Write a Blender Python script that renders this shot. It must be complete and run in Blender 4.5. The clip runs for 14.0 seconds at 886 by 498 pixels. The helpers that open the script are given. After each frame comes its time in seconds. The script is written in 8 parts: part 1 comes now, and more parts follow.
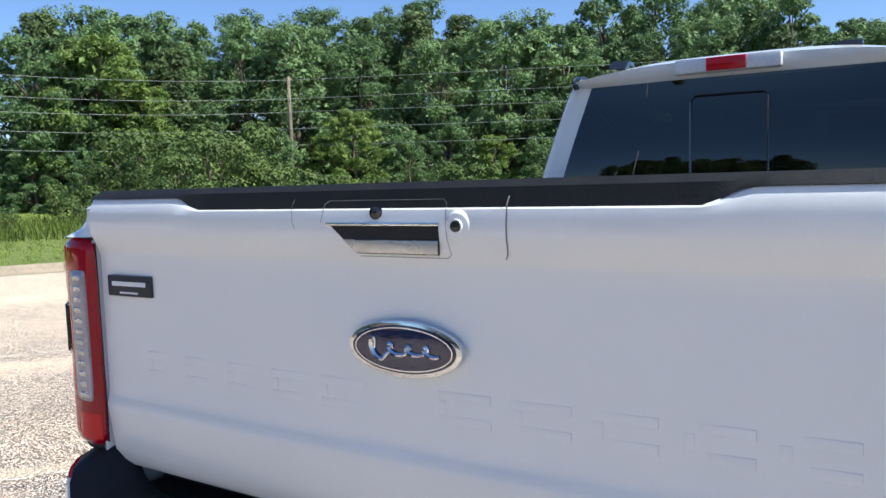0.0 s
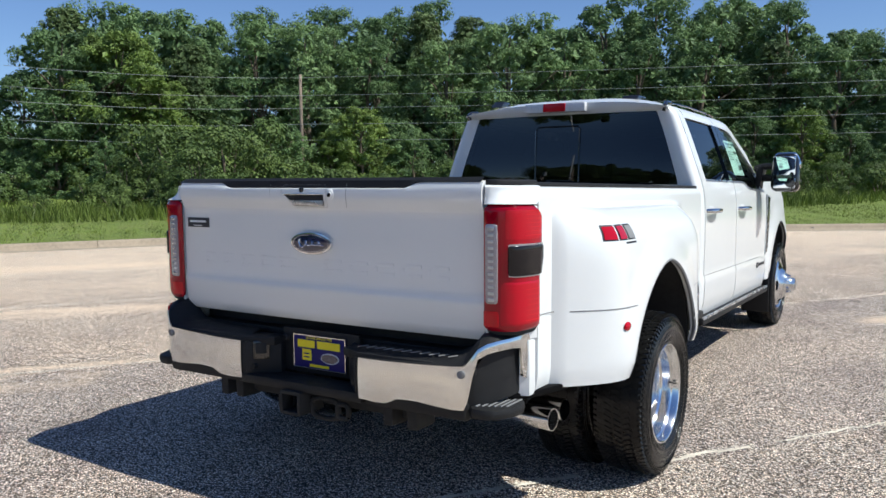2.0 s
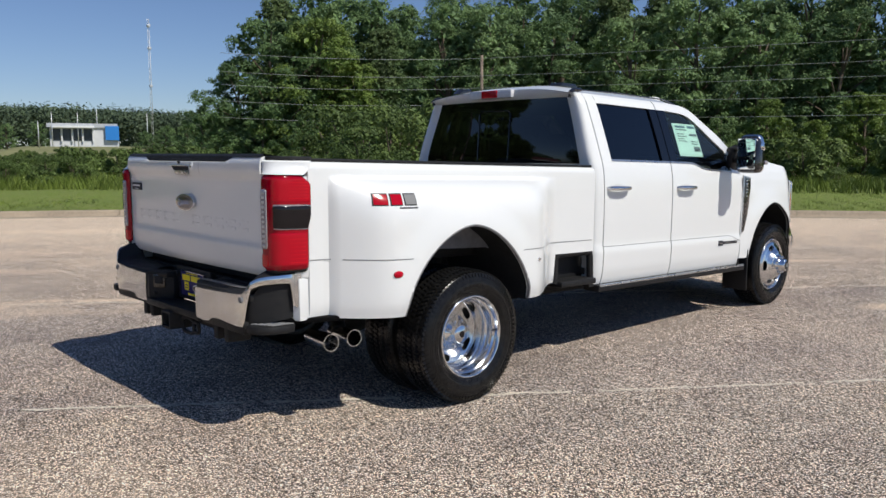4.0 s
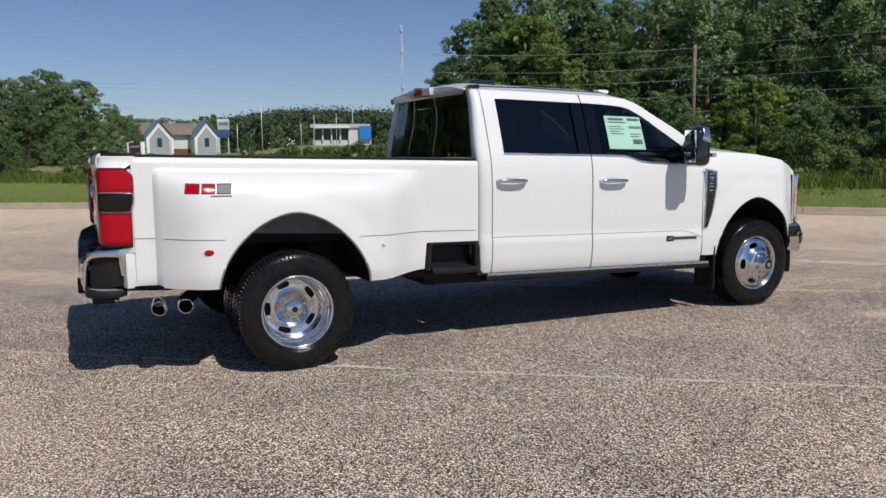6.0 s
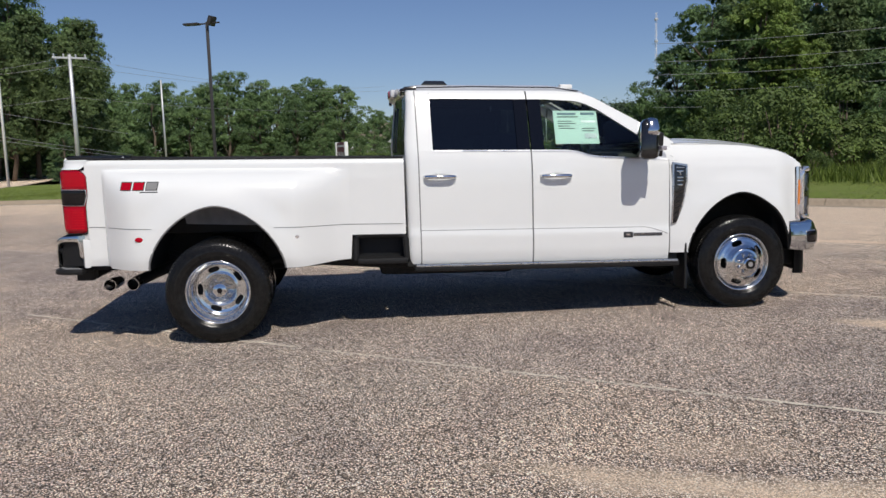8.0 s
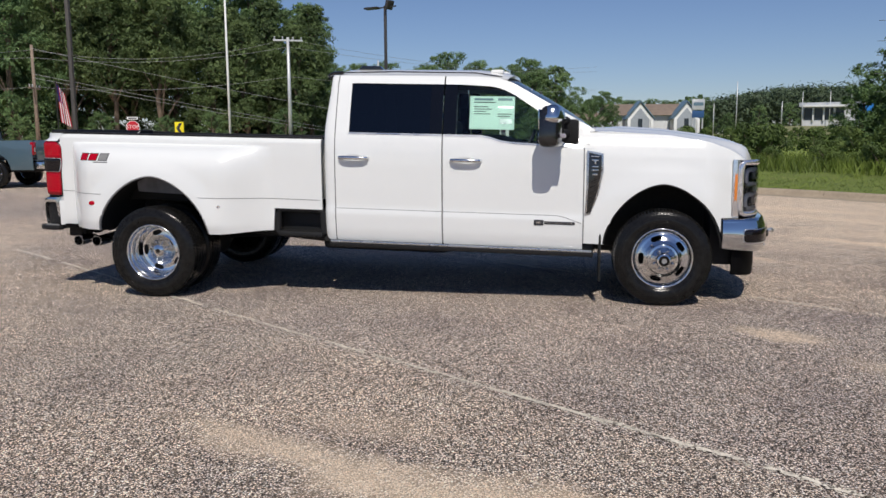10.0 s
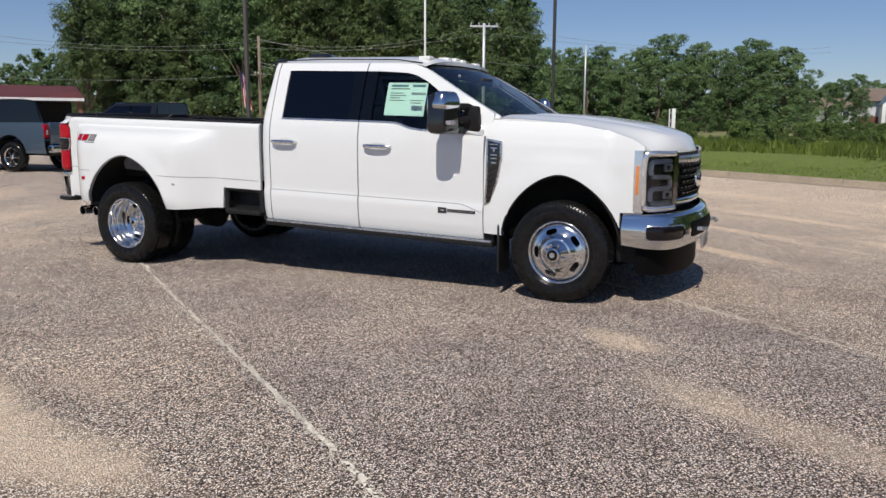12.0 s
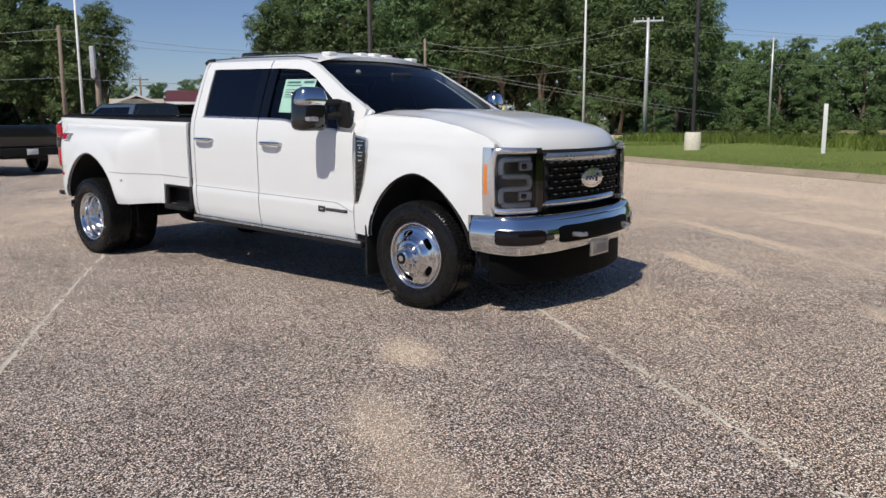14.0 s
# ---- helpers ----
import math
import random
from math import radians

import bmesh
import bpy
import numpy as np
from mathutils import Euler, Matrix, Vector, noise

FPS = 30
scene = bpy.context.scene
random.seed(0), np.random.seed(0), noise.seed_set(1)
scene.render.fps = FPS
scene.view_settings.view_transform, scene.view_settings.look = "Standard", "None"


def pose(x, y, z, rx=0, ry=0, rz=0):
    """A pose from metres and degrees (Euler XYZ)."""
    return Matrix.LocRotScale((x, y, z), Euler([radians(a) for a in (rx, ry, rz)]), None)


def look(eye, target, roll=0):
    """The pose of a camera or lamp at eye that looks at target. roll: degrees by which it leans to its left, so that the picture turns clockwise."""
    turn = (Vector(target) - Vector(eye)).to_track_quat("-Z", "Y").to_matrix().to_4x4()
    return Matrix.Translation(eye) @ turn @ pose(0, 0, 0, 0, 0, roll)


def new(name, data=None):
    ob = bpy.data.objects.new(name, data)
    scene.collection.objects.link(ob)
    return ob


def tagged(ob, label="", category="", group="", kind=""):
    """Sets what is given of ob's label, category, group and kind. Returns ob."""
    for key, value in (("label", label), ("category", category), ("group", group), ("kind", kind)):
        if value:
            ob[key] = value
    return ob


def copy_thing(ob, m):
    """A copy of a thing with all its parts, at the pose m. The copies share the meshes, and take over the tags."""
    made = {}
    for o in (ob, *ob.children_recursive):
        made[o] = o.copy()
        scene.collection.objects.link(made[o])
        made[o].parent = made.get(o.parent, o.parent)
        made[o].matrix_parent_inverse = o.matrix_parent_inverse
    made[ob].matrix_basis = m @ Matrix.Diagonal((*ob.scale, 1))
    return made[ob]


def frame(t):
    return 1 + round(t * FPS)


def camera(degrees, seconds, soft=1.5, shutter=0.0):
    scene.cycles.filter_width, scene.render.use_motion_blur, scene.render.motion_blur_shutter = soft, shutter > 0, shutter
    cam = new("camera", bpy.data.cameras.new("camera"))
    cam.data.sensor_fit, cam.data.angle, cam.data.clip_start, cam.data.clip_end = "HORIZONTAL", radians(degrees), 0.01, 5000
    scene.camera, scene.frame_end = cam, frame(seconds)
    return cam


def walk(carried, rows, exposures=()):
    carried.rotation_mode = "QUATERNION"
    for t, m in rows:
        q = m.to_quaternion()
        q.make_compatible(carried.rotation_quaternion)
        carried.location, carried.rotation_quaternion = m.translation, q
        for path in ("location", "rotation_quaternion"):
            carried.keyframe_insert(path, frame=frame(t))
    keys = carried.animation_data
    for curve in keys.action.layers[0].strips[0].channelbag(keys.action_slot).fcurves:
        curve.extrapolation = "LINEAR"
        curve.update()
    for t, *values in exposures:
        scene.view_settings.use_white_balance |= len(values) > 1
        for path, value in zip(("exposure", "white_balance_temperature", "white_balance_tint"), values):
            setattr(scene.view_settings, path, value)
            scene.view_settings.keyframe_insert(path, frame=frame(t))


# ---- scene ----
cam = camera(58.1, 14.0)
PATH = [
    (0, (0.767, -2.156, 1.472), (-0.276, -0.459, 1.292), -1.9),
    (0.5, (1.179, -2.582, 1.469), (0.171, -0.866, 1.27), -2.0),
    (1, (1.462, -3.045, 1.477), (0.48, -1.314, 1.283), -1.6),
    (1.5, (1.916, -3.401, 1.476), (0.909, -1.682, 1.292), -1.1),
    (2, (2.356, -3.689, 1.48), (1.292, -2.006, 1.291), -0.6),
    (2.5, (2.856, -3.798, 1.475), (1.707, -2.173, 1.277), -0.1),
    (5, (5.482, -2.22, 1.462), (3.84, -1.107, 1.209), -0.3),
    (5.5, (5.92, -1.725, 1.455), (4.199, -0.738, 1.204), -0.3),
    (6, (6.338, -1.22, 1.447), (4.543, -0.373, 1.201), -0.6),
    (6.5, (6.643, -0.64, 1.426), (4.785, 0.059, 1.186), -1.0),
    (7, (6.947, -0.073, 1.429), (5.037, 0.469, 1.19), -1.6),
    (9.5, (7.643, 3.06, 1.405), (5.67, 2.878, 1.13), -0.6),
    (10, (7.614, 3.727, 1.398), (5.66, 3.409, 1.114), -0.3),
    (10.5, (7.514, 4.38, 1.393), (5.59, 3.923, 1.097), 0.0),
    (11, (7.343, 5.027, 1.411), (5.458, 4.434, 1.103), 0.2),
    (11.5, (7.162, 5.648, 1.426), (5.327, 4.92, 1.104), 0.3),
    (12, (6.899, 6.27, 1.407), (5.117, 5.421, 1.087), 0.2),
    (12.5, (6.6, 6.869, 1.422), (4.875, 5.908, 1.103), -0.0),
    (13, (6.238, 7.396, 1.418), (4.57, 6.338, 1.102), -0.2),
    (13.5, (5.842, 7.91, 1.416), (4.239, 6.757, 1.098), -0.3),
    (14, (5.33, 8.255, 1.371), (3.803, 7.003, 1.052), -0.3),
]
LIGHT = [(0.0, 1.04), (0.5, 1.02), (1.0, 0.92), (1.5, 0.70), (2.0, 0.54), (2.5, 0.42), (5.0, -0.02), (7.0, -0.08), (9.5, -0.08), (14.0, -0.02)]
walk(cam, [(t, look(eye, target, roll)) for t, eye, target, roll in PATH], [(t, stops, 6650.0 - 450.0 * min(max(4.6 - t, 0.0) / 2.8, 1.0), 10.0 - 6.0 * min(max(4.6 - t, 0.0) / 2.0, 1.0)) for t, stops in LIGHT])

# ---- daylight ----
SUN = Vector((0.605, 0.125, 0.80)).normalized()
world = bpy.data.worlds.new("sky")
scene.world = world
world.use_nodes = True
wn = world.node_tree
sky = wn.nodes.new("ShaderNodeTexSky")
sky.sky_type = "NISHITA"
sky.sun_disc = False
sky.sun_elevation = math.asin(SUN.z)
sky.sun_rotation = math.atan2(SUN.x, SUN.y)
sky.air_density, sky.dust_density, sky.ozone_density = 0.90, 0.12, 2.0
haze = wn.nodes.new("ShaderNodeMix")
haze.data_type, haze.blend_type = "RGBA", "MULTIPLY"
haze.inputs[0].default_value, haze.inputs[7].default_value = 1.0, (0.59, 0.645, 0.81, 1)
wn.links.new(sky.outputs[0], haze.inputs[6])
wn.links.new(haze.outputs[2], wn.nodes["Background"].inputs[0])
wn.nodes["Background"].inputs[1].default_value = 0.100
sun_data = bpy.data.lights.new("sun", "SUN")
sun_data.energy, sun_data.angle, sun_data.color = 3.9, radians(0.53), (1.0, 0.955, 0.89)
sun = new("sun", sun_data)
sun.matrix_world = look(SUN * 200, (0, 0, 0))
scene.view_settings.exposure = 0.0


# ---- materials ----
# washed-in sand: x, y, half widths, turn, strength
SAND = [(4.42, 2.58, 0.22, 0.85, -24, 1.0), (4.75, 3.4, 0.34, 0.85, -8, 1.0), (4.08, 1.92, 0.12, 0.38, -28, 0.2), (4.0, 2.75, 0.22, 0.6, -12, 0.35), (1.9, 5.18, 0.45, 0.22, 60, 0.85), (2.75, 5.75, 0.5, 0.26, 55, 0.45), (3.1, 6.3, 0.95, 0.27, 62, 0.5),
        (-10.5, 3.0, 4.6, 0.8, 54, 1.0), (-8.0, 7.6, 3.2, 0.5, 54, 0.9), (-15.5, 2.2, 5.0, 1.2, 54, 1.0), (-5.6, 5.9, 2.0, 0.26, 54, 0.9), (-5.6, 1.6, 2.4, 0.5, 50, 0.7), (-2.1, 5.35, 1.3, 0.26, 48, 1.0), (-4.1, 5.1, 2.6, 0.24, 50, 1.0), (-5.9, 5.6, 2.6, 0.30, 52, 1.0), (-3.0, 7.6, 2.2, 0.30, 52, 1.0), (-0.4, 7.6, 1.6, 0.22, 44, 0.8), (-3.4, 0.0, 1.3, 0.16, 50, 0.8), (-6.1, 1.4, 1.6, 0.30, 42, 0.8), (-6.4, 7.6, 2.6, 0.5, 52, 0.8), (-6.6, -0.7, 1.5, 0.5, 50, 0.5),
        (-0.6, -4.3, 1.6, 0.7, 20, 0.7), (-2.5, -7.5, 3.0, 1.3, 35, 0.7), (1.4, 12.6, 2.4, 0.7, 40, 0.5), (-3.2, 1.6, 1.2, 0.2, 54, 0.4), (6.2, 1.2, 1.2, 0.4, 40, 0.16),
        # patch at (-1.5, -4.5) also added to bounce light onto the tailgate
        (1.6, -2.2, 2.4, 1.1, 25, 0.40), (-1.5, -4.5, 5.5, 2.6, 15, 0.55), (-4.2, -1.6, 2.8, 0.8, 48, 0.65), (3.4, 7.6, 0.5, 0.9, 10, 0.45), (-9.5, 4.6, 2.8, 0.6, 52, 0.8)]
class Mat:
    """A small node builder round one Principled material."""

    def __init__(self, name, color=(0.5, 0.5, 0.5), rough=0.5, metal=0.0, **extra):
        self.m = bpy.data.materials.new(name)
        self.m.use_nodes = True
        self.t = self.m.node_tree
        self.b = self.t.nodes["Principled BSDF"]
        self.set("Base Color", (*color, 1)).set("Roughness", rough).set("Metallic", metal)
        for key, value in extra.items():
            self.set(key.replace("_", " "), value)
        self.at = self.node("ShaderNodeTexCoord").outputs["Object"]

    def set(self, key, value):
        self.b.inputs[key].default_value = value
        return self

    def node(self, kind, **values):
        n = self.t.nodes.new(kind)
        for key, value in values.items():
            if key in ("operation", "blend_type", "data_type", "feature", "distance", "interpolation_type"):
                setattr_plain(n, key, value)
            else:
                n.inputs[key.replace("_", " ")].default_value = value
        return n

    def link(self, a, b):
        self.t.links.new(a, b)

    def noise(self, scale, detail=4.0, rough=0.55, coord=None):
        n = self.node("ShaderNodeTexNoise", Scale=scale, Detail=detail, Roughness=rough)
        self.link(coord or self.at, n.inputs["Vector"])
        return n.outputs["Fac"]

    def voronoi(self, scale, feature="F1", coord=None):
        n = self.node("ShaderNodeTexVoronoi", feature=feature, Scale=scale)
        self.link(coord or self.at, n.inputs["Vector"])
        return n

    def ramp(self, fac, *stops):
        n = self.t.nodes.new("ShaderNodeValToRGB")
        e = n.color_ramp.elements
        while len(e) < len(stops):
            e.new(0.5)
        for k, (p, c) in zip(e, stops):
            k.position = p
            k.color = (*c, 1) if hasattr(c, "__len__") else (c, c, c, 1)
        self.link(fac, n.inputs[0])
        return n.outputs[0]

    def mix(self, fac, a, b, blend="MIX"):
        n = self.t.nodes.new("ShaderNodeMix")
        n.data_type, n.blend_type = "RGBA", blend
        for sock, v in ((n.inputs[0], fac), (n.inputs[6], a), (n.inputs[7], b)):
            if isinstance(v, bpy.types.NodeSocket):
                self.link(v, sock)
            else:
                sock.default_value = (*v, 1) if hasattr(v, "__len__") else v
        return n.outputs[2]

    def math(self, op, a, b=0.0):
        n = self.t.nodes.new("ShaderNodeMath")
        n.operation = op
        for sock, v in zip(n.inputs, (a, b)):
            if isinstance(v, bpy.types.NodeSocket):
                self.link(v, sock)
            else:
                sock.default_value = v
        return n.outputs[0]

    def color(self, out):
        self.link(out, self.b.inputs["Base Color"])
        return self

    def roughness(self, out):
        self.link(out, self.b.inputs["Roughness"])
        return self

    def bump(self, height, strength=0.3, distance=0.01):
        n = self.t.nodes.new("ShaderNodeBump")
        n.inputs["Strength"].default_value = strength
        n.inputs["Distance"].default_value = distance
        self.link(height, n.inputs["Height"])
        self.link(n.outputs[0], self.b.inputs["Normal"])
        return self

    def random(self):
        return self.t.nodes.new("ShaderNodeObjectInfo").outputs["Random"]

    def island(self):
        return self.t.nodes.new("ShaderNodeNewGeometry").outputs["Random Per Island"]


def setattr_plain(n, key, value):
    if key == "feature":
        n.feature = value
    elif key == "operation":
        n.operation = value


def dusty(name, color, rough, metal=0.0, scale=40.0, amount=0.12, bump=0.0, **extra):
    """A surface with grain and faint wear at two scales."""
    k = Mat(name, color, rough, metal, **extra)
    n1, n2 = k.noise(scale), k.noise(scale * 0.09, 3)
    both = k.math("ADD", k.math("MULTIPLY", n1, 0.5), k.math("MULTIPLY", n2, 0.5))
    dark, pale = tuple(c * (1 - amount) for c in color), tuple(min(1, c * (1 + amount)) for c in color)
    k.color(k.ramp(both, (0.35, dark), (0.65, pale)))
    k.roughness(k.ramp(n2, (0.3, max(0.02, rough - 0.06)), (0.7, min(1, rough + 0.08))))
    if bump:
        k.bump(n1, bump, 0.004)
    return k.m


def asphalt():
    """Weathered asphalt with exposed brown and grey pebbles, washed-in sand and bleached patches."""
    k = Mat("worn_aggregate_asphalt", rough=0.85)
    cells, big = k.voronoi(133.0), k.voronoi(47.0)

    def pick(v):
        n = k.t.nodes.new("ShaderNodeSeparateColor")
        k.link(v.outputs["Color"], n.inputs[0])
        return n.outputs[0]

    stone = k.ramp(pick(cells), (0.0, (0.050, 0.041, 0.036)), (0.26, (0.180, 0.146, 0.118)), (0.53, (0.52, 0.424, 0.340)), (0.73, (0.96, 0.84, 0.71)), (1.0, (1.0, 0.99, 0.95)))
    gap = k.ramp(cells.outputs["Distance"], (0.46, (1.34, 1.33, 1.31)), (0.69, (0.13, 0.12, 0.11)))
    col = k.mix(1.0, stone, gap, "MULTIPLY")
    col = k.mix(0.5, col, k.ramp(pick(big), (0.0, (0.62, 0.59, 0.60)), (1.0, (1.35, 1.3, 1.24))), "MULTIPLY")
    broad, worn = k.noise(0.30, 5, 0.6), k.noise(1.3, 6, 0.62)
    col = k.mix(k.ramp(broad, (0.42, 0.0), (0.64, 0.8)), col, k.mix(1.0, col, (1.26, 1.21, 1.15), "MULTIPLY"))
    col = k.mix(k.ramp(worn, (0.34, 0.6), (0.54, 0.0)), col, k.mix(1.0, col, (0.66, 0.63, 0.66), "MULTIPLY"))
    sandy = k.mix(1.0, k.ramp(pick(cells), (0.0, (0.74, 0.565, 0.40)), (0.5, (0.95, 0.74, 0.53)), (1.0, (1.0, 0.86, 0.68))), k.ramp(cells.outputs["Distance"], (0.46, (1.08, 1.08, 1.08)), (0.74, (0.74, 0.71, 0.68))), "MULTIPLY")
    col = k.mix(1.0, col, (0.985, 0.967, 0.955), "MULTIPLY")
    # each paving lane was laid from its own batch
    lane = k.node("ShaderNodeVectorMath", operation="DOT_PRODUCT")
    k.link(k.at, lane.inputs[0])
    lane.inputs[1].default_value = (0.811, -0.585, 0)
    tone = k.ramp(k.math("ADD", k.math("MULTIPLY", lane.outputs["Value"], 0.05), 0.5), (0.0, (1.10, 1.07, 1.03)), (0.369, (0.93, 0.92, 0.94)), (0.540, (1.02, 1.01, 1.0)), (0.71, (0.96, 0.96, 0.97)))
    tone.node.color_ramp.interpolation = "CONSTANT"
    col = k.mix(1.0, col, tone, "MULTIPLY")
    # sand washed in: along the kerb, and in patches with ragged edges
    grit = k.ramp(k.noise(26, 4, 0.7), (0.30, 0.0), (0.70, 1.0))
    dot = k.node("ShaderNodeVectorMath", operation="DOT_PRODUCT")
    k.link(k.at, dot.inputs[0])
    dot.inputs[1].default_value = (-0.78, 0.625, 0)
    edge = k.math("ADD", k.math("MULTIPLY", dot.outputs["Value"], 0.1), k.math("MULTIPLY", k.math("SUBTRACT", k.noise(0.45, 5, 0.65), 0.5), 1.1))
    sand = k.math("MULTIPLY", k.ramp(edge, (0.46, 0.0), (0.95, 0.96)), k.math("ADD", 0.35, k.math("MULTIPLY", grit, 0.65)))
    col = k.mix(sand, col, sandy)
    rag = k.math("MULTIPLY", k.math("SUBTRACT", k.noise(2.6, 6, 0.65), 0.5), 1.7)
    for x, y, rx, ry, turn, much in SAND:
        m = k.node("ShaderNodeMapping")
        m.vector_type = "TEXTURE"
        m.inputs["Location"].default_value, m.inputs["Rotation"].default_value, m.inputs["Scale"].default_value = (x, y, 0), (0, 0, radians(turn)), (rx, ry, 1)
        k.link(k.at, m.inputs["Vector"])
        far = k.node("ShaderNodeVectorMath", operation="LENGTH")
        k.link(m.outputs[0], far.inputs[0])
        mask = k.ramp(k.math("ADD", far.outputs["Value"], rag), (0.30, much), (0.78 if x < 0 else 1.10, 0.0))
        col = k.mix(k.math("MULTIPLY", mask, k.math("ADD", 0.55, k.math("MULTIPLY", grit, 0.45))), col, sandy)
    k.color(col)
    height = k.math("SUBTRACT", 1.0, cells.outputs["Distance"])
    k.bump(k.math("ADD", height, k.math("MULTIPLY", k.noise(30, 3), 0.6)), 1.0, 0.011)
    return k.m


def lawn():
    k = Mat("mown_grass", rough=0.9)
    fine, mid, wide = k.noise(60, 5, 0.7), k.noise(3.2, 5, 0.6), k.noise(0.15, 4)
    col = k.ramp(fine, (0.30, (0.105, 0.155, 0.020)), (0.55, (0.225, 0.315, 0.044)), (0.75, (0.36, 0.44, 0.088)))
    col = k.mix(k.ramp(mid, (0.42, 0.0), (0.68, 0.55)), col, (0.29, 0.29, 0.095))
    col = k.mix(k.ramp(wide, (0.45, 0.0), (0.62, 0.35)), col, (0.17, 0.22, 0.045))
    k.color(col).bump(k.math("ADD", fine, k.noise(140, 2)), 0.9, 0.04)
    return k.m


def foliage(name, dark, mid, pale, sheen=0.0):
    k = Mat(name, rough=0.55)
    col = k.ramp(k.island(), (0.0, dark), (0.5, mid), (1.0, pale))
    col = k.mix(0.45, col, k.ramp(k.random(), (0.0, dark), (0.5, mid), (1.0, pale)))
    # clump-wide tones put crown shade into the leaf colour, with some natural variety
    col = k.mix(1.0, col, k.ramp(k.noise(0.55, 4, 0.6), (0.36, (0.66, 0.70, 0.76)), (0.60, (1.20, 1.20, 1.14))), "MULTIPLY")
    k.color(col)
    k.set("Specular IOR Level", 0.25)
    k.set("Subsurface Weight", 0.0)
    trans = k.node("ShaderNodeBsdfTranslucent")
    k.link(col, trans.inputs[0])
    mixer = k.node("ShaderNodeMixShader")
    mixer.inputs[0].default_value = 0.18
    k.link(k.b.outputs[0], mixer.inputs[1])
    k.link(trans.outputs[0], mixer.inputs[2])
    k.link(mixer.outputs[0], k.t.nodes["Material Output"].inputs[0])
    return k.m


def glass(name, tint, rough=0.0, shine=0.73, ior=1.5):
    """Coated pane: tinted see-through, with a reflection that grows towards grazing."""
    k = Mat(name)
    clear = k.node("ShaderNodeBsdfTransparent")
    clear.inputs[0].default_value = (*tint, 1)
    gloss = k.node("ShaderNodeBsdfGlossy")
    gloss.inputs["Roughness"].default_value = rough
    gloss.inputs[0].default_value = (shine, shine * 1.02, shine * 1.04, 1)
    fres = k.node("ShaderNodeFresnel")
    fres.inputs[0].default_value = ior
    mixer = k.node("ShaderNodeMixShader")
    k.link(fres.outputs[0], mixer.inputs[0])
    k.link(clear.outputs[0], mixer.inputs[1])
    k.link(gloss.outputs[0], mixer.inputs[2])
    k.link(mixer.outputs[0], k.t.nodes["Material Output"].inputs[0])
    return k.m


M_ASPHALT = asphalt()
M_LAWN = lawn()
M_EARTH = dusty("dry_earth_and_weeds", (0.11, 0.13, 0.045), 0.95, scale=3.0, amount=0.4, bump=0.5)
M_CONCRETE = dusty("weathered_concrete", (0.33, 0.265, 0.19), 0.9, scale=18.0, amount=0.2, bump=0.35)
M_SAND = dusty("sandy_joint_filling", (0.80, 0.72, 0.60), 0.95, scale=60.0, amount=0.25, bump=0.6)
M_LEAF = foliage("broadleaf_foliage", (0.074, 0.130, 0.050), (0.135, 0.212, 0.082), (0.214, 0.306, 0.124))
M_LEAF_PALE = foliage("sunny_broadleaf_foliage", (0.0952, 0.1456, 0.0336), (0.168, 0.2408, 0.0538), (0.252, 0.3248, 0.0851))
M_PINE = foliage("pine_foliage", (0.055, 0.088, 0.034), (0.100, 0.146, 0.054), (0.160, 0.212, 0.078))
M_SCRUB = foliage("scrub_leaves", (0.052, 0.085, 0.024), (0.098, 0.148, 0.038), (0.165, 0.220, 0.062))
M_WEED = foliage("tall_weeds", (0.075, 0.11, 0.020), (0.14, 0.19, 0.034), (0.23, 0.275, 0.068))
# haze over the far ridge is mixed into these bluer leaf tones
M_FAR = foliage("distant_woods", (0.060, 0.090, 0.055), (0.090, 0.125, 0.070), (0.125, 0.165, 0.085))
M_BARK = dusty("grey_brown_bark", (0.15, 0.115, 0.085), 0.95, scale=9.0, amount=0.35, bump=0.8)
M_POLE = dusty("weathered_pole_wood", (0.24, 0.185, 0.14), 0.9, scale=14.0, amount=0.25, bump=0.4)
M_GALV = dusty("galvanised_steel", (0.62, 0.63, 0.63), 0.45, 0.5, scale=12.0)
M_BRONZE = dusty("dark_bronze_paint", (0.035, 0.033, 0.032), 0.45, scale=20.0)
M_WIRE = Mat("grey_cable", (0.33, 0.34, 0.34), 0.6, 0.2).m

# truck materials
paint = Mat("white_tricoat_paint", (0.80, 0.80, 0.785), 0.26, Specular_IOR_Level=0.3, Coat_Weight=0.65, Coat_Roughness=0.015)
flake = paint.noise(900, 2)
paint.color(paint.ramp(flake, (0.3, (0.755, 0.765, 0.752)), (0.7, (0.790, 0.800, 0.787))))
paint.roughness(paint.ramp(paint.noise(6, 3), (0.3, 0.245), (0.7, 0.265)))
M_PAINT = paint.m
M_BLACK = dusty("grained_black_plastic", (0.013, 0.013, 0.0135), 0.55, scale=350.0, amount=0.25, bump=0.25, Specular_IOR_Level=0.3)
M_PILLAR = Mat("gloss_black_pillar", (0.003, 0.003, 0.004), 0.03, Specular_IOR_Level=0.5).m
M_DAM = Mat("matt_black_valance", (0.003, 0.003, 0.0033), 0.6, Specular_IOR_Level=0.08).m
M_GLOSSBLACK = Mat("gloss_black_trim", (0.012, 0.012, 0.013), 0.12, Coat_Weight=0.6).m
M_DARK = dusty("underbody_black", (0.014, 0.014, 0.014), 0.8, scale=30.0, amount=0.4)
M_GAP = Mat("panel_gap_shadow_seal", (0.02, 0.02, 0.02), 0.9).m
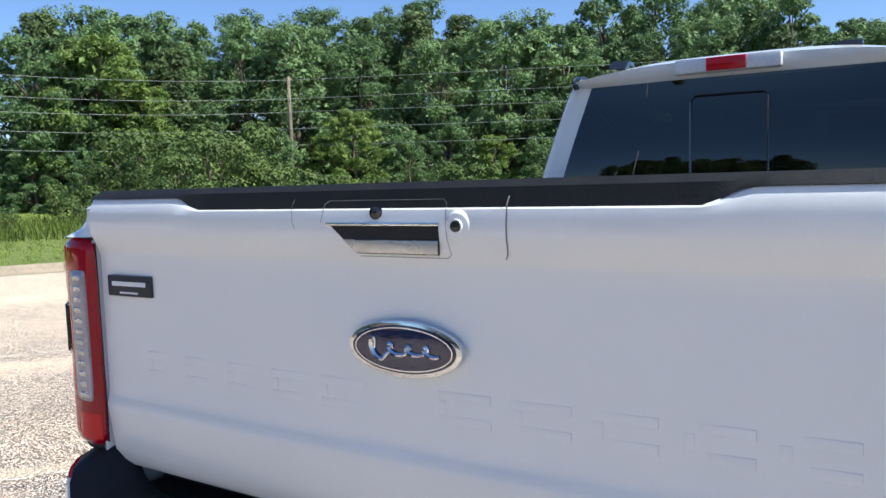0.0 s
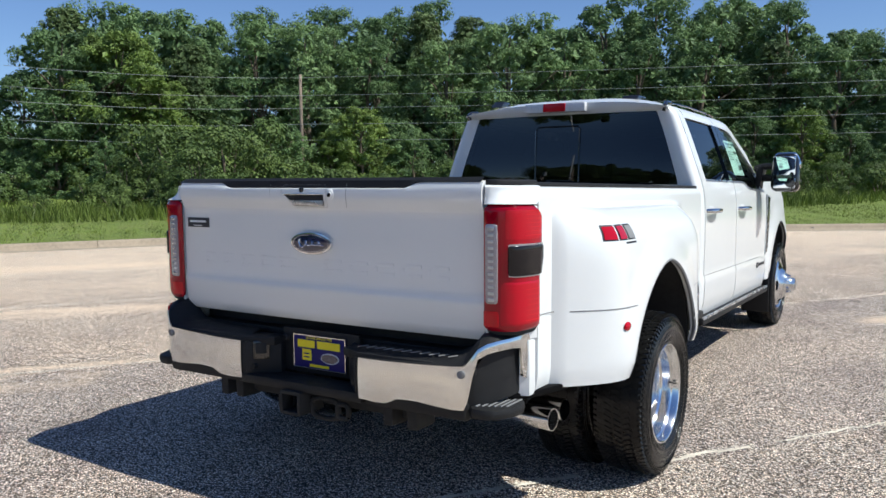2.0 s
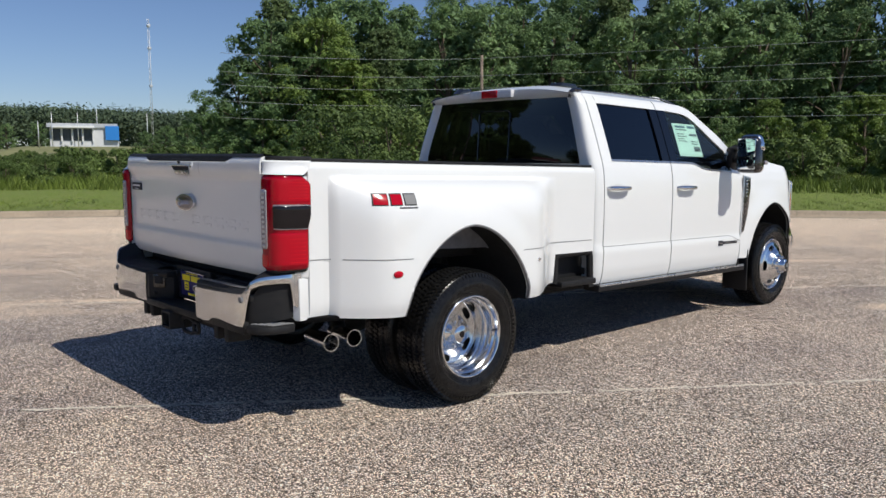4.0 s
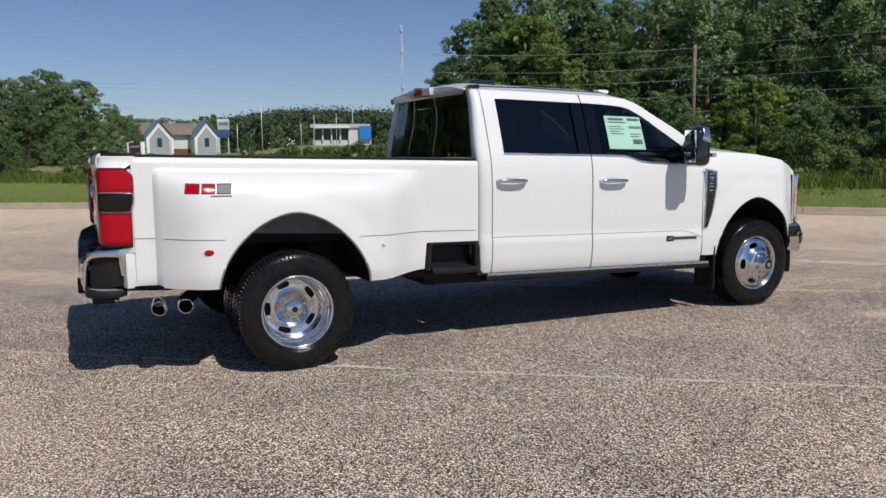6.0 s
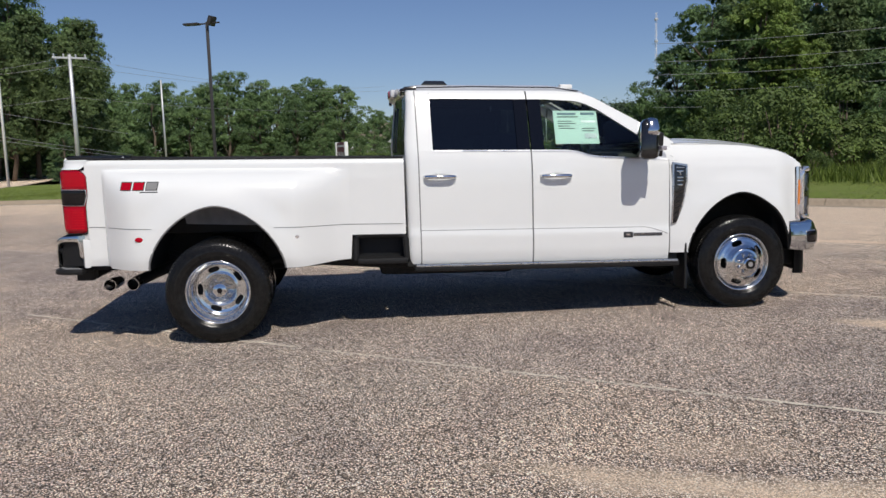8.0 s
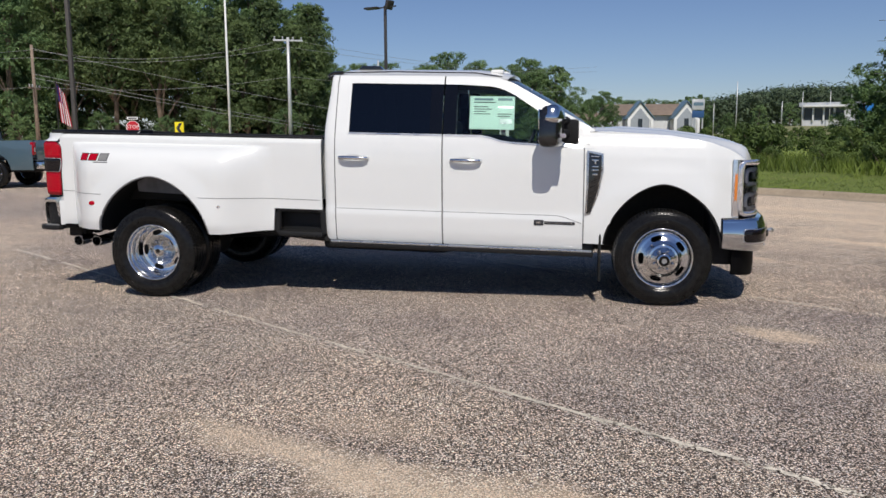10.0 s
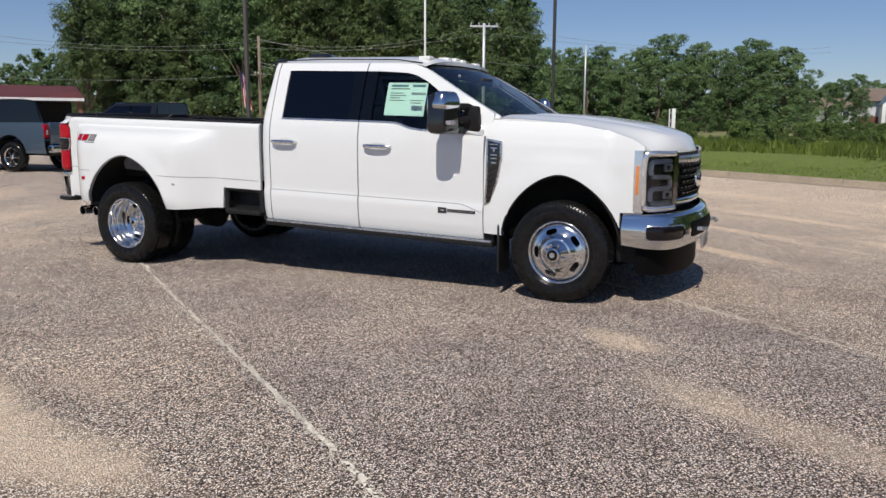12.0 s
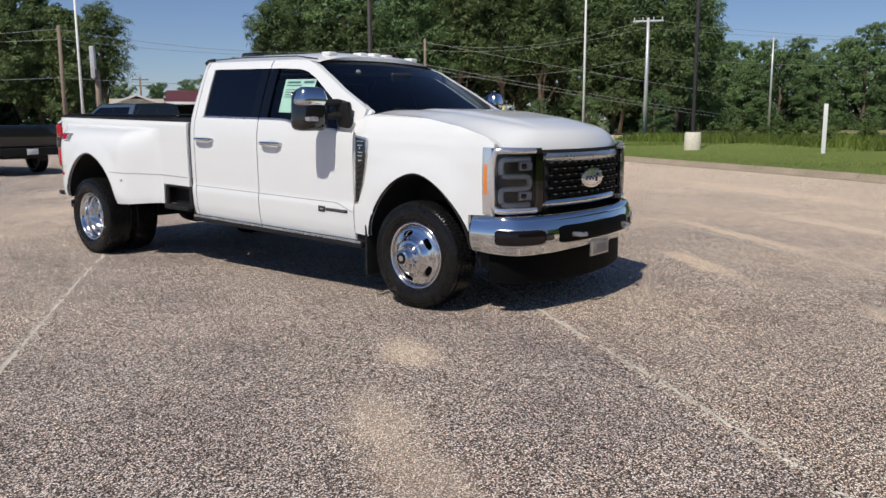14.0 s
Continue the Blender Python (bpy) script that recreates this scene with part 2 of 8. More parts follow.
M_CHROME = dusty("bright_chrome", (0.70, 0.71, 0.72), 0.07, 1.0, scale=5.0, amount=0.03)
M_ALLOY = dusty("polished_aluminium", (0.74, 0.75, 0.76), 0.12, 1.0, scale=90.0, amount=0.06)
M_FRAME = dusty("bright_silver_frame", (0.82, 0.82, 0.84), 0.12, 0.85, scale=40.0, amount=0.04)
M_SATIN = dusty("satin_silver_trim", (0.55, 0.56, 0.57), 0.28, 0.9, scale=40.0, amount=0.06)
tyre = Mat("tyre_rubber", (0.012, 0.012, 0.012), 0.20)
tyre.color(tyre.ramp(tyre.noise(25, 5), (0.3, (0.007, 0.007, 0.007)), (0.7, (0.015, 0.0148, 0.0145))))
tyre.set("Specular IOR Level", 0.26)
tyre.bump(tyre.noise(260, 2), 0.25, 0.002)
M_TYRE = tyre.m
M_RED = Mat("red_lamp_lens", (0.42, 0.0, 0.012), 0.06, Specular_IOR_Level=0.3, Coat_Weight=0.15, Coat_Roughness=0.02).m
red2 = Mat("ribbed_red_reflector", (0.40, 0.001, 0.011), 0.15, Specular_IOR_Level=0.3, Coat_Weight=0.15)
M_REDLIT = red2.m
M_CLEARLAMP = dusty("clear_lamp_element", (0.40, 0.37, 0.39), 0.25, 0.3, scale=60.0, amount=0.2)
M_SMOKE = Mat("smoked_lamp_module", (0.008, 0.006, 0.007), 0.08, Specular_IOR_Level=0.4).m
M_AMBER = Mat("amber_lens", (0.75, 0.22, 0.03), 0.12, Coat_Weight=1.0).m
M_TINT = glass("privacy_glass", (0.032, 0.038, 0.044), 0.0, 0.73, 1.75)
M_GLASS = glass("cab_glass", (0.74, 0.84, 0.80), 0.0, 0.73, 1.55)
M_SCREEN = glass("windscreen_glass", (0.62, 0.70, 0.70), 0.0, 0.75)
M_LENS = glass("lamp_cover", (0.95, 0.96, 0.97), 0.0, 0.5)
M_MIRROR = Mat("mirror_glass", (0.82, 0.85, 0.87), 0.015, 1.0).m
M_SEAT = dusty("dark_leather_seat", (0.030, 0.028, 0.027), 0.55, scale=40.0, amount=0.2, bump=0.15)
M_DASH = dusty("dashboard_plastic", (0.035, 0.034, 0.034), 0.6, scale=80.0, amount=0.2)
M_PAPER = dusty("printed_price_sheet", (0.74, 0.90, 0.84), 0.6, scale=30.0, amount=0.04)
M_INK = Mat("black_print", (0.03, 0.03, 0.035), 0.6).m
M_BLUE = Mat("blue_enamel", (0.006, 0.010, 0.055), 0.12, Coat_Weight=1.0).m
M_PLATE = Mat("blue_plate_print", (0.012, 0.010, 0.12), 0.4, Specular_IOR_Level=0.25).m
M_YELLOW = Mat("yellow_print", (0.90, 0.74, 0.015), 0.45).m
M_WHITE = dusty("white_board_paint", (0.78, 0.78, 0.76), 0.5, scale=20.0, amount=0.05)


# ---- mesh helpers ----
def sharpen(bm, limit=0.55):
    for f in bm.faces:
        f.smooth = True
    for e in bm.edges:
        if len(e.link_faces) == 2 and e.calc_face_angle(0.0) > limit:
            e.smooth = False


def part(name, bm, material, parent=None, label="", limit=0.55):
    """Links a bmesh as one mesh object under a thing or a part."""
    sharpen(bm, limit)
    me = bpy.data.meshes.new(name)
    bm.to_mesh(me)
    bm.free()
    for m in material if isinstance(material, (list, tuple)) else (material,):
        me.materials.append(m)
    ob = new(name, me)
    if parent is not None:
        ob.parent = parent
    return tagged(ob, label)


def thing(name, label, category, at=(0, 0, 0), turn=0.0, group="", kind=""):
    ob = new(name)
    ob.matrix_basis = pose(*at, 0, 0, turn)
    return tagged(ob, label, category, group, kind)


def box(bm, c, size, bevel=0.0, rot=None, segments=2):
    """A box with its centre at c, bevelled."""
    made = bmesh.ops.create_cube(bm, size=1.0)["verts"]
    m = Matrix.Translation(c) @ (rot.to_4x4() if rot else Matrix()) @ Matrix.Diagonal((*size, 1))
    bmesh.ops.transform(bm, matrix=m, verts=made)
    if bevel:
        edges = list({e for v in made for e in v.link_edges})
        bmesh.ops.bevel(bm, geom=edges, offset=bevel, segments=segments, profile=0.6, affect="EDGES")
    return bm


def boxed(c, size, bevel=0.0, rot=None):
    return box(bmesh.new(), c, size, bevel, rot)


def lathe(bm, profile, axis="x", steps=48, centre=(0, 0, 0), keep=None):
    """Turns (radius, along) pairs round an axis through centre."""
    rings = []
    for r, a in profile:
        ring = []
        for i in range(steps):
            w = 2 * math.pi * i / steps
            p = {"x": (a, r * math.cos(w), r * math.sin(w)), "y": (r * math.cos(w), a, r * math.sin(w)), "z": (r * math.cos(w), r * math.sin(w), a)}[axis]
            ring.append(bm.verts.new(Vector(p) + Vector(centre)))
        rings.append(ring)
    for j, (a, b) in enumerate(zip(rings, rings[1:])):
        for i in range(steps):
            if keep is None or keep(j, i):
                bm.faces.new((a[i], a[(i + 1) % steps], b[(i + 1) % steps], b[i]))
    return bm


def cap(bm, radius, along, axis="x", steps=32, centre=(0, 0, 0)):
    vs = []
    for i in range(steps):
        w = 2 * math.pi * i / steps
        p = {"x": (along, radius * math.cos(w), radius * math.sin(w)), "y": (radius * math.cos(w), along, radius * math.sin(w)), "z": (radius * math.cos(w), radius * math.sin(w), along)}[axis]
        vs.append(bm.verts.new(Vector(p) + Vector(centre)))
    bm.faces.new(vs)
    return bm


def grid(bm, rows, close=False):
    """Quads over rows of points."""
    vs = [[bm.verts.new(p) for p in row] for row in rows]
    for a, b in zip(vs, vs[1:]):
        for i in range(len(a) - (0 if close else 1)):
            j = (i + 1) % len(a)
            bm.faces.new((a[i], a[j], b[j], b[i]))
    return bm


def thicken(bm, by):
    """Gives a sheet a back face and rims."""
    bmesh.ops.recalc_face_normals(bm, faces=bm.faces)
    bmesh.ops.solidify(bm, geom=bm.faces[:], thickness=by)
    return bm


def tube(bm, points, radius, steps=8, ends=True):
    """A round bar along points; radius may be one number or one a point."""
    pts = [Vector(p) for p in points]
    rad = radius if hasattr(radius, "__len__") else [radius] * len(pts)
    rings = []
    for i, p in enumerate(pts):
        d = (pts[min(i + 1, len(pts) - 1)] - pts[max(i - 1, 0)]).normalized()
        u = d.cross((0, 0, 1) if abs(d.z) < 0.9 else (1, 0, 0)).normalized()
        v = d.cross(u)
        rings.append([bm.verts.new(p + rad[i] * (math.cos(w) * u + math.sin(w) * v)) for w in (2 * math.pi * k / steps for k in range(steps))])
    for a, b in zip(rings, rings[1:]):
        for i in range(steps):
            bm.faces.new((a[i], a[(i + 1) % steps], b[(i + 1) % steps], b[i]))
    if ends:
        bm.faces.new(rings[0][::-1])
        bm.faces.new(rings[-1])
    return bm


def prism(bm, outline, axis, a, b, bevel=0.0):
    """A plate from a flat outline, pulled along an axis from a to b. Outline pairs are the other two axes in order."""
    def at(p, w):
        return {"x": (w, p[0], p[1]), "y": (p[0], w, p[1]), "z": (p[0], p[1], w)}[axis]
    lo = [bm.verts.new(at(p, a)) for p in outline]
    hi = [bm.verts.new(at(p, b)) for p in outline]
    n = len(lo)
    made = [bm.faces.new(lo[::-1]), bm.faces.new(hi)]
    for i in range(n):
        made.append(bm.faces.new((lo[i], lo[(i + 1) % n], hi[(i + 1) % n], hi[i])))
    bmesh.ops.recalc_face_normals(bm, faces=made)
    if bevel:
        edges = list({e for f in made[:2] for e in f.edges})
        bmesh.ops.bevel(bm, geom=edges, offset=bevel, segments=2, profile=0.6, affect="EDGES")
    return bm


def oval(cx, cy, a, b, n=40):
    return [(cx + a * math.cos(2 * math.pi * i / n), cy + b * math.sin(2 * math.pi * i / n)) for i in range(n)]


def smooth01(a, b, x):
    u = min(1.0, max(0.0, (x - a) / (b - a)))
    return u * u * (3 - 2 * u)


def words(name, text, size, material, parent, m, depth=0.001, label=""):
    """Raised lettering in the built-in font."""
    cu = bpy.data.curves.new(name, "FONT")
    cu.body, cu.size, cu.extrude, cu.align_x, cu.align_y = text, size, depth, "CENTER", "CENTER"
    tmp = bpy.data.objects.new(name, cu)
    scene.collection.objects.link(tmp)
    me = bpy.data.meshes.new_from_object(tmp.evaluated_get(bpy.context.evaluated_depsgraph_get()))
    bpy.data.objects.remove(tmp)
    bpy.data.curves.remove(cu)
    me.name = name
    me.transform(m)
    me.materials.clear()
    me.materials.append(material)
    ob = new(name, me)
    ob.parent = parent
    return tagged(ob, label)


# ---- ground, pavement, kerb, verge ----
def spline(points, step=0.6):
    """A smooth line through points, with even steps."""
    P = [Vector(p) for p in points]
    P = [2 * P[0] - P[1], *P, 2 * P[-1] - P[-2]]
    out = []
    for a, b, c, d in zip(P, P[1:], P[2:], P[3:]):
        n = max(2, int((c - b).length / step))
        for i in range(n):
            t = i / n
            out.append(0.5 * (2 * b + (c - a) * t + (2 * a - 5 * b + 4 * c - d) * t * t + (3 * b - a - 3 * c + d) * t**3))
    return [*out, P[-2]]


KERB = spline([(46, 40), (24, 31), (8, 22.5), (1.2, 18.9), (-2.0, 16.9), (-5.2, 14.3), (-8.6, 11.4), (-11.4, 8.8), (-13.3, 6.2), (-15.0, 3.6), (-16.8, 0.6), (-18.6, -2.4), (-20.3, -5.2), (-21.6, -9.0), (-22.6, -12.0), (-26.0, -14.2), (-40, -17.5)])


def away(line, i):
    """The side of the line that lies away from the lot."""
    d = (line[min(i + 1, len(line) - 1)] - line[max(i - 1, 0)]).normalized()
    return Vector((d.y, -d.x))


def verge_height(d):
    return float(np.interp(d, (0, 0.3, 3, 8, 14, 30, 60, 120), (0.10, 0.12, 0.15, 0.26, 0.34, 0.25, 0.2, 0.0)))


bm = bmesh.new()
grid(bm, [[(x, y, -0.03 if abs(x) < 300 and abs(y) < 300 else -0.5) for x in (-2600, -600, -250, -60, 60, 250, 600, 2600)] for y in (-2600, -600, -250, -60, 60, 250, 600, 2600)])
ground = tagged(part("ground", bm, M_EARTH), "flat weedy earth and grass that reaches the horizon", "ground", kind="structure")

bm = bmesh.new()
lot = [(p.x, p.y, 0) for p in KERB] + [(-70, -24, 0), (-70, -44, 0), (-30, -90, 0), (90, -90, 0), (90, 52, 0)]
bm.faces.new([bm.verts.new(p) for p in lot])
bmesh.ops.triangulate(bm, faces=bm.faces[:])
pavement = tagged(part("pavement", bm, M_ASPHALT), "weathered pebbly asphalt car park with washed-in sand", "pavement", kind="structure")

bm = bmesh.new()
rng = np.random.default_rng(5)
rows = []
for d in (0.02, 0.3, 1.2, 3, 5, 8, 11, 14, 20, 30, 45, 62):
    rows.append([(*(p + away(KERB, i) * d)[:2], verge_height(d) + (0.03 * rng.standard_normal() * min(1, d / 4))) for i, p in enumerate(KERB[::2])])
grid(bm, rows)
verge = tagged(part("verge", bm, M_LAWN, limit=3.0), "mown green grass verge behind the kerb", "grass verge", kind="structure")

kerb = tagged(new("kerb"), "low weathered concrete kerb round the car park", "kerb", kind="structure")
for a in range(0, len(KERB) - 5, 5):
    bm = bmesh.new()
    rows = []
    pts = KERB[a : a + 6]
    for i, p in enumerate(pts):
        n = away(KERB, a + i)
        d = (pts[min(i + 1, 5)] - pts[max(i - 1, 0)]).normalized()
        p = p + d * (0.006 if i == 0 else -0.006 if i == 5 else 0)
        rows.append([(p.x + n.x * o, p.y + n.y * o, z) for o, z in ((-0.62, 0.004), (-0.14, 0.012), (-0.11, 0.07), (-0.08, 0.115), (-0.03, 0.13), (0.10, 0.125), (0.14, 0.06))])
    grid(bm, rows)
    part("kerb_stone", bm, M_CONCRETE, kerb)


def strip(bm, line, width, z, rng, wobble=0.02):
    """A ragged thin strip lying on the ground."""
    rows = []
    for i, p in enumerate(line):
        d = (line[min(i + 1, len(line) - 1)] - line[max(i - 1, 0)]).normalized()
        n = Vector((-d.y, d.x))
        p = p + n * wobble * rng.standard_normal()
        w = width * (0.65 + 0.5 * rng.random())
        rows.append([(p.x - n.x * w, p.y - n.y * w, z), (p.x + n.x * w, p.y + n.y * w, z)])
    return grid(bm, rows)


# paving joints, washed full of sand
rng = np.random.default_rng(11)
along, across = Vector((0.585, 0.811)), Vector((0.811, -0.585))
bm = bmesh.new()
for lane in (-12.9, -9.5, -6.1, -2.62, 0.80, 4.2, 7.7, 11.0):
    s = -34.0
    while s < 30:
        run = 0.3 + rng.random() * 1.3
        n = int(run / 0.07) + 2
        line = [across * (lane + 0.02 * math.sin(0.8 * (s + k * run / n))) + along * (s + k * run / n) for k in range(n)]
        strip(bm, line, 0.009 + 0.009 * rng.random(), 0.005, rng, 0.007)
        # loose pale grains spilled along the joint
        for k in range(int(run / 0.0055) if -14 < s < 16 else 0):
            p = across * (lane + 0.02 * math.sin(0.8 * s) + 0.022 * rng.standard_normal()) + along * (s + run * rng.random())
            r, a = 0.004 + 0.006 * rng.random(), 6.28 * rng.random()
            bm.faces.new([bm.verts.new((p.x + r * math.cos(a + q), p.y + r * math.sin(a + q), 0.005)) for q in (0, 1.4, 3.0, 4.7)])
        s += run + (0.02 if rng.random() < 0.6 else 0.25 * rng.random())
for x, y, a, length in ((6.5, 3.0, 128, 3.2), (-4.5, 6.0, 40, 5.0), (-7.5, 3.0, 62, 6.0), (3.6, 8.2, 170, 3.0)):
    d = Vector((math.cos(radians(a)), math.sin(radians(a))))
    strip(bm, [Vector((x, y)) + d * (length * k / 50) for k in range(51)], 0.012, 0.004, rng, 0.02)
tagged(part("sand_filled_joints", bm, M_SAND), "pale sand-filled joints and cracks in the asphalt", "pavement joint", kind="stuff")


def rise(x, y):
    """Height of the gentle rise towards the far buildings."""
    d, a = math.hypot(x, y), math.degrees(math.atan2(y, x)) % 360
    return float(np.interp(d, (60, 110, 160, 240, 420, 700), (-0.1, 0.9, 2.6, 3.4, 4.0, 4.0))) * smooth01(146, 154, a) * (1 - smooth01(184, 192, a)) * (1 - 0.75 * smooth01(164.5, 169.5, a))


M_FIELD = dusty("dry_grass_field", (0.19, 0.19, 0.075), 0.95, scale=0.35, amount=0.35, bump=0.3)
bm = bmesh.new()
grid(bm, [[(d * math.cos(radians(a)), d * math.sin(radians(a)), rise(d * math.cos(radians(a)), d * math.sin(radians(a))) - 0.02) for a in range(145, 194)] for d in (60, 80, 100, 120, 140, 160, 190, 220, 250, 300, 360, 440, 560, 700)])
tagged(part("rising_field", bm, M_FIELD, limit=3.0), "gently rising dry grass field beyond the road", "field", kind="structure")


# ---- plants ----
def leaf_cloud(centres, radii, per, size, rng, squash=0.85, inner=0.72):
    """Corners and faces of many pointed leaves on the shells of the lobes."""
    C, R = np.repeat(np.array(centres), per, 0), np.repeat(np.array(radii), per)
    n = len(C)
    out = rng.standard_normal((n, 3))
    out /= np.linalg.norm(out, axis=1)[:, None]
    out[:, 2] = np.where(out[:, 2] < -0.35, -out[:, 2], out[:, 2])
    P = C + out * (R * (inner + (1.08 - inner) * rng.random(n)))[:, None] * (1, 1, squash)
    nrm = out + 0.32 * rng.standard_normal((n, 3)) + (0, 0, 0.15)
    nrm /= np.linalg.norm(nrm, axis=1)[:, None]
    u = np.cross(nrm, rng.standard_normal((n, 3)))
    u /= np.linalg.norm(u, axis=1)[:, None]
    v = np.cross(nrm, u)
    s = (size * (0.6 + 0.8 * rng.random(n)))[:, None]
    V = np.stack([P - u * s, P - v * s * 0.5 + nrm * s * 0.12, P + u * s, P + v * s * 0.5 + nrm * s * 0.12], 1).reshape(-1, 3)
    F = np.arange(4 * n).reshape(-1, 4)
    return V, F


def cloud_part(name, V, F, material, parent, label=""):
    me = bpy.data.meshes.new(name)
    me.from_pydata(V.tolist(), [], F.tolist())
    me.materials.append(material)
    ob = new(name, me)
    ob.parent = parent
    return tagged(ob, label)


def tree(h, seed, leaf, look_label, spread=0.30, low=0.02, lobes=32, sub=14, per=58, size=0.075, trunk=0.020, taper=0.45):
    """A tapered trunk with limbs and a crown of billowing leafy lobes, each of many small clumps."""
    rng = np.random.default_rng(seed)
    top = thing("tree", look_label, "tree")
    bm = bmesh.new()
    bend = [(0.015 * h * math.sin(2.1 * k + seed), 0.015 * h * math.cos(1.7 * k + seed), h * 0.9 * k / 6) for k in range(7)]
    tube(bm, bend, [h * trunk * (1.15 - k / 6.3) for k in range(7)], 9)
    centres, radii, heart = [], [], []
    for k in range(lobes):
        f = (k + rng.random()) / lobes
        a = 2.4 * k + 1.1 * rng.random()
        env = (1 - f**2.6) ** taper * (0.78 + 0.22 * min(1.0, f * 4))
        r = spread * h * env * (0.45 + 0.55 * rng.random())
        R = h * (0.070 + 0.062 * rng.random()) * (1.12 - 0.38 * f)
        c = np.array((r * math.cos(a) + bend[3][0], r * math.sin(a), h * (low + (0.93 - low) * f)))
        heart.append(c * (0.75, 0.75, 0.97))
        for _ in range(sub):
            d = rng.standard_normal(3)
            d /= np.linalg.norm(d)
            d[2] = abs(d[2]) if rng.random() < 0.7 else d[2]
            centres.append(c + d * R * (0.55 + 0.45 * rng.random()) * (1, 1, 0.8))
            radii.append(R * (0.30 + 0.24 * rng.random()))
        if k % 2 == 0:
            foot = bend[min(6, max(1, int(6 * c[2] / (0.9 * h)) - 1))]
            tube(bm, [foot, ((foot[0] + c[0]) / 2, (foot[1] + c[1]) / 2, (foot[2] + c[2]) / 2 + 0.015 * h), tuple(c)], [h * 0.007, h * 0.0045, h * 0.002], 5)
    part("trunk", bm, M_BARK, top)
    V, F = leaf_cloud(centres, radii, per, size, rng, 0.8, 0.45)
    V2, F2 = leaf_cloud(heart, [h * 0.085] * len(heart), 70, 0.19, rng, 0.9, 0.1)
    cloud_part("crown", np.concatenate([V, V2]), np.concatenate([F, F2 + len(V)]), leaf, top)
    return top


def bush(h, seed, leaf, look_label, per=340, size=0.07):
    rng = np.random.default_rng(seed)
    top = thing("shrub", look_label, "shrub")
    bm = bmesh.new()
    centres, radii = [], []
    for k in range(14):
        a, r = 2.4 * k, h * 0.55 * rng.random() ** 0.5
        c = (r * math.cos(a), r * math.sin(a), h * (0.2 + 0.62 * rng.random()))
        centres.append(c)
        radii.append(h * (0.15 + 0.14 * rng.random()))
        tube(bm, [(0.1 * c[0], 0.1 * c[1], 0), (0.6 * c[0], 0.6 * c[1], 0.55 * c[2]), c], [0.022 * h, 0.014 * h, 0.004 * h], 5)
    part("branchwork", bm, M_BARK, top)
    V, F = leaf_cloud(centres, radii, per, size, rng, 1.0, 0.5)
    cloud_part("leaves", V, F, leaf, top)
    return top


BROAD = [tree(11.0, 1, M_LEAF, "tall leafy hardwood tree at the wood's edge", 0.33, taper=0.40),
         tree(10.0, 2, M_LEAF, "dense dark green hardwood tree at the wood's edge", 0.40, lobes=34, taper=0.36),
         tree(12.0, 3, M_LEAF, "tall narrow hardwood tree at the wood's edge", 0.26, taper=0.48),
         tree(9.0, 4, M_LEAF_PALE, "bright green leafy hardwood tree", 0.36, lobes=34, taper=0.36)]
PINES = [tree(12.0, 7, M_PINE, "tall pine with a bare trunk and a dark open crown", 0.21, 0.36, 26, 14, 54, 0.07, 0.015, 0.45),
         tree(11.0, 8, M_PINE, "tall pine with a thin trunk and dark needles", 0.19, 0.18, 28, 14, 54, 0.07, 0.014, 0.6)]
SHRUBS = [bush(2.6, 12, M_SCRUB, "dense dark green shrub in the weeds"), bush(1.8, 13, M_SCRUB, "green shrub in the weeds")]
placed = set()


def plant(kind, x, y, h, own, z=0.2, group="trees of the wood"):
    """Stands one of a kind at x, y with the given height."""
    first = kind.name not in placed
    k = h / own
    z = max(0.0, rise(x, y)) if math.hypot(x - 6, y - 6) > 44 else z
    m = pose(x, y, z - 0.1, 0, 0, (x * 37.7 + y * 91.3) % 360) @ Matrix.Diagonal((k, k, k, 1))
    if first:
        placed.add(kind.name)
        kind.matrix_basis = m
        tagged(kind, group=group)
        return kind
    made = copy_thing(kind, pose(0, 0, 0))
    made.matrix_basis = m
    return made


HEIGHTS = {BROAD[0].name: 11.0, BROAD[1].name: 10.0, BROAD[2].name: 12.0, BROAD[3].name: 9.0, PINES[0].name: 12.0, PINES[1].name: 11.0, SHRUBS[0].name: 2.6, SHRUBS[1].name: 1.8}


def wood(kinds, eye, near, a0, a1, step, heights, rng, group="trees of the wood", rows=2, back=6.5):
    """Trees along an arc round a point, in rows."""
    for row in range(rows):
        d = near + back * row
        n = int(abs(radians(a1 - a0)) * d / step)
        for i in range(n + 1):
            a = radians(a0 + (a1 - a0) * (i + 0.5 * (row % 2) + 0.35 * (rng.random() - 0.5)) / max(1, n))
            r = d + 2.4 * (rng.random() - 0.5)
            kind = kinds[int(rng.integers(len(kinds)))]
            f = (math.degrees(a) - a0) / (a1 - a0)
            h = float(np.interp(f, np.linspace(0, 1, len(heights)), heights)) * (0.86 + 0.26 * rng.random()) * (1 + 0.14 * row)
            plant(kind, eye[0] + r * math.cos(a), eye[1] + r * math.sin(a), h, HEIGHTS[kind.name], group=group)


rng = np.random.default_rng(21)
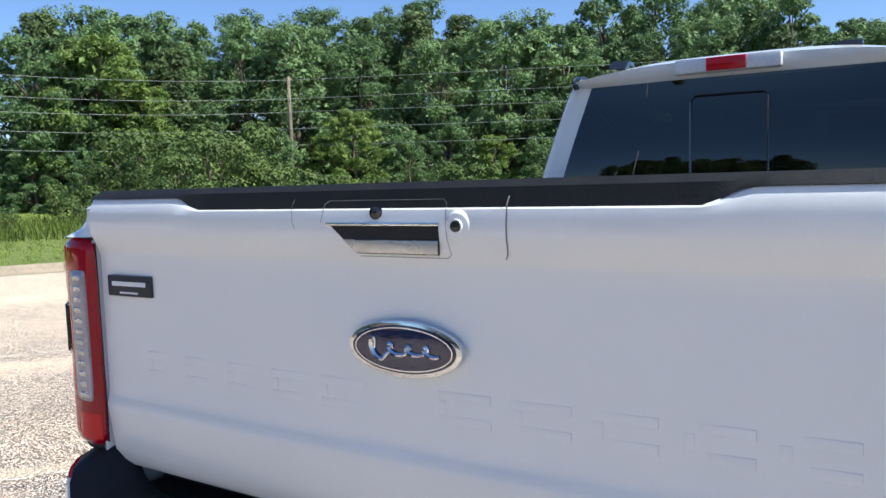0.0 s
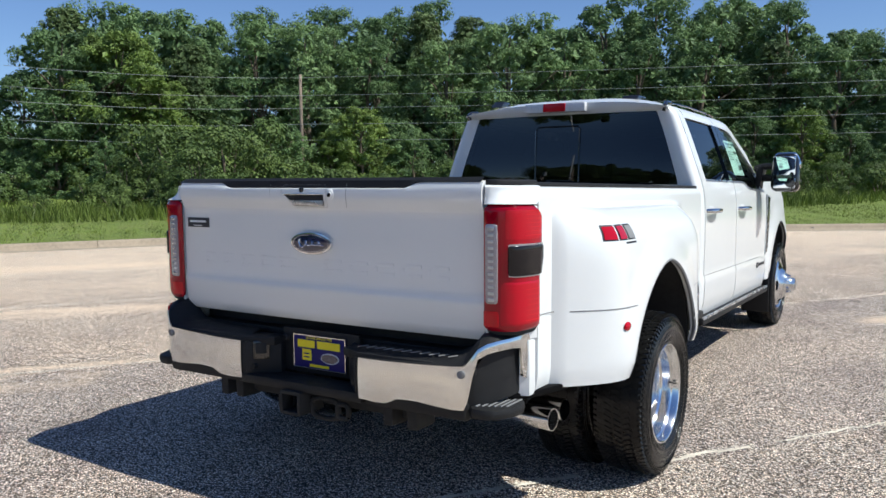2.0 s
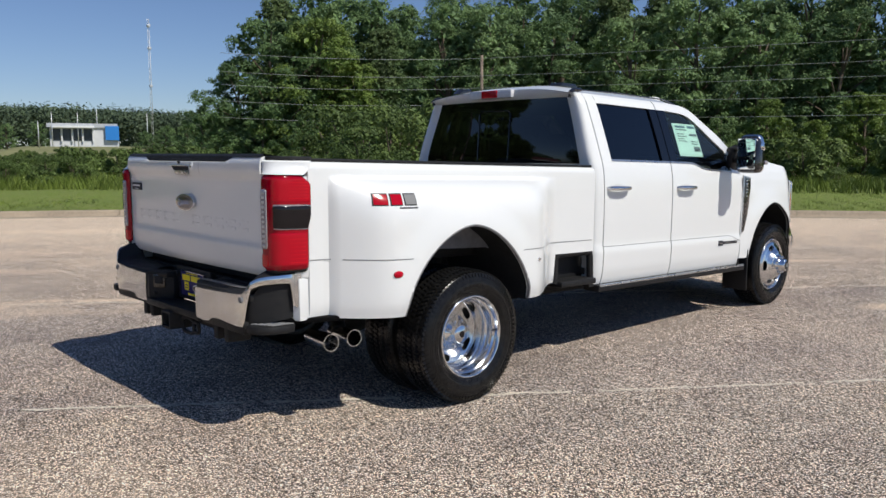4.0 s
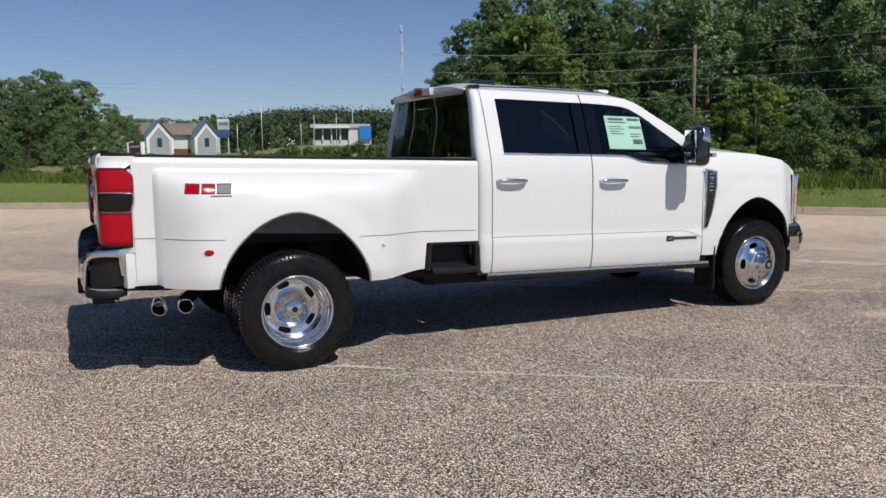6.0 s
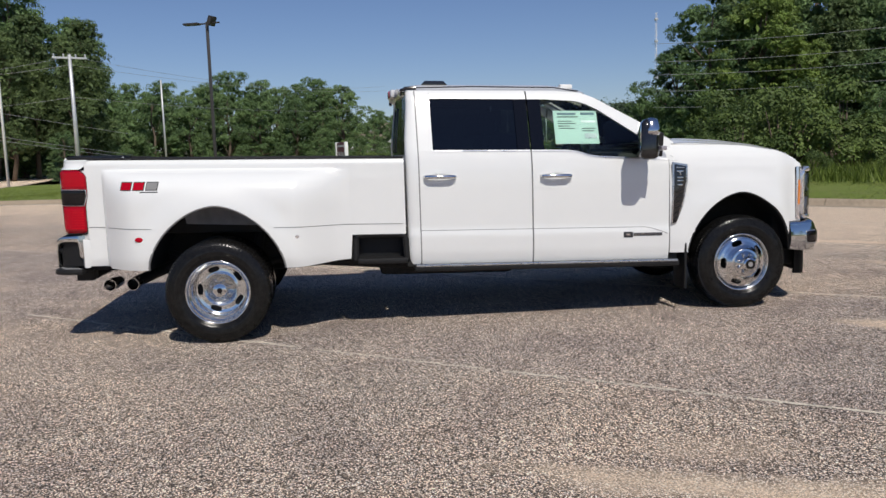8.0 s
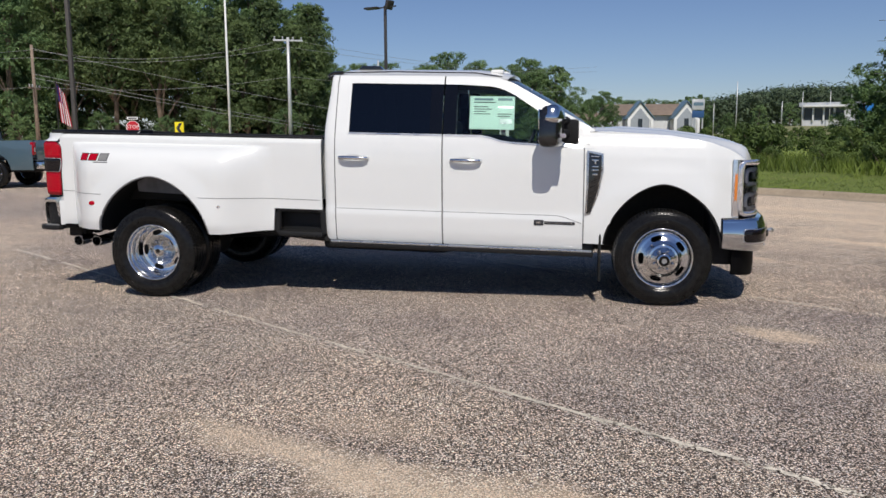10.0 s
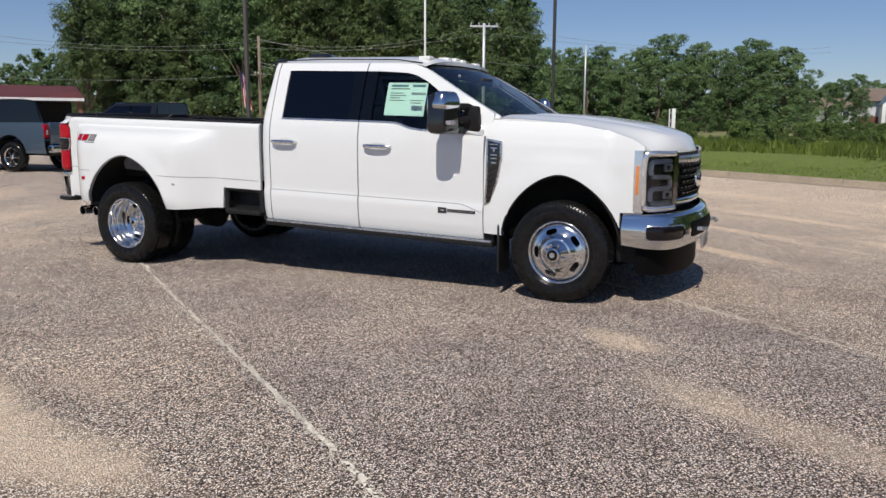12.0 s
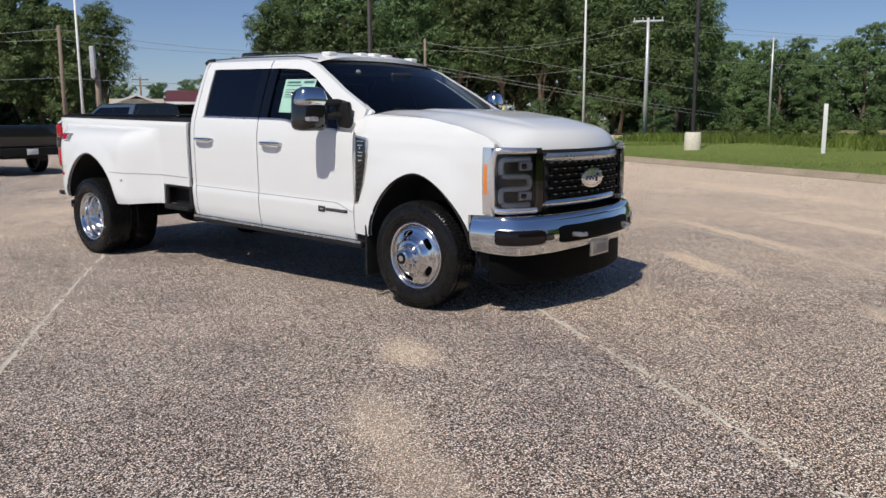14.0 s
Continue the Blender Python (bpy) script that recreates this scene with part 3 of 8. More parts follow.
# the long wood behind the wires
wood([BROAD[0], BROAD[1], BROAD[2], BROAD[0], BROAD[1], PINES[1]], (3.5, -1.5), 53, 74, 147.5, 4.0, (9.5, 9.9, 10.5, 11.2, 11.4, 11.2, 10.6), rng, rows=3, back=5.5)
for x, y, h, k in ((-39.7, 26.8, 10.6, 3), (-42.2, 29.8, 11.8, 1), (-40.4, 32.4, 12.4, 0), (-37.4, 27.9, 7.4, 3), (-41.8, 24.6, 10.4, 1), (-37.2, 26.0, 4.2, 3), (-42.9, 22.8, 7.8, 1), (-40.2, 23.0, 4.8, 1), (-44.2, 20.8, 4.6, 1)):
    plant(BROAD[k], x, y, h, HEIGHTS[BROAD[k].name])
plant(BROAD[3], -27.5, 34.5, 5.6, 9.0)
for az in range(76, 150, 3):
    d, h = 45.5 + 3 * rng.random(), 3.2 + 1.8 * rng.random()
    k = BROAD[3] if rng.random() < 0.3 else BROAD[1]
    plant(k, 3.5 + d * math.cos(radians(az)), -1.5 + d * math.sin(radians(az)), h, HEIGHTS[k.name])
# across the road
wood([PINES[0], BROAD[2], PINES[1], PINES[0], BROAD[1], PINES[1]], (6, 6), 72, -131, -158.5, 3.8, (11.5, 13.2, 14.0, 14.0, 13.0), rng, group="trees across the road", rows=3, back=5)
wood([BROAD[1], BROAD[0], BROAD[2]], (6, 6), 102, -155, -176.2, 3.9, (9.4, 9.0, 9.6, 9.2), rng, group="trees across the road", rows=3, back=5)
wood([BROAD[1], BROAD[3]], (6, 6), 80, -126.5, -134, 4.2, (6.8, 8.4), rng, group="trees across the road", rows=2)
wood([PINES[0], PINES[1], BROAD[1]], (6, 6), 60, -101, -117.5, 3.6, (9.4, 9.8, 9.0), rng, group="trees beyond the parked trucks", rows=3, back=5)
wood([BROAD[1], BROAD[0]], (6, 6), 150, -112, -132, 6, (8.0, 8.6, 8.6), rng, group="far trees", rows=2)
wood([BROAD[0], BROAD[1]], (6, 6), 262, -177.5, -187.0, 6.5, (12.0, 11.4, 11.0), rng, group="far trees", rows=2)
plant(BROAD[1], -113.5, 5.9, 6.4, 10.0, group="far trees")
plant(BROAD[0], -116.0, 3.2, 6.8, 11.0, group="far trees")
plant(BROAD[1], -162.4, 8.4, 8.8, 10.0, group="far trees")
plant(BROAD[0], -161.0, 11.4, 7.0, 11.0, group="far trees")
wood([BROAD[1]], (6, 6), 66, -113, -157, 4.5, (3.0, 3.2, 3.0, 3.4), rng, group="low trees across the road", rows=1)
wood([BROAD[1]], (6, 6), 95, -156, -178, 4.5, (3.4, 3.0, 3.4), rng, group="low trees across the road", rows=1)

# shrubs and weeds along the far side of the verge
WEEDS = spline([(14, 35), (1.0, 29), (-3.2, 24.2), (-8.4, 20), (-11.5, 15.8), (-15, 12.6), (-17.6, 10.4), (-21.6, 7.2), (-24.9, 2.8), (-27.6, -0.4), (-30.0, -4.0), (-32.5, -8.5), (-35.5, -12.5)], 0.5)
for i in range(4, len(WEEDS), 5):
    n = away(WEEDS, i)
    for d in (1.5 + 1.2 * rng.random(), 4.5 + 3 * rng.random(), 9 + 4 * rng.random()):
        p = WEEDS[i] + n * d
        k = SHRUBS[int(rng.integers(2))]
        h = (0.55 + 0.5 * rng.random()) * (1.0 if d < 4 else 1.25)
        if p.y < 12 and p.x > -23:
            h *= 1.25
        if p.y - 4.4 > 0.125 * (7.5 - p.x) and d > 3:
            h *= 1.5
        plant(k, p.x, p.y, h, HEIGHTS[k.name], 0.25, group="shrubs beyond the verge")
for x, y, h in ((-18.6, 14.6, 2.4), (-19.8, 16.8, 3.0), (-22.5, 17.5, 3.2), (-17.5, 12.8, 1.6), (-24, 15.5, 2.2), (-21, 20, 3.6), (-26, 19, 3.4)):
    plant(SHRUBS[0], x, y, h, 2.6, 0.25, group="shrubs beyond the verge")


def blades(name, label, spots, height, width, material, rng, category, lean=0.35):
    """Many single blades, three-cornered and bent, in one mesh."""
    n = len(spots)
    a = rng.random(n) * 2 * math.pi
    h = height * (0.45 + 0.75 * rng.random(n))
    side = np.stack([np.cos(a), np.sin(a), 0 * a], 1) * (width * (0.6 + 0.8 * rng.random(n)))[:, None]
    tip = rng.standard_normal((n, 3)) * lean * h[:, None]
    tip[:, 2] = h
    mid = tip * 0.5 * (1, 1, 1.15)
    V = np.stack([spots - side, spots + side, spots + mid + side * 0.7, spots + tip, spots + mid - side * 0.7], 1).reshape(-1, 3)
    F = np.arange(5 * n).reshape(-1, 5)
    me = bpy.data.meshes.new(name)
    me.from_pydata(V.tolist(), [], F.tolist())
    me.materials.append(material)
    return tagged(new(name, me), label, category, kind="stuff")


spots = []
for _ in range(26000):
    i = int(rng.integers(1, len(WEEDS) - 1))
    d = rng.random() ** 1.6 * 9 - 0.5 * rng.random()
    p = WEEDS[i] + away(WEEDS, i) * d + Vector(rng.standard_normal(2) * 0.3)
    spots.append((p.x, p.y, 0.24))
blades("tall_weeds", "tall pale green weeds and grasses beyond the verge", np.array(spots), 0.46, 0.018, M_WEED, rng, "weeds")
spots = []
for _ in range(60000):
    i = int(rng.integers(1, len(KERB) - 1))
    d = 0.12 + rng.random() * 8.5
    p = KERB[i] + away(KERB, i) * d + Vector(rng.standard_normal(2) * 0.15)
    spots.append((p.x, p.y, verge_height(d) - 0.01))
blades("verge_grass", "short mown grass blades", np.array(spots), 0.06, 0.010, M_WEED, rng, "grass", 0.6)

# scrub on the rising field
for k in range(64):
    a, d = radians(152.5 + 17 * rng.random()), 66 + 42 * rng.random()
    kind = SHRUBS[int(rng.random() < 0.8)]
    x, y = d * math.cos(a), d * math.sin(a)
    plant(kind, x, y, 0.5 + 0.9 * rng.random(), HEIGHTS[kind.name], group="scrub on the field")
for k in range(44):
    a, d = radians(166 + 15 * rng.random()), 46 + 26 * rng.random()
    kind = SHRUBS[int(rng.random() < 0.35)]
    plant(kind, 6 + d * math.cos(a), 4 + d * math.sin(a), 0.8 + 0.7 * rng.random(), HEIGHTS[kind.name], 0.1, group="scrub on the field")
for az, d, h in ((156.0, 92, 4.6), (157.4, 96, 4.2), (158.6, 100, 3.6), (154.6, 84, 4.4), (166.2, 190, 5.5), (168.2, 196, 5.2), (164.4, 200, 5.6), (163.4, 206, 4.6)):
    plant(BROAD[1], 6 + d * math.cos(radians(az)), -1.5 + d * math.sin(radians(az)), h, 10.0, group="far trees")

# the far wooded ridge, too far off to shift
centres, radii = [], []
for _ in range(2600):
    a = radians(146 + rng.random() * 42)
    d = 400 + 130 * rng.random()
    prof = float(np.interp(math.degrees(a), (146, 156, 160, 166, 170, 174, 177, 182, 188), (22, 22.5, 24.5, 25, 19, 12.5, 9, 7, 6)))
    z = prof * rng.random() ** 0.4 * (d / 470)
    centres.append((d * math.cos(a), d * math.sin(a), z - 3.0))
    radii.append(3.6 + 4.2 * rng.random())
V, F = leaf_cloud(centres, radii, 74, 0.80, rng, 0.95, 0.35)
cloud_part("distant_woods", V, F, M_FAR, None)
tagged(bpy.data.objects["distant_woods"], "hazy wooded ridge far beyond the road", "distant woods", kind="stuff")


# ---- poles, signs and far buildings ----
def utility_pole(x, y, top, arms, material, r=0.13, label="weathered wooden utility pole at the wood's edge", base=0.0):
    p = thing("utility_pole", label, "utility pole", (x, y, base))
    bm = bmesh.new()
    tube(bm, [(0, 0, -0.1), (0, 0, (top - base) * 0.5), (0, 0, top - base)], [r, r * 0.85, r * 0.68], 12)
    part("shaft", bm, material, p)
    for z, half, turn in arms:
        d = Vector((math.cos(radians(turn)), math.sin(radians(turn)), 0))
        bm = bmesh.new()
        box(bm, (0, 0, z - base), (2 * half, 0.10, 0.11), 0.01, Matrix.Rotation(radians(turn), 3, "Z"))
        arm = part("crossarm", bm, material, p)
        for s in (-0.9, -0.35, 0.35, 0.9):
            bm = bmesh.new()
            lathe(bm, [(0.001, 0.24), (0.03, 0.23), (0.055, 0.18), (0.03, 0.15), (0.055, 0.11), (0.03, 0.08), (0.03, 0.05)], "z", 10, tuple(d * half * s + Vector((0, 0, z - base))))
            part("insulator", bm, M_GALV, arm, "grey ceramic insulator")
    return p


def cable(points, sag, radius=0.012):
    c = thing("overhead_cable", "grey overhead cable strung between utility poles", "cable", group="overhead cables")
    bm = bmesh.new()
    pts = []
    for a, b in zip(points, points[1:]):
        a, b = Vector(a), Vector(b)
        pts += [a.lerp(b, k / 16) - Vector((0, 0, sag * 4 * (k / 16) * (1 - k / 16))) for k in range(16)]
    pts.append(Vector(points[-1]))
    tube(bm, pts, radius, 5)
    part("strand", bm, M_WIRE, c)


POLES = [(66, 60), (17.5, 50.5), (-30.7, 32.8), (-38.9, 19.7)]
for x, y in POLES[:3]:
    utility_pole(x, y, 7.45, [], M_POLE)
for h in (7.25, 6.2, 5.45, 4.5, 3.55):
    cable([(x - 0.1, y - 0.14, h) for x, y in POLES], 0.20, 0.012)

# poles across the road
utility_pole(-43.3, -14.7, 7.7, [(7.50, 0.95, 115)], M_GALV, 0.14, "pale steel utility pole with a crossarm across the road")
utility_pole(-41.56, -31.85, 7.43, [(4.6, 0.9, 15)], M_POLE, 0.14, "wooden utility pole beside the road")
utility_pole(-62, -52, 7.0, [], M_POLE, 0.13, "wooden utility pole beside the road")
utility_pole(-14.5, -33, 6.2, [], M_POLE, 0.12, "wooden utility pole beyond the parked trucks")
utility_pole(-44.5, -77, 6.4, [(6.1, 0.9, 150), (5.4, 0.9, 150)], M_POLE, 0.14, "dark wooden power pole with two crossarms far off")
for h, s in ((7.6, 0.9), (7.1, 0.6), (5.2, 0.5)):
    cable([(-80, 6, h + 0.8), (-43.3, -14.7, h), (-41.56, -31.85, h - 0.5), (-14.5, -33, h - 1.6), (10, -60, h - 1)], s, 0.010)

# service lines that fall away from the wooden pole
for high, low in ((7.15, 3.30), (5.50, 1.75), (5.25, 1.50)):
    cable([(-41.0, -31.5, high), (-55.7, -14.6, low)], 0.12, 0.013)


def street_pole(name, label, x, y, top, r, material, base=0.0):
    p = thing(name, label, "pole", (x, y, base))
    bm = bmesh.new()
    tube(bm, [(0, 0, -0.1), (0, 0, (top - base) / 2), (0, 0, top - base)], [r, r * 0.85, r * 0.65], 12)
    part("shaft", bm, material, p)
    return p


street_pole("flagpole", "tall slim white metal pole across the road", -41, -17.9, 11.5, 0.085, M_WHITE)
street_pole("steel_pole", "slim grey steel pole in front of the far trees", -69.5, -15.1, 8.55, 0.11, M_GALV)
street_pole("steel_pole", "slim white steel pole beyond the parked trucks", -10.4, -23.0, 7.2, 0.06, M_WHITE)
for az, tilt, d in ((167.09, 3.39, 150), (168.78, 1.95, 170), (164.43, 2.01, 160), (163.54, 2.62, 190), (162.01, 2.63, 200), (160.85, 2.83, 205), (157.86, 2.6, 180)):
    x, y = 5.92 + d * math.cos(radians(az)), -1.72 + d * math.sin(radians(az))
    street_pole("steel_pole", "slim grey steel pole in the far field", x, y, 1.455 + d * math.tan(radians(tilt)), 0.10, M_GALV, rise(x, y))


M_FOOT = dusty("limewashed_concrete", (0.66, 0.61, 0.50), 0.9, scale=14.0, amount=0.16, bump=0.3)


def lamp_post(x, y, top, heads, paint=None, label="dark bronze car park lamp post on a round concrete base"):
    """Dark square lamp post on a round concrete foot, with arm-mounted heads."""
    paint = paint or M_BRONZE
    p = thing("lamp_post", label, "lamp post", (x, y, 0.25), group="lamp posts")
    bm = bmesh.new()
    lathe(bm, [(0.001, 0.62), (0.27, 0.62), (0.30, 0.59), (0.305, 0.0), (0.305, -0.2)], "z", 28)
    part("footing", bm, M_FOOT, p, "round weathered concrete footing")
    part("shaft", boxed((0, 0, (top + 0.6) / 2), (0.11, 0.11, top - 0.6), 0.012), paint, p)
    for k, turn in enumerate(heads):
        rot = Matrix.Rotation(radians(turn), 3, "Z")
        bm = bmesh.new()
        box(bm, rot @ Vector((0.30, 0, top - 0.06)), (0.55, 0.05, 0.05), 0.01, rot)
        arm = part("arm", bm, paint, p)
        bm = bmesh.new()
        if k == 0:
            box(bm, rot @ Vector((0.62, 0, top - 0.05)), (0.62, 0.30, 0.075), 0.02, rot)
        else:
            box(bm, rot @ Vector((0.22, 0, top + 0.02)), (0.16, 0.34, 0.36), 0.025, rot @ Matrix.Rotation(radians(20), 3, "Y"))
        head = part("lamp_head", bm, paint, arm)
    return p


lamp_post(-24.2, -3.72, 6.2, (250, 60))
lamp_post(-14.12, -10.76, 8.0, (40, 220), dusty("faded_grey_brown_paint", (0.085, 0.078, 0.070), 0.6, scale=20.0), "faded grey-brown car park lamp post on a round concrete base")


def road_sign(x, y, z, turn, kind):
    """A sign on a steel post, its face towards turn."""
    label = "red octagonal stop sign with a street-name plate above" if kind == "stop" else "yellow chevron road sign with a black arrow"
    s = thing("road_sign", label, "road sign", (x, y, 0.1), turn)
    bm = bmesh.new()
    box(bm, (0, 0.02, z / 2), (0.05, 0.03, z + 0.35), 0.004)
    part("post", bm, M_GALV, s)
    red = Mat("red_sign_sheeting", (0.55, 0.015, 0.03), 0.4).m if kind == "stop" else M_YELLOW
    bm = bmesh.new()
    if kind == "stop":
        prism(bm, [(0.40 * math.cos(radians(22.5 + 45 * i)), z + 0.40 * math.sin(radians(22.5 + 45 * i))) for i in range(8)], "y", -0.004, 0.0)
        rim = part("sign_rim", bm, M_WHITE, s, "white sign border")
        bm = bmesh.new()
        prism(bm, [(0.365 * math.cos(radians(22.5 + 45 * i)), z + 0.365 * math.sin(radians(22.5 + 45 * i))) for i in range(8)], "y", -0.009, -0.005)
        face = part("sign_face", bm, red, s, "red octagonal face")
        words("lettering", "STOP", 0.30, M_WHITE, face, pose(0, -0.012, z, 90, 0, 0), 0.001, "white capital letters")
        part("name_plate", boxed((0, 0, z + 0.52), (0.62, 0.012, 0.16), 0.003), M_WHITE, s, "street-name plate")
        part("name_bar", boxed((0, -0.009, z + 0.52), (0.46, 0.006, 0.06)), M_INK, s)
        part("lower_plate", boxed((0, 0, z - 0.50), (0.42, 0.01, 0.14), 0.003), M_WHITE, s, "small white plate under the sign")
    else:
        part("sign_face", boxed((0, 0, z), (0.36, 0.008, 0.54), 0.003), red, s, "yellow face")
        bm = bmesh.new()
        prism(bm, [(0.12, z + 0.22), (-0.01, z + 0.22), (-0.12, z), (-0.01, z - 0.22), (0.12, z - 0.22), (0.0, z)], "y", -0.012, -0.007)
        part("arrow", bm, M_INK, s, "black chevron")
    return s


road_sign(-37.4, -22.5, 1.85, 122, "stop")
road_sign(-24.6, -12.9, 1.62, 118, "chevron")

# a large property sign on two posts, edge on at the end of the walk
sign = thing("property_sign", "dark red property sale sign board on two white posts", "sign", (-23.5, 1.08, 0.28), 14)
for x in (-0.70, 0.70):
    part("post", boxed((x, 0, 0.74), (0.13, 0.13, 1.62), 0.012), M_WHITE, sign)
M_MAROON = dusty("maroon_sign_paint", (0.15, 0.035, 0.055), 0.5, scale=20.0)
board = part("board", boxed((0, 0, 0.92), (1.27, 0.06, 1.24), 0.01), M_MAROON, sign, "maroon board with white lettering")
words("lettering", "FOR SALE", 0.23, M_WHITE, board, pose(0, -0.034, 1.10, 90, 0, 0), 0.001, "white capital letters")
for z, w in ((1.40, 0.9), (0.86, 0.7), (0.72, 1.0), (0.58, 0.9), (0.42, 1.1)):
    part("print_bar", boxed((0, -0.034, z), (w, 0.008, 0.07)), M_WHITE, board)

M_ROOF = dusty("brown_shingles", (0.21, 0.16, 0.125), 0.9, scale=1.2, amount=0.2)
M_BRICK = dusty("red_brick_wall", (0.21, 0.085, 0.06), 0.9, scale=3.0, amount=0.3)
M_TEAL = Mat("blue_grey_metal_roof", (0.13, 0.21, 0.27), 0.4).m
M_PALE = dusty("pale_siding", (0.62, 0.63, 0.64), 0.7, scale=0.8, amount=0.06)
M_PANE = Mat("dark_far_window", (0.03, 0.04, 0.05), 0.15).m


M_PORCH = dusty("grey_porch_render", (0.34, 0.37, 0.40), 0.8, scale=3.0)


def gable_hall(x, y, base, turn):
    """A long hall with two white gabled porches."""
    h = thing("assembly_hall", "long brown-roofed hall with two white gabled fronts", "building", (x, y, base), turn)
    bm = bmesh.new()
    box(bm, (-1.3, 0, 0.5), (14.2, 9, 3.4))
    part("wall", bm, M_PALE, h)
    bm = bmesh.new()
    box(bm, (-1.3, -0.1, -0.75), (14.3, 9.2, 1.3))
    part("brick_base", bm, M_BRICK, h, "red brick base")
    bm = bmesh.new()
    prism(bm, [(-5.2, 2.2), (0, 4.2), (5.2, 2.2)], "x", -8.8, 6.0)
    part("roof", bm, M_ROOF, h)
    for gx in (-3.7, 3.7):
        bm = bmesh.new()
        prism(bm, [(gx - 2.0, -1.4), (gx + 2.0, -1.4), (gx + 2.0, 1.7), (gx, 4.2), (gx - 2.0, 1.7)], "y", -7.0, -4.3)
        g = part("gable", bm, M_WHITE, h, "white gabled porch")
        bm = bmesh.new()
        prism(bm, [(gx - 2.35, 1.45), (gx, 4.35), (gx + 2.35, 1.45), (gx + 2.35, 1.63), (gx, 4.55), (gx - 2.35, 1.63)], "y", -7.3, -4.0)
        part("gable_roof", bm, M_TEAL, g, "blue-grey metal roof edge")
        for px in (gx - 1.85, gx + 1.85):
            part("porch_column", boxed((px, -7.15, 0.1), (0.42, 0.42, 3.0), 0.02), M_WHITE, g)
        bm = bmesh.new()
        prism(bm, [(gx - 1.50, -1.2), (gx + 1.50, -1.2), (gx + 1.50, 1.45), (gx, 3.35), (gx - 1.50, 1.45)], "y", -7.08, -7.02)
        part("recess", bm, M_PORCH, g, "grey recessed panel")
        part("window", boxed((gx, -7.1, 0.9), (0.7, 0.06, 1.4)), M_PANE, g)
    return h


hall = gable_hall(-207.0, 24.1, 2.6, 97)
hall.scale = (1.52, 1.5, 1.5)
house = thing("far_house", "small pale house with a brown roof among trees", "building", (-190, 7.5, 1.6), 95)
part("wall", boxed((0, 0, 1.0), (9, 6, 3.4)), M_PALE, house)
bm = bmesh.new()
prism(bm, [(-3.6, 2.6), (0, 4.8), (3.6, 2.6)], "x", -4.9, 4.9)
part("roof", bm, M_ROOF, house)
part("window", boxed((-1.5, -3.03, 1.2), (1.2, 0.06, 1.3)), M_PANE, house)
part("window", boxed((1.8, -3.03, 1.2), (1.2, 0.06, 1.3)), M_PANE, house)

shop = thing("showroom", "low white showroom with a glazed front and a blue corner", "building", (-188.3, 62.8, rise(-187.9, 61.3) + 1.6), 72)
shop.scale = (0.80, 0.80, 0.84)
part("wall", boxed((0, 0, 0.2), (18, 8, 6.8)), M_PALE, shop)
part("fascia", boxed((-0.5, -4.2, 3.7), (18.4, 0.6, 1.1)), M_GALV, shop)
part("canopy", boxed((-3.0, -5.2, 3.25), (11.0, 2.0, 0.5), 0.05), M_WHITE, shop, "white flat canopy over the entrance")
part("blue_corner", boxed((7.2, -4.4, 1.7), (3.6, 1.2, 3.8)), Mat("blue_cladding", (0.03, 0.22, 0.62), 0.4).m, shop, "bright blue corner block")
for x in (-7.3, -4.6, -1.9, 0.8):
    part("window", boxed((x, -4.06, 1.2), (2.1, 0.1, 3.2)), M_PANE, shop)
    part("column", boxed((x + 1.35, -4.5, 1.4), (0.35, 0.4, 4.0)), M_WHITE, shop)

pylon = thing("pylon_sign", "tall roadside sign with blue panels on two posts", "sign", (-152, 27.0, rise(-152, 27)), 95)
for x in (-0.9, 0.9):
    part("post", boxed((x, 0, 3.4), (0.22, 0.22, 7.2)), M_GALV, pylon)
part("panel", boxed((0, -0.1, 6.2), (2.3, 0.3, 2.0), 0.03), M_GALV, pylon, "white and blue upper panel")
part("panel", boxed((0, -0.1, 4.4), (2.2, 0.3, 1.3), 0.03), Mat("blue_sign_panel", (0.03, 0.09, 0.22), 0.4).m, pylon, "blue lower panel")
part("print_bar", boxed((0, -0.27, 6.3), (1.8, 0.04, 0.6)), M_TEAL, pylon)

mast = thing("radio_mast", "tall thin lattice radio mast on the horizon", "mast", (-232, 97.6, rise(-232, 96) - 0.1))
bm = bmesh.new()
for a in (0, 120, 240):
    tube(bm, [(0.35 * math.cos(radians(a)), 0.35 * math.sin(radians(a)), 0), (0.3 * math.cos(radians(a)), 0.3 * math.sin(radians(a)), 37.5)], 0.045, 5)
for k in range(25):
    z = 1.5 * k
    for a in (0, 120, 240):
        tube(bm, [(0.33 * math.cos(radians(a)), 0.33 * math.sin(radians(a)), z), (0.33 * math.cos(radians(a + 120)), 0.33 * math.sin(radians(a + 120)), z + 1.5)], 0.03, 4)
part("lattice", bm, M_GALV, mast)
for z in (35.5, 29, 18):
    part("antenna", boxed((0, 0, z), (0.9, 0.9, 0.7), 0.1), M_GALV, mast)

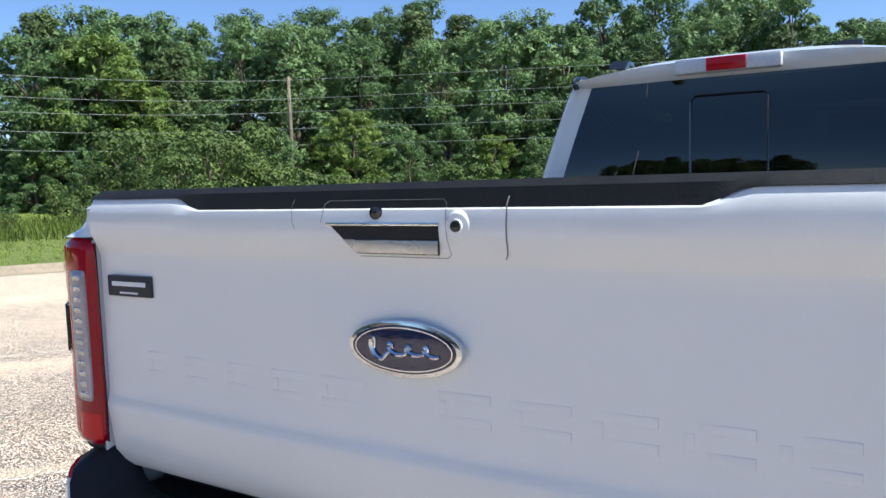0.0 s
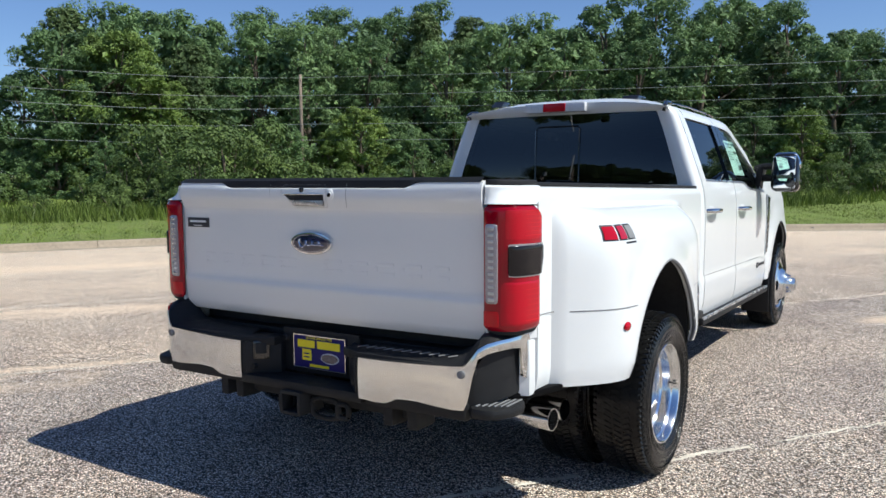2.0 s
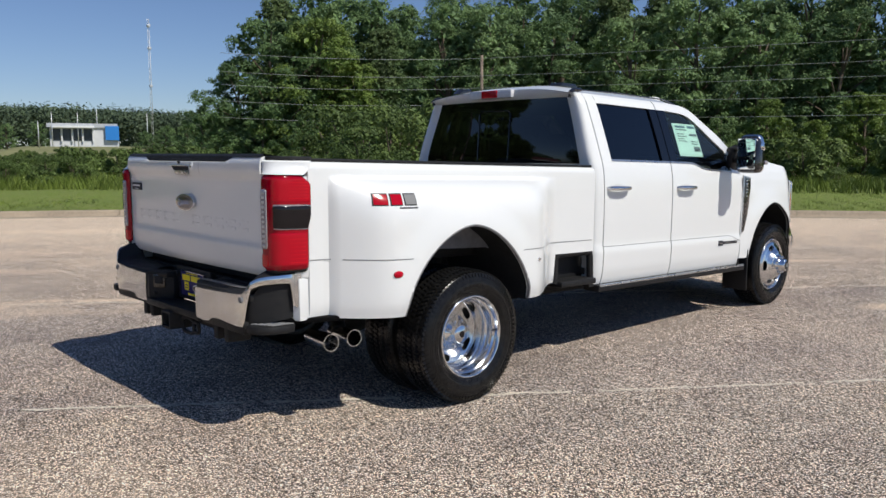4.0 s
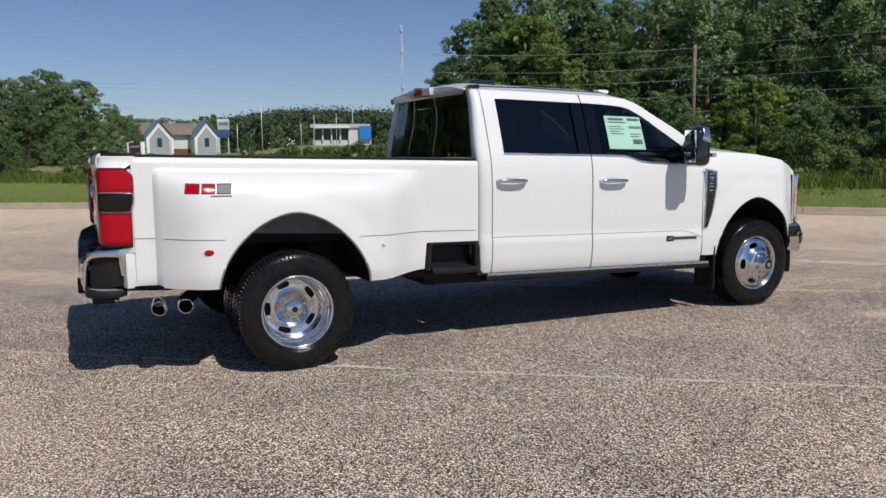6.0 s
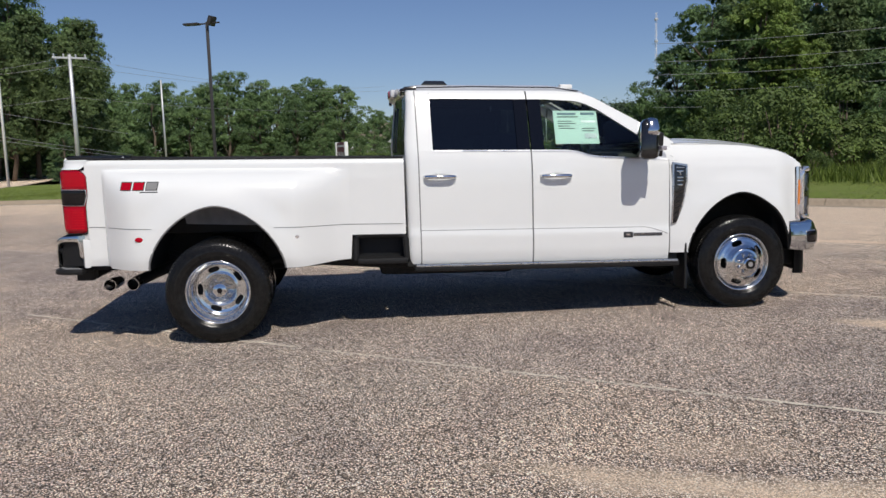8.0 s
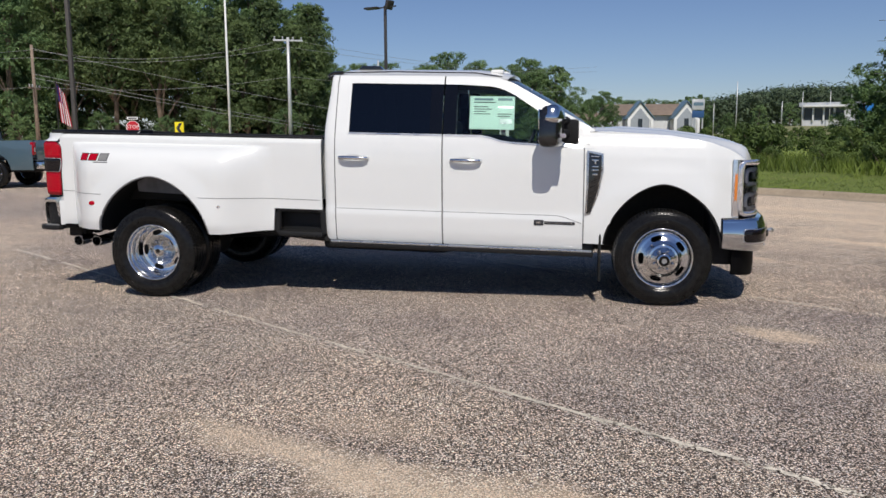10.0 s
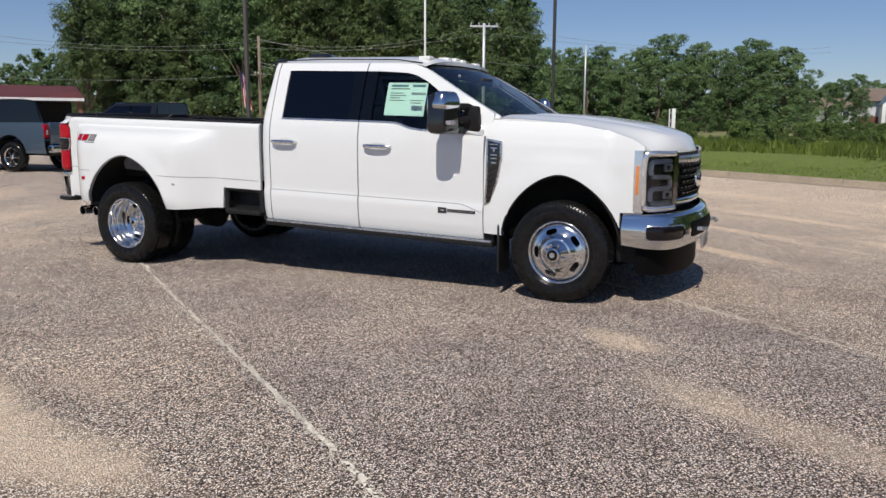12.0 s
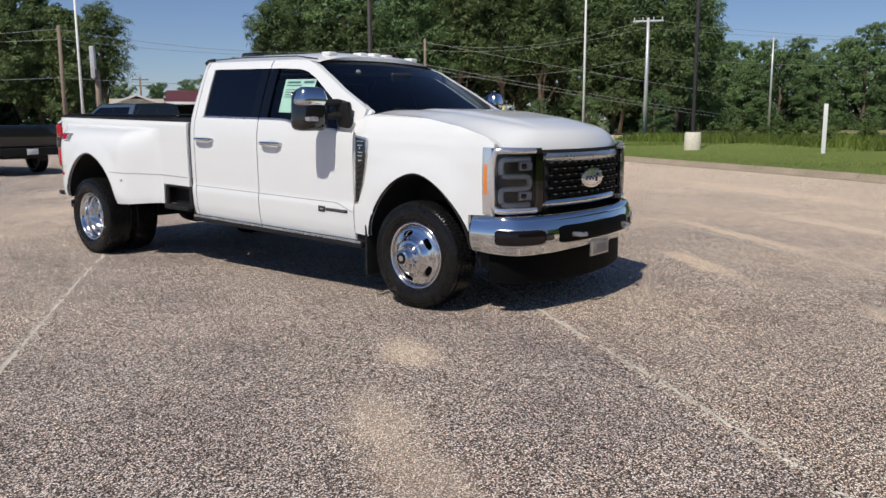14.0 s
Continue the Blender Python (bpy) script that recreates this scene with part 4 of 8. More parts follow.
# the low building beyond the parked trucks
M_BEIGE = dusty("cream_metal_siding", (0.60, 0.54, 0.40), 0.6, scale=2.0, amount=0.08)
M_RUST = dusty("dark_red_metal_roof", (0.13, 0.035, 0.03), 0.55, scale=3.0, amount=0.2)
shed = thing("service_building", "low cream building with a dark red metal canopy roof", "building", (-23.0, -35.4, 0), 146.3)
part("wall", boxed((-2.6, 1.6, 1.15), (3.2, 6.0, 2.3)), M_BEIGE, shed)
bm = bmesh.new()
prism(bm, [(-4.4, 2.2), (-2.6, 2.85), (-0.8, 2.2), (-0.8, 2.32), (-2.6, 2.97), (-4.4, 2.32)], "y", -1.7, 4.9)
part("gable_roof", bm, M_PALE, shed, "pale metal gable roof")
part("wall", boxed((-2.6, -1.42, 2.45), (3.0, 0.06, 0.5)), M_BEIGE, shed)
bm = bmesh.new()
prism(bm, [(-2.2, 2.52), (-2.2, 2.40), (4.2, 2.40), (4.2, 2.52), (1.0, 3.28)], "x", -1.0, 4.2)
part("canopy_roof", bm, M_RUST, shed, "dark red metal roof")
part("fascia", boxed((1.6, -2.22, 2.44), (5.2, 0.08, 0.16)), M_WHITE, shed)
for x in (-0.8, 1.6, 4.0):
    part("post", boxed((x, -1.9, 1.2), (0.2, 0.2, 2.4)), M_BRICK, shed)
part("wall", boxed((1.6, 3.2, 1.2), (5.0, 0.3, 2.4)), M_DARK, shed)

bill = thing("billboard", "grey roadside billboard seen from behind among pines", "billboard", (-20.4, -41.1, 0), 60)
part("panel", boxed((0, 0, 5.0), (2.6, 0.25, 1.9), 0.02), M_GALV, bill)
for x in (-0.9, 0.9):
    bm = bmesh.new()
    tube(bm, [(x, 0.2, 0), (x * 0.9, 0.2, 4.6)], 0.14, 8)
    part("post", bm, M_POLE, bill)

flag = thing("flag", "striped red and white flag hanging slack from its pole", "flag", (-16.02, -12.62, 0.0), 126)
bm = bmesh.new()
tube(bm, [(0, 0, 0), (0, 0, 3.14)], 0.016, 8)
part("pole", bm, M_DARK, flag)
M_FLAGRED = Mat("red_cloth", (0.45, 0.02, 0.04), 0.8).m
M_FLAGBLUE = Mat("blue_cloth", (0.02, 0.03, 0.14), 0.8).m


def cloth(u, v):
    return (0.02 + 0.30 * u * (0.75 + 0.3 * v) + 0.07 * v, 0.05 * math.sin(10 * u + 2 * v), 3.08 - 1.22 * v - 0.34 * u * (1 - 0.5 * v))


for k in range(9):
    bm = bmesh.new()
    grid(bm, [[cloth((k + i / 2) / 9, v / 10) for v in range(11)] for i in range(3)])
    part("stripe", thicken(bm, 0.004), M_FLAGRED if k % 2 == 0 else M_WHITE, flag)
bm = bmesh.new()
grid(bm, [[Vector(cloth(i / 9, v / 22)) + Vector((0, -0.008, 0)) for v in range(11)] for i in range(5)])
part("canton", thicken(bm, 0.003), M_FLAGBLUE, flag, "blue corner field")


# ---- the white pickup ----
RAKE = Matrix(((1, 0, 0, 0), (0, 1, 0, 0), (0, -0.025, 1, 0), (0, 0, 0, 1)))
truck = thing("pickup_truck", "white crew-cab dually pickup truck with chrome bumpers on the asphalt", "pickup truck")


def tpart(name, bm, material, parent=None, label="", limit=0.55, rake=True):
    for v in bm.verts:
        # the nose is bowed in plan: forward in the middle, swept back at the corners
        if v.co.y > 4.75:
            w = min((v.co.y - 4.75) / 0.42, 1.0)
            v.co.y += w * w * (3 - 2 * w) * (0.050 - 0.085 * (v.co.x / 0.95) ** 2)
            v.co.x *= 1 - 0.07 * w * w * (3 - 2 * w)
    if rake:
        bmesh.ops.transform(bm, matrix=RAKE, verts=bm.verts)
    return part(name, bm, material, parent or truck, label, limit)


def mirrored(bm):
    bmesh.ops.transform(bm, matrix=Matrix.Diagonal((-1, 1, 1, 1)), verts=bm.verts)
    bmesh.ops.reverse_faces(bm, faces=bm.faces)
    return bm


def side_profile(z):
    """Half width of the body at a height."""
    return float(np.interp(z, (0.50, 0.56, 0.64, 0.775, 0.80, 0.812, 0.83, 1.0, 1.2, 1.32, 1.40, 1.46, 1.60, 1.75, 1.88, 1.93, 1.97, 2.0),
                           (0.955, 0.985, 1.002, 1.010, 1.009, 1.004, 0.999, 1.003, 1.004, 0.999, 0.988, 0.972, 0.925, 0.872, 0.822, 0.796, 0.755, 0.70)))


def door_profile(y, z):
    return side_profile(z) - 0.035 * smooth01(2.9, 3.9, y) * smooth01(1.46, 1.9, z) - 0.045 * smooth01(3.55, 3.86, y) * smooth01(1.36, 1.46, z)


def bed_profile(y, z):
    base = float(np.interp(z, (0.5, 0.56, 0.64, 1.25, 1.37, 1.395, 1.405), (0.955, 0.985, 1.0, 1.005, 1.002, 0.992, 0.972)))
    out = (0.14 * smooth01(-0.725, -0.700, y) + 0.86 * math.sin(math.pi / 2 * min(1.0, max(0.0, (y + 0.712) / 0.30)))) * (1 - smooth01(0.70, 1.17, y))
    reach = 0.216 * (1 - min(1.0, max(0.0, (z - 0.96) / 0.37)) ** 4) ** 0.75
    # the raised ring round the wheel opening
    q = math.hypot(y - 0.13, 1.06 * (z - 0.56))
    ring = (1 - smooth01(0.50, 0.70, q)) * 0.022 * smooth01(0.45, 0.7, z)
    ring *= 1 - smooth01(1.16, 1.28, z)
    return base + out * reach + ring


def fender_profile(y, z):
    base = float(np.interp(z, (0.5, 0.6, 0.7, 1.0, 1.2, 1.32, 1.40, 1.46, 1.50, 1.54), (0.97, 0.99, 1.0, 1.005, 1.0, 0.985, 0.962, 0.935, 0.90, 0.85)))
    q = math.hypot(y - 4.45, z - 0.58)
    ring = (1 - smooth01(0.50, 0.72, q)) * 0.022
    return base + ring - 0.055 * smooth01(4.75, 5.12, y)


def panel(ys, zb, zt, S, rows=22, flange=0.03, bias=1.0, split=None):
    """One pressed side panel between two height lines, with its edges turned in."""
    bm = bmesh.new()
    cols = []
    for y in ys:
        a, b = zb(y), zt(y)
        if split:
            half = rows // 3
            zs = [a + (split - a) * k / half for k in range(half)] + [split + (b - split) * k / (rows - half) for k in range(rows - half + 1)]
        else:
            zs = [a + (b - a) * (k / rows) ** bias for k in range(rows + 1)]
        cols.append([(S(y, z), y, z) for z in zs])
    vs = [[bm.verts.new(p) for p in c] for c in cols]
    for a, b in zip(vs, vs[1:]):
        for i in range(rows):
            if (a[i].co - a[i + 1].co).length + (b[i].co - b[i + 1].co).length > 1e-4:
                bm.faces.new((a[i], b[i], b[i + 1], a[i + 1]))
    rim = [e for e in bm.edges if len(e.link_faces) == 1]
    made = bmesh.ops.extrude_edge_only(bm, edges=rim)["geom"]
    for v in made:
        if isinstance(v, bmesh.types.BMVert):
            v.co.x -= flange
    return bm


def both_sides(name, make, material, parent=None, label=""):
    right = tpart(name, make(), material, parent, label)
    left = tpart(name, mirrored(make()), material, parent, label)
    return right, left


def stations(a, b, n, *extra):
    return sorted({round(a + (b - a) * i / n, 4) for i in range(n + 1)} | set(extra))


def arch(y, cy, half, foot, peak, p=1.75, q=0.60):
    u = min(1.0, abs(y - cy) / half)
    return foot + (peak - foot) * (1 - u**p) ** q


REAR_Y, FRONT_Y = 0.125, 4.455


def bed_bottom(y):
    if y < -0.37:
        return 0.575
    if y < 0.645:
        return arch(y, 0.137, 0.508, 0.575, 1.055)
    return 0.575 + 0.03 * smooth01(0.7, 1.16, y) if y < 1.165 else 0.80


bed_ys = stations(-0.845, 1.596, 60, 1.165, 1.1651, -0.37, 0.645, -0.725, -0.71, -0.695, -0.68, -0.665, *[0.137 + 0.508 * math.sin(math.pi * k / 44) for k in range(-22, 23)])
bed_r, bed_l = both_sides("bed_side", lambda: panel(bed_ys, bed_bottom, lambda y: 1.405, bed_profile, 54, split=1.10), M_PAINT, None, "white bed side with a swollen dual-wheel fender")


def side_line(points, S, proud=0.0015, w=0.004):
    """A thin dark shut line drawn along (y, z) points on a side surface."""
    bm = bmesh.new()
    pts = []
    for a, b in zip(points, points[1:]):
        n = max(2, int(math.hypot(b[0] - a[0], b[1] - a[1]) / 0.04))
        pts += [(a[0] + (b[0] - a[0]) * k / n, a[1] + (b[1] - a[1]) * k / n) for k in range(n)]
    pts.append(points[-1])
    rows = []
    for i, p in enumerate(pts):
        q, r = pts[max(i - 1, 0)], pts[min(i + 1, len(pts) - 1)]
        d = Vector((r[0] - q[0], r[1] - q[1])).normalized()
        a, b = (p[0] - d.y * w, p[1] + d.x * w), (p[0] + d.y * w, p[1] - d.x * w)
        rows.append([(S(*a) + proud, *a), (S(*b) + proud, *b)])
    return grid(bm, rows)


M_SEAM = Mat("shadowed_seam", (0.20, 0.20, 0.20), 0.7).m
both_sides("fender_seam", lambda: side_line([(-0.845, 0.893), (-0.33, 0.890)], bed_profile, 0.002, 0.0022), M_SEAM, bed_r)
both_sides("fender_seam", lambda: side_line([(0.57, 0.888), (1.575, 0.882)], bed_profile, 0.002, 0.0022), M_SEAM, bed_r)

# bed box: floor, inner walls, bulkhead and top caps
for s in (1, -1):
    tpart("bed_wall", boxed((s * 0.80, 0.29, 1.10), (0.05, 2.55, 0.56), 0.01), M_BLACK)
    cap_part = bmesh.new()
    box(cap_part, (s * 0.90, 0.385, 1.411), (0.15, 2.42, 0.022), 0.007)
    prism(cap_part, [(s * x, y) for x, y in ((0.838, -0.998), (0.868, -1.008), (0.890, -1.002), (0.912, -0.982), (0.936, -0.950), (0.956, -0.915), (0.970, -0.880), (0.976, -0.845), (0.976, -0.80), (0.826, -0.80), (0.826, -0.98))], "z", 1.402, 1.430, 0.007)
    tpart("bed_rail_cap", cap_part, M_BLACK, None, "black plastic bed rail cap")
tpart("bed_floor", boxed((0, 0.29, 0.86), (1.6, 2.55, 0.05), 0.01), M_BLACK)
tpart("bulkhead", boxed((0, 1.55, 1.14), (1.9, 0.05, 0.52), 0.01), M_PAINT)
# rear corner posts beside the tailgate, painted, behind the lamps
for s in (1, -1):
    bm = bmesh.new()
    round_plan = [(0.866, -1.028), (0.885, -1.022), (0.910, -1.004), (0.935, -0.972), (0.957, -0.937), (0.977, -0.900), (0.992, -0.866), (0.999, -0.846)]
    prism(bm, [(s * x, y) for x, y in round_plan] + [(s * 0.866, -0.846)], "z", 0.80, 1.330, 0.008)
    tpart("corner_post", bm, M_PAINT)
    bm = bmesh.new()
    prism(bm, [(s * 0.86, -0.97), (s * 0.99, -0.90), (s * 0.99, -0.60), (s * 0.86, -0.60)], "z", 0.575, 0.80, 0.006)
    tpart("corner_filler", bm, M_PAINT)
    bm = bmesh.new()
    prism(bm, [(s * 0.93, -0.97), (s * 0.99, -0.86), (s * 1.05, -0.66), (s * 1.02, -0.62), (s * 0.9, -0.7)], "z", 0.560, 0.590, 0.008)
    tpart("splash_guard", bm, M_DAM, None, "black plastic lower edge behind the wheel")

# ---- tailgate ----
TG_Y = -1.03


def gate_face(x, z):
    """Depth of the tailgate's outer face: lip, flat field, lower crease."""
    y = float(np.interp(z, (0.80, 0.815, 0.845, 0.93, 0.946, 0.958, 0.972, 1.02, 1.20, 1.296, 1.304, 1.345, 1.37, 1.40, 1.414, 1.42),
                        (-1.008, -1.020, -1.028, -1.0385, -1.0405, -1.0380, -1.0335, -1.0325, -1.0315, -1.031, -1.034, -1.053, -1.0550, -1.050, -1.040, -1.020)))
    return y + 0.016 * (x / 0.85) ** 2


bm = bmesh.new()
zs = [0.80, 0.815, 0.845, 0.89, 0.93, 0.946, 0.952, 0.958, 0.965, 0.972, 0.99, 1.02, 1.09, 1.16, 1.23, 1.27, 1.296, 1.304, 1.325, 1.345, 1.36, 1.38, 1.40, 1.408, 1.414, 1.42]


def gate_top(x):
    return 1.427 - 0.028 * (1 - smooth01(0.50, 0.56, abs(x)))


rows = []
for k in range(49):
    x = -0.855 + 1.71 * k / 48
    rows.append([(x, gate_face(x, z), z if z < 1.39 else 1.39 + (z - 1.39) * (gate_top(x) - 1.39) / 0.03) for z in zs])
grid(bm, rows)
rim = [e for e in bm.edges if len(e.link_faces) == 1]
for v in bmesh.ops.extrude_edge_only(bm, edges=rim)["geom"]:
    if isinstance(v, bmesh.types.BMVert):
        v.co.y += 0.06
gate = tpart("tailgate", bm, M_PAINT, None, "white tailgate with a lipped top and faint raised blocks")
bm = bmesh.new()
rows = []
for k in range(41):
    x = -0.85 + 1.70 * k / 40
    zt = gate_top(x)
    rows.append([(x, gate_face(x, 1.40) + o, z) for o, z in ((0.006, zt - 0.006), (0.012, 1.428), (0.030, 1.440), (0.075, 1.437), (0.085, 1.40))])
tpart("top_cap", grid(bm, rows), M_BLACK, gate, "grained black plastic tailgate cap")
# raised blocks across the gate, where the maker's lettering stands in relief
xs = (-0.70, -0.575, -0.45, -0.325, -0.20, 0.06, 0.20, 0.335, 0.47, 0.60)
for x in xs:
    bm = bmesh.new()
    x0, x1, z0, z1, k = x - 0.002, x + 0.098, 1.028, 1.085, 0.016
    for a, b, c, d in ((x0, x1, z1 - k, z1), (x0, x1, z0, z0 + k), (x0, x0 + k, z0 + k, z1 - k)):
        y = gate_face((a + b) / 2, 1.06)
        prism(bm, [(a, c), (b, c), (b, d), (a, d)], "y", y - 0.0005, y + 0.004, 0.0003)
    tpart("relief_block", bm, M_PAINT, gate)
# handle recess, camera and lock; all follow the lip's face
def gate_line(points, w, lift=0.0012):
    """A fine seam along (x, z) points of the gate."""
    bm = bmesh.new()
    rows = []
    for i, (x, z) in enumerate(points):
        q, r = points[max(i - 1, 0)], points[min(i + 1, len(points) - 1)]
        d = Vector((r[0] - q[0], r[1] - q[1])).normalized()
        rows.append([(x - d.y * w, gate_face(x, z) - lift, z + d.x * w), (x + d.y * w, gate_face(x, z) - lift, z - d.x * w)])
    return grid(bm, rows)


bm = bmesh.new()
prism(bm, [(-0.145, 1.368), (0.082, 1.368), (0.082, 1.318), (-0.085, 1.318)], "y", -1.0555, -1.052, 0.0)
tpart("handle_recess", bm, M_DARK, gate, "dark handle recess")
bm = bmesh.new()
box(bm, (-0.033, -1.0565, 1.369), (0.235, 0.008, 0.006), 0.002)
tpart("handle_trim", bm, M_CHROME, gate, "thin chrome handle trim")
bm = bmesh.new()
prism(bm, [(-0.086, 1.319), (0.081, 1.319), (0.081, 1.342), (-0.117, 1.342)], "y", -1.0575, -1.05, 0.002)
tpart("handle", bm, M_SATIN, gate, "silver handle lip")
for pts in ([(-0.165, 1.372), (-0.158, 1.404), (-0.150, 1.410), (0.088, 1.410), (0.096, 1.404), (0.098, 1.318), (0.090, 1.312), (-0.09, 1.312)],
            [(0.206, 1.419), (0.206, 1.40), (0.206, 1.37), (0.205, 1.34), (0.202, 1.322), (0.196, 1.312)],
            [(-0.236, 1.419), (-0.236, 1.40), (-0.234, 1.375), (-0.228, 1.36)]):
    dense = [(a[0] + (b[0] - a[0]) * k / 6, a[1] + (b[1] - a[1]) * k / 6) for a, b in zip(pts, pts[1:]) for k in range(6)] + [pts[-1]]
    tpart("panel_seam", gate_line(dense, 0.0006 if pts[0][0] < 0 else 0.0012), M_SEAM, gate)
bm = bmesh.new()
lathe(bm, [(0.0001, -1.062), (0.008, -1.0615), (0.011, -1.058), (0.012, -1.050)], "y", 24, (-0.043, 0, 1.388))
tpart("camera_lens", bm, M_GLOSSBLACK, gate, "small black camera lens")
bm = bmesh.new()
lathe(bm, [(0.0001, -1.060), (0.011, -1.060), (0.012, -1.0575), (0.021, -1.056), (0.027, -1.050)], "y", 28, (0.118, 0, 1.366))
lock = tpart("lock", bm, M_PAINT, gate)
bm = bmesh.new()
lathe(bm, [(0.0001, -1.0625), (0.009, -1.0622), (0.010, -1.058)], "y", 20, (0.118, 0, 1.366))
tpart("lock_barrel", bm, M_GLOSSBLACK, lock)


def oval_badge(cx, cz, y, a, b, parent, facing=-1, field=None):
    """A chrome-ringed blue oval with plain pale marks, on a face that looks along y."""
    bm = bmesh.new()
    prism(bm, oval(cx, cz, a, b), "y", min(y, y + facing * 0.014), max(y, y + facing * 0.014), 0.004)
    ring = tpart("emblem", bm, M_CHROME, parent, "chrome-ringed dark blue oval emblem")
    bm = bmesh.new()
    f = y + facing * 0.0155
    prism(bm, oval(cx, cz, a * 0.91, b * 0.84), "y", min(f, f - facing * 0.004), max(f, f - facing * 0.004), 0.001)
    tpart("oval_field", bm, field or M_BLUE, ring, "enamel field")
    bm = bmesh.new()
    for k in range(40):
        (p, q), (r, s) = oval(cx, cz, a * 0.86, b * 0.77)[k], oval(cx, cz, a * 0.86, b * 0.77)[(k + 1) % 40]
        (t, u), (v, w) = oval(cx, cz, a * 0.84, b * 0.73)[k], oval(cx, cz, a * 0.84, b * 0.73)[(k + 1) % 40]
        g = f + facing * 0.0008
        bm.faces.new([bm.verts.new(c) for c in ((p, g, q), (r, g, s), (v, g, w), (t, g, u))])
    bmesh.ops.remove_doubles(bm, verts=bm.verts, dist=1e-5)
    tpart("oval_line", bm, M_CHROME, ring, "fine silver line")
    bm = bmesh.new()
    g = f + facing * 0.0012
    wave = [(cx + a * (-0.60 + 1.20 * k / 40) - facing * 0.10 * a * math.cos(0.6 * k), cz + b * ((0.42 - 0.007 * k) * math.sin(0.6 * k) * (0.6 if 8 < k < 34 else 1.0) - 0.02)) for k in range(41)]
    tube(bm, [(x, g, z) for x, z in wave], [b * (0.05 + 0.05 * abs(math.sin(0.31 * k))) for k in range(41)], 6)
    tpart("plain_mark", bm, M_BLUE if field else M_CHROME, ring, "plain flowing stroke")
    return ring


oval_badge(0.0, 1.154, -1.036, 0.117, 0.050, gate)
# dealer sticker
bm = bmesh.new()
box(bm, (-0.745, -1.0245, 1.228), (0.145, 0.008, 0.046), 0.001)
sticker = tpart("dealer_sticker", bm, M_INK, gate, "small black dealer sticker with pale bars")
for z, w, h in ((1.233, 0.112, 0.010), (1.213, 0.06, 0.004)):
    tpart("print_bar", boxed((-0.745, -1.0292, z), (w, 0.002, h)), M_WHITE, sticker)


# ---- tail lamps ----
M_REDRIB = Mat("bright_red_rib", (0.58, 0.004, 0.014), 0.12, Specular_IOR_Level=0.3, Coat_Weight=0.1).m
M_REDDEEP = Mat("deep_red_lens_rim", (0.30, 0.0, 0.010), 0.07, Specular_IOR_Level=0.3, Coat_Weight=0.15, Coat_Roughness=0.02).m
# from the tailgate's edge round the corner to the bed side
LAMP_PLAN = [(0.860, -1.022), (0.872, -1.036), (0.900, -1.041), (0.938, -1.036), (0.970, -1.021), (0.991, -0.996), (1.003, -0.955), (1.009, -0.905), (1.012, -0.860), (1.010, -0.832)]


def lamp_at(u, z, out):
    """A point of the lamp's outer skin, u from the tailgate (0) to the bed side (1), pushed out along its normal."""
    f = min(max(u, 0.0), 1.0) * (len(LAMP_PLAN) - 1)
    i = min(int(f), len(LAMP_PLAN) - 2)
    t = f - i
    P = [Vector(LAMP_PLAN[min(max(k, 0), len(LAMP_PLAN) - 1)]) for k in (i - 1, i, i + 1, i + 2)]
    p = 0.5 * (2 * P[1] + (P[2] - P[0]) * t + (2 * P[0] - 5 * P[1] + 4 * P[2] - P[3]) * t * t + (3 * P[1] - P[0] - 3 * P[2] + P[3]) * t**3)
    d = (P[2] - P[1]).normalized()
    # the side edge steps back below the module and is cut off at the top
    back = (0.020 * (1 - smooth01(1.05, 1.14, z)) + 0.045 * smooth01(1.285, 1.335, z)) * smooth01(0.62, 1.0, u)
    return Vector((p.x + d.y * out, p.y - d.x * out - back, z))


def lamp_piece(s, u0, u1, z0, z1, out, swell=0.004, edge=0.12, n=22, rows=18, depth=0.012):
    """A pillowed, round-cornered piece of the lamp's skin with its edges turned in."""
    bm = bmesh.new()
    cols = []
    for a in range(n + 1):
        p = -1 + 2 * a / n
        col = []
        for b in range(rows + 1):
            q = -1 + 2 * b / rows
            # round the corners by pulling the grid towards a superellipse
            k = 1 - edge * (abs(p) * abs(q)) ** 6
            fall = max(abs(p), abs(q))
            o = out + swell * (1 - fall**6) - depth * smooth01(0.955, 1.0, fall)
            v = lamp_at((u0 + u1) / 2 + (u1 - u0) / 2 * p * k, (z0 + z1) / 2 + (z1 - z0) / 2 * q * k, o)
            col.append((s * v.x, v.y, v.z))
        cols.append(col)
    grid(bm, cols)
    bmesh.ops.recalc_face_normals(bm, faces=bm.faces)
    return bm


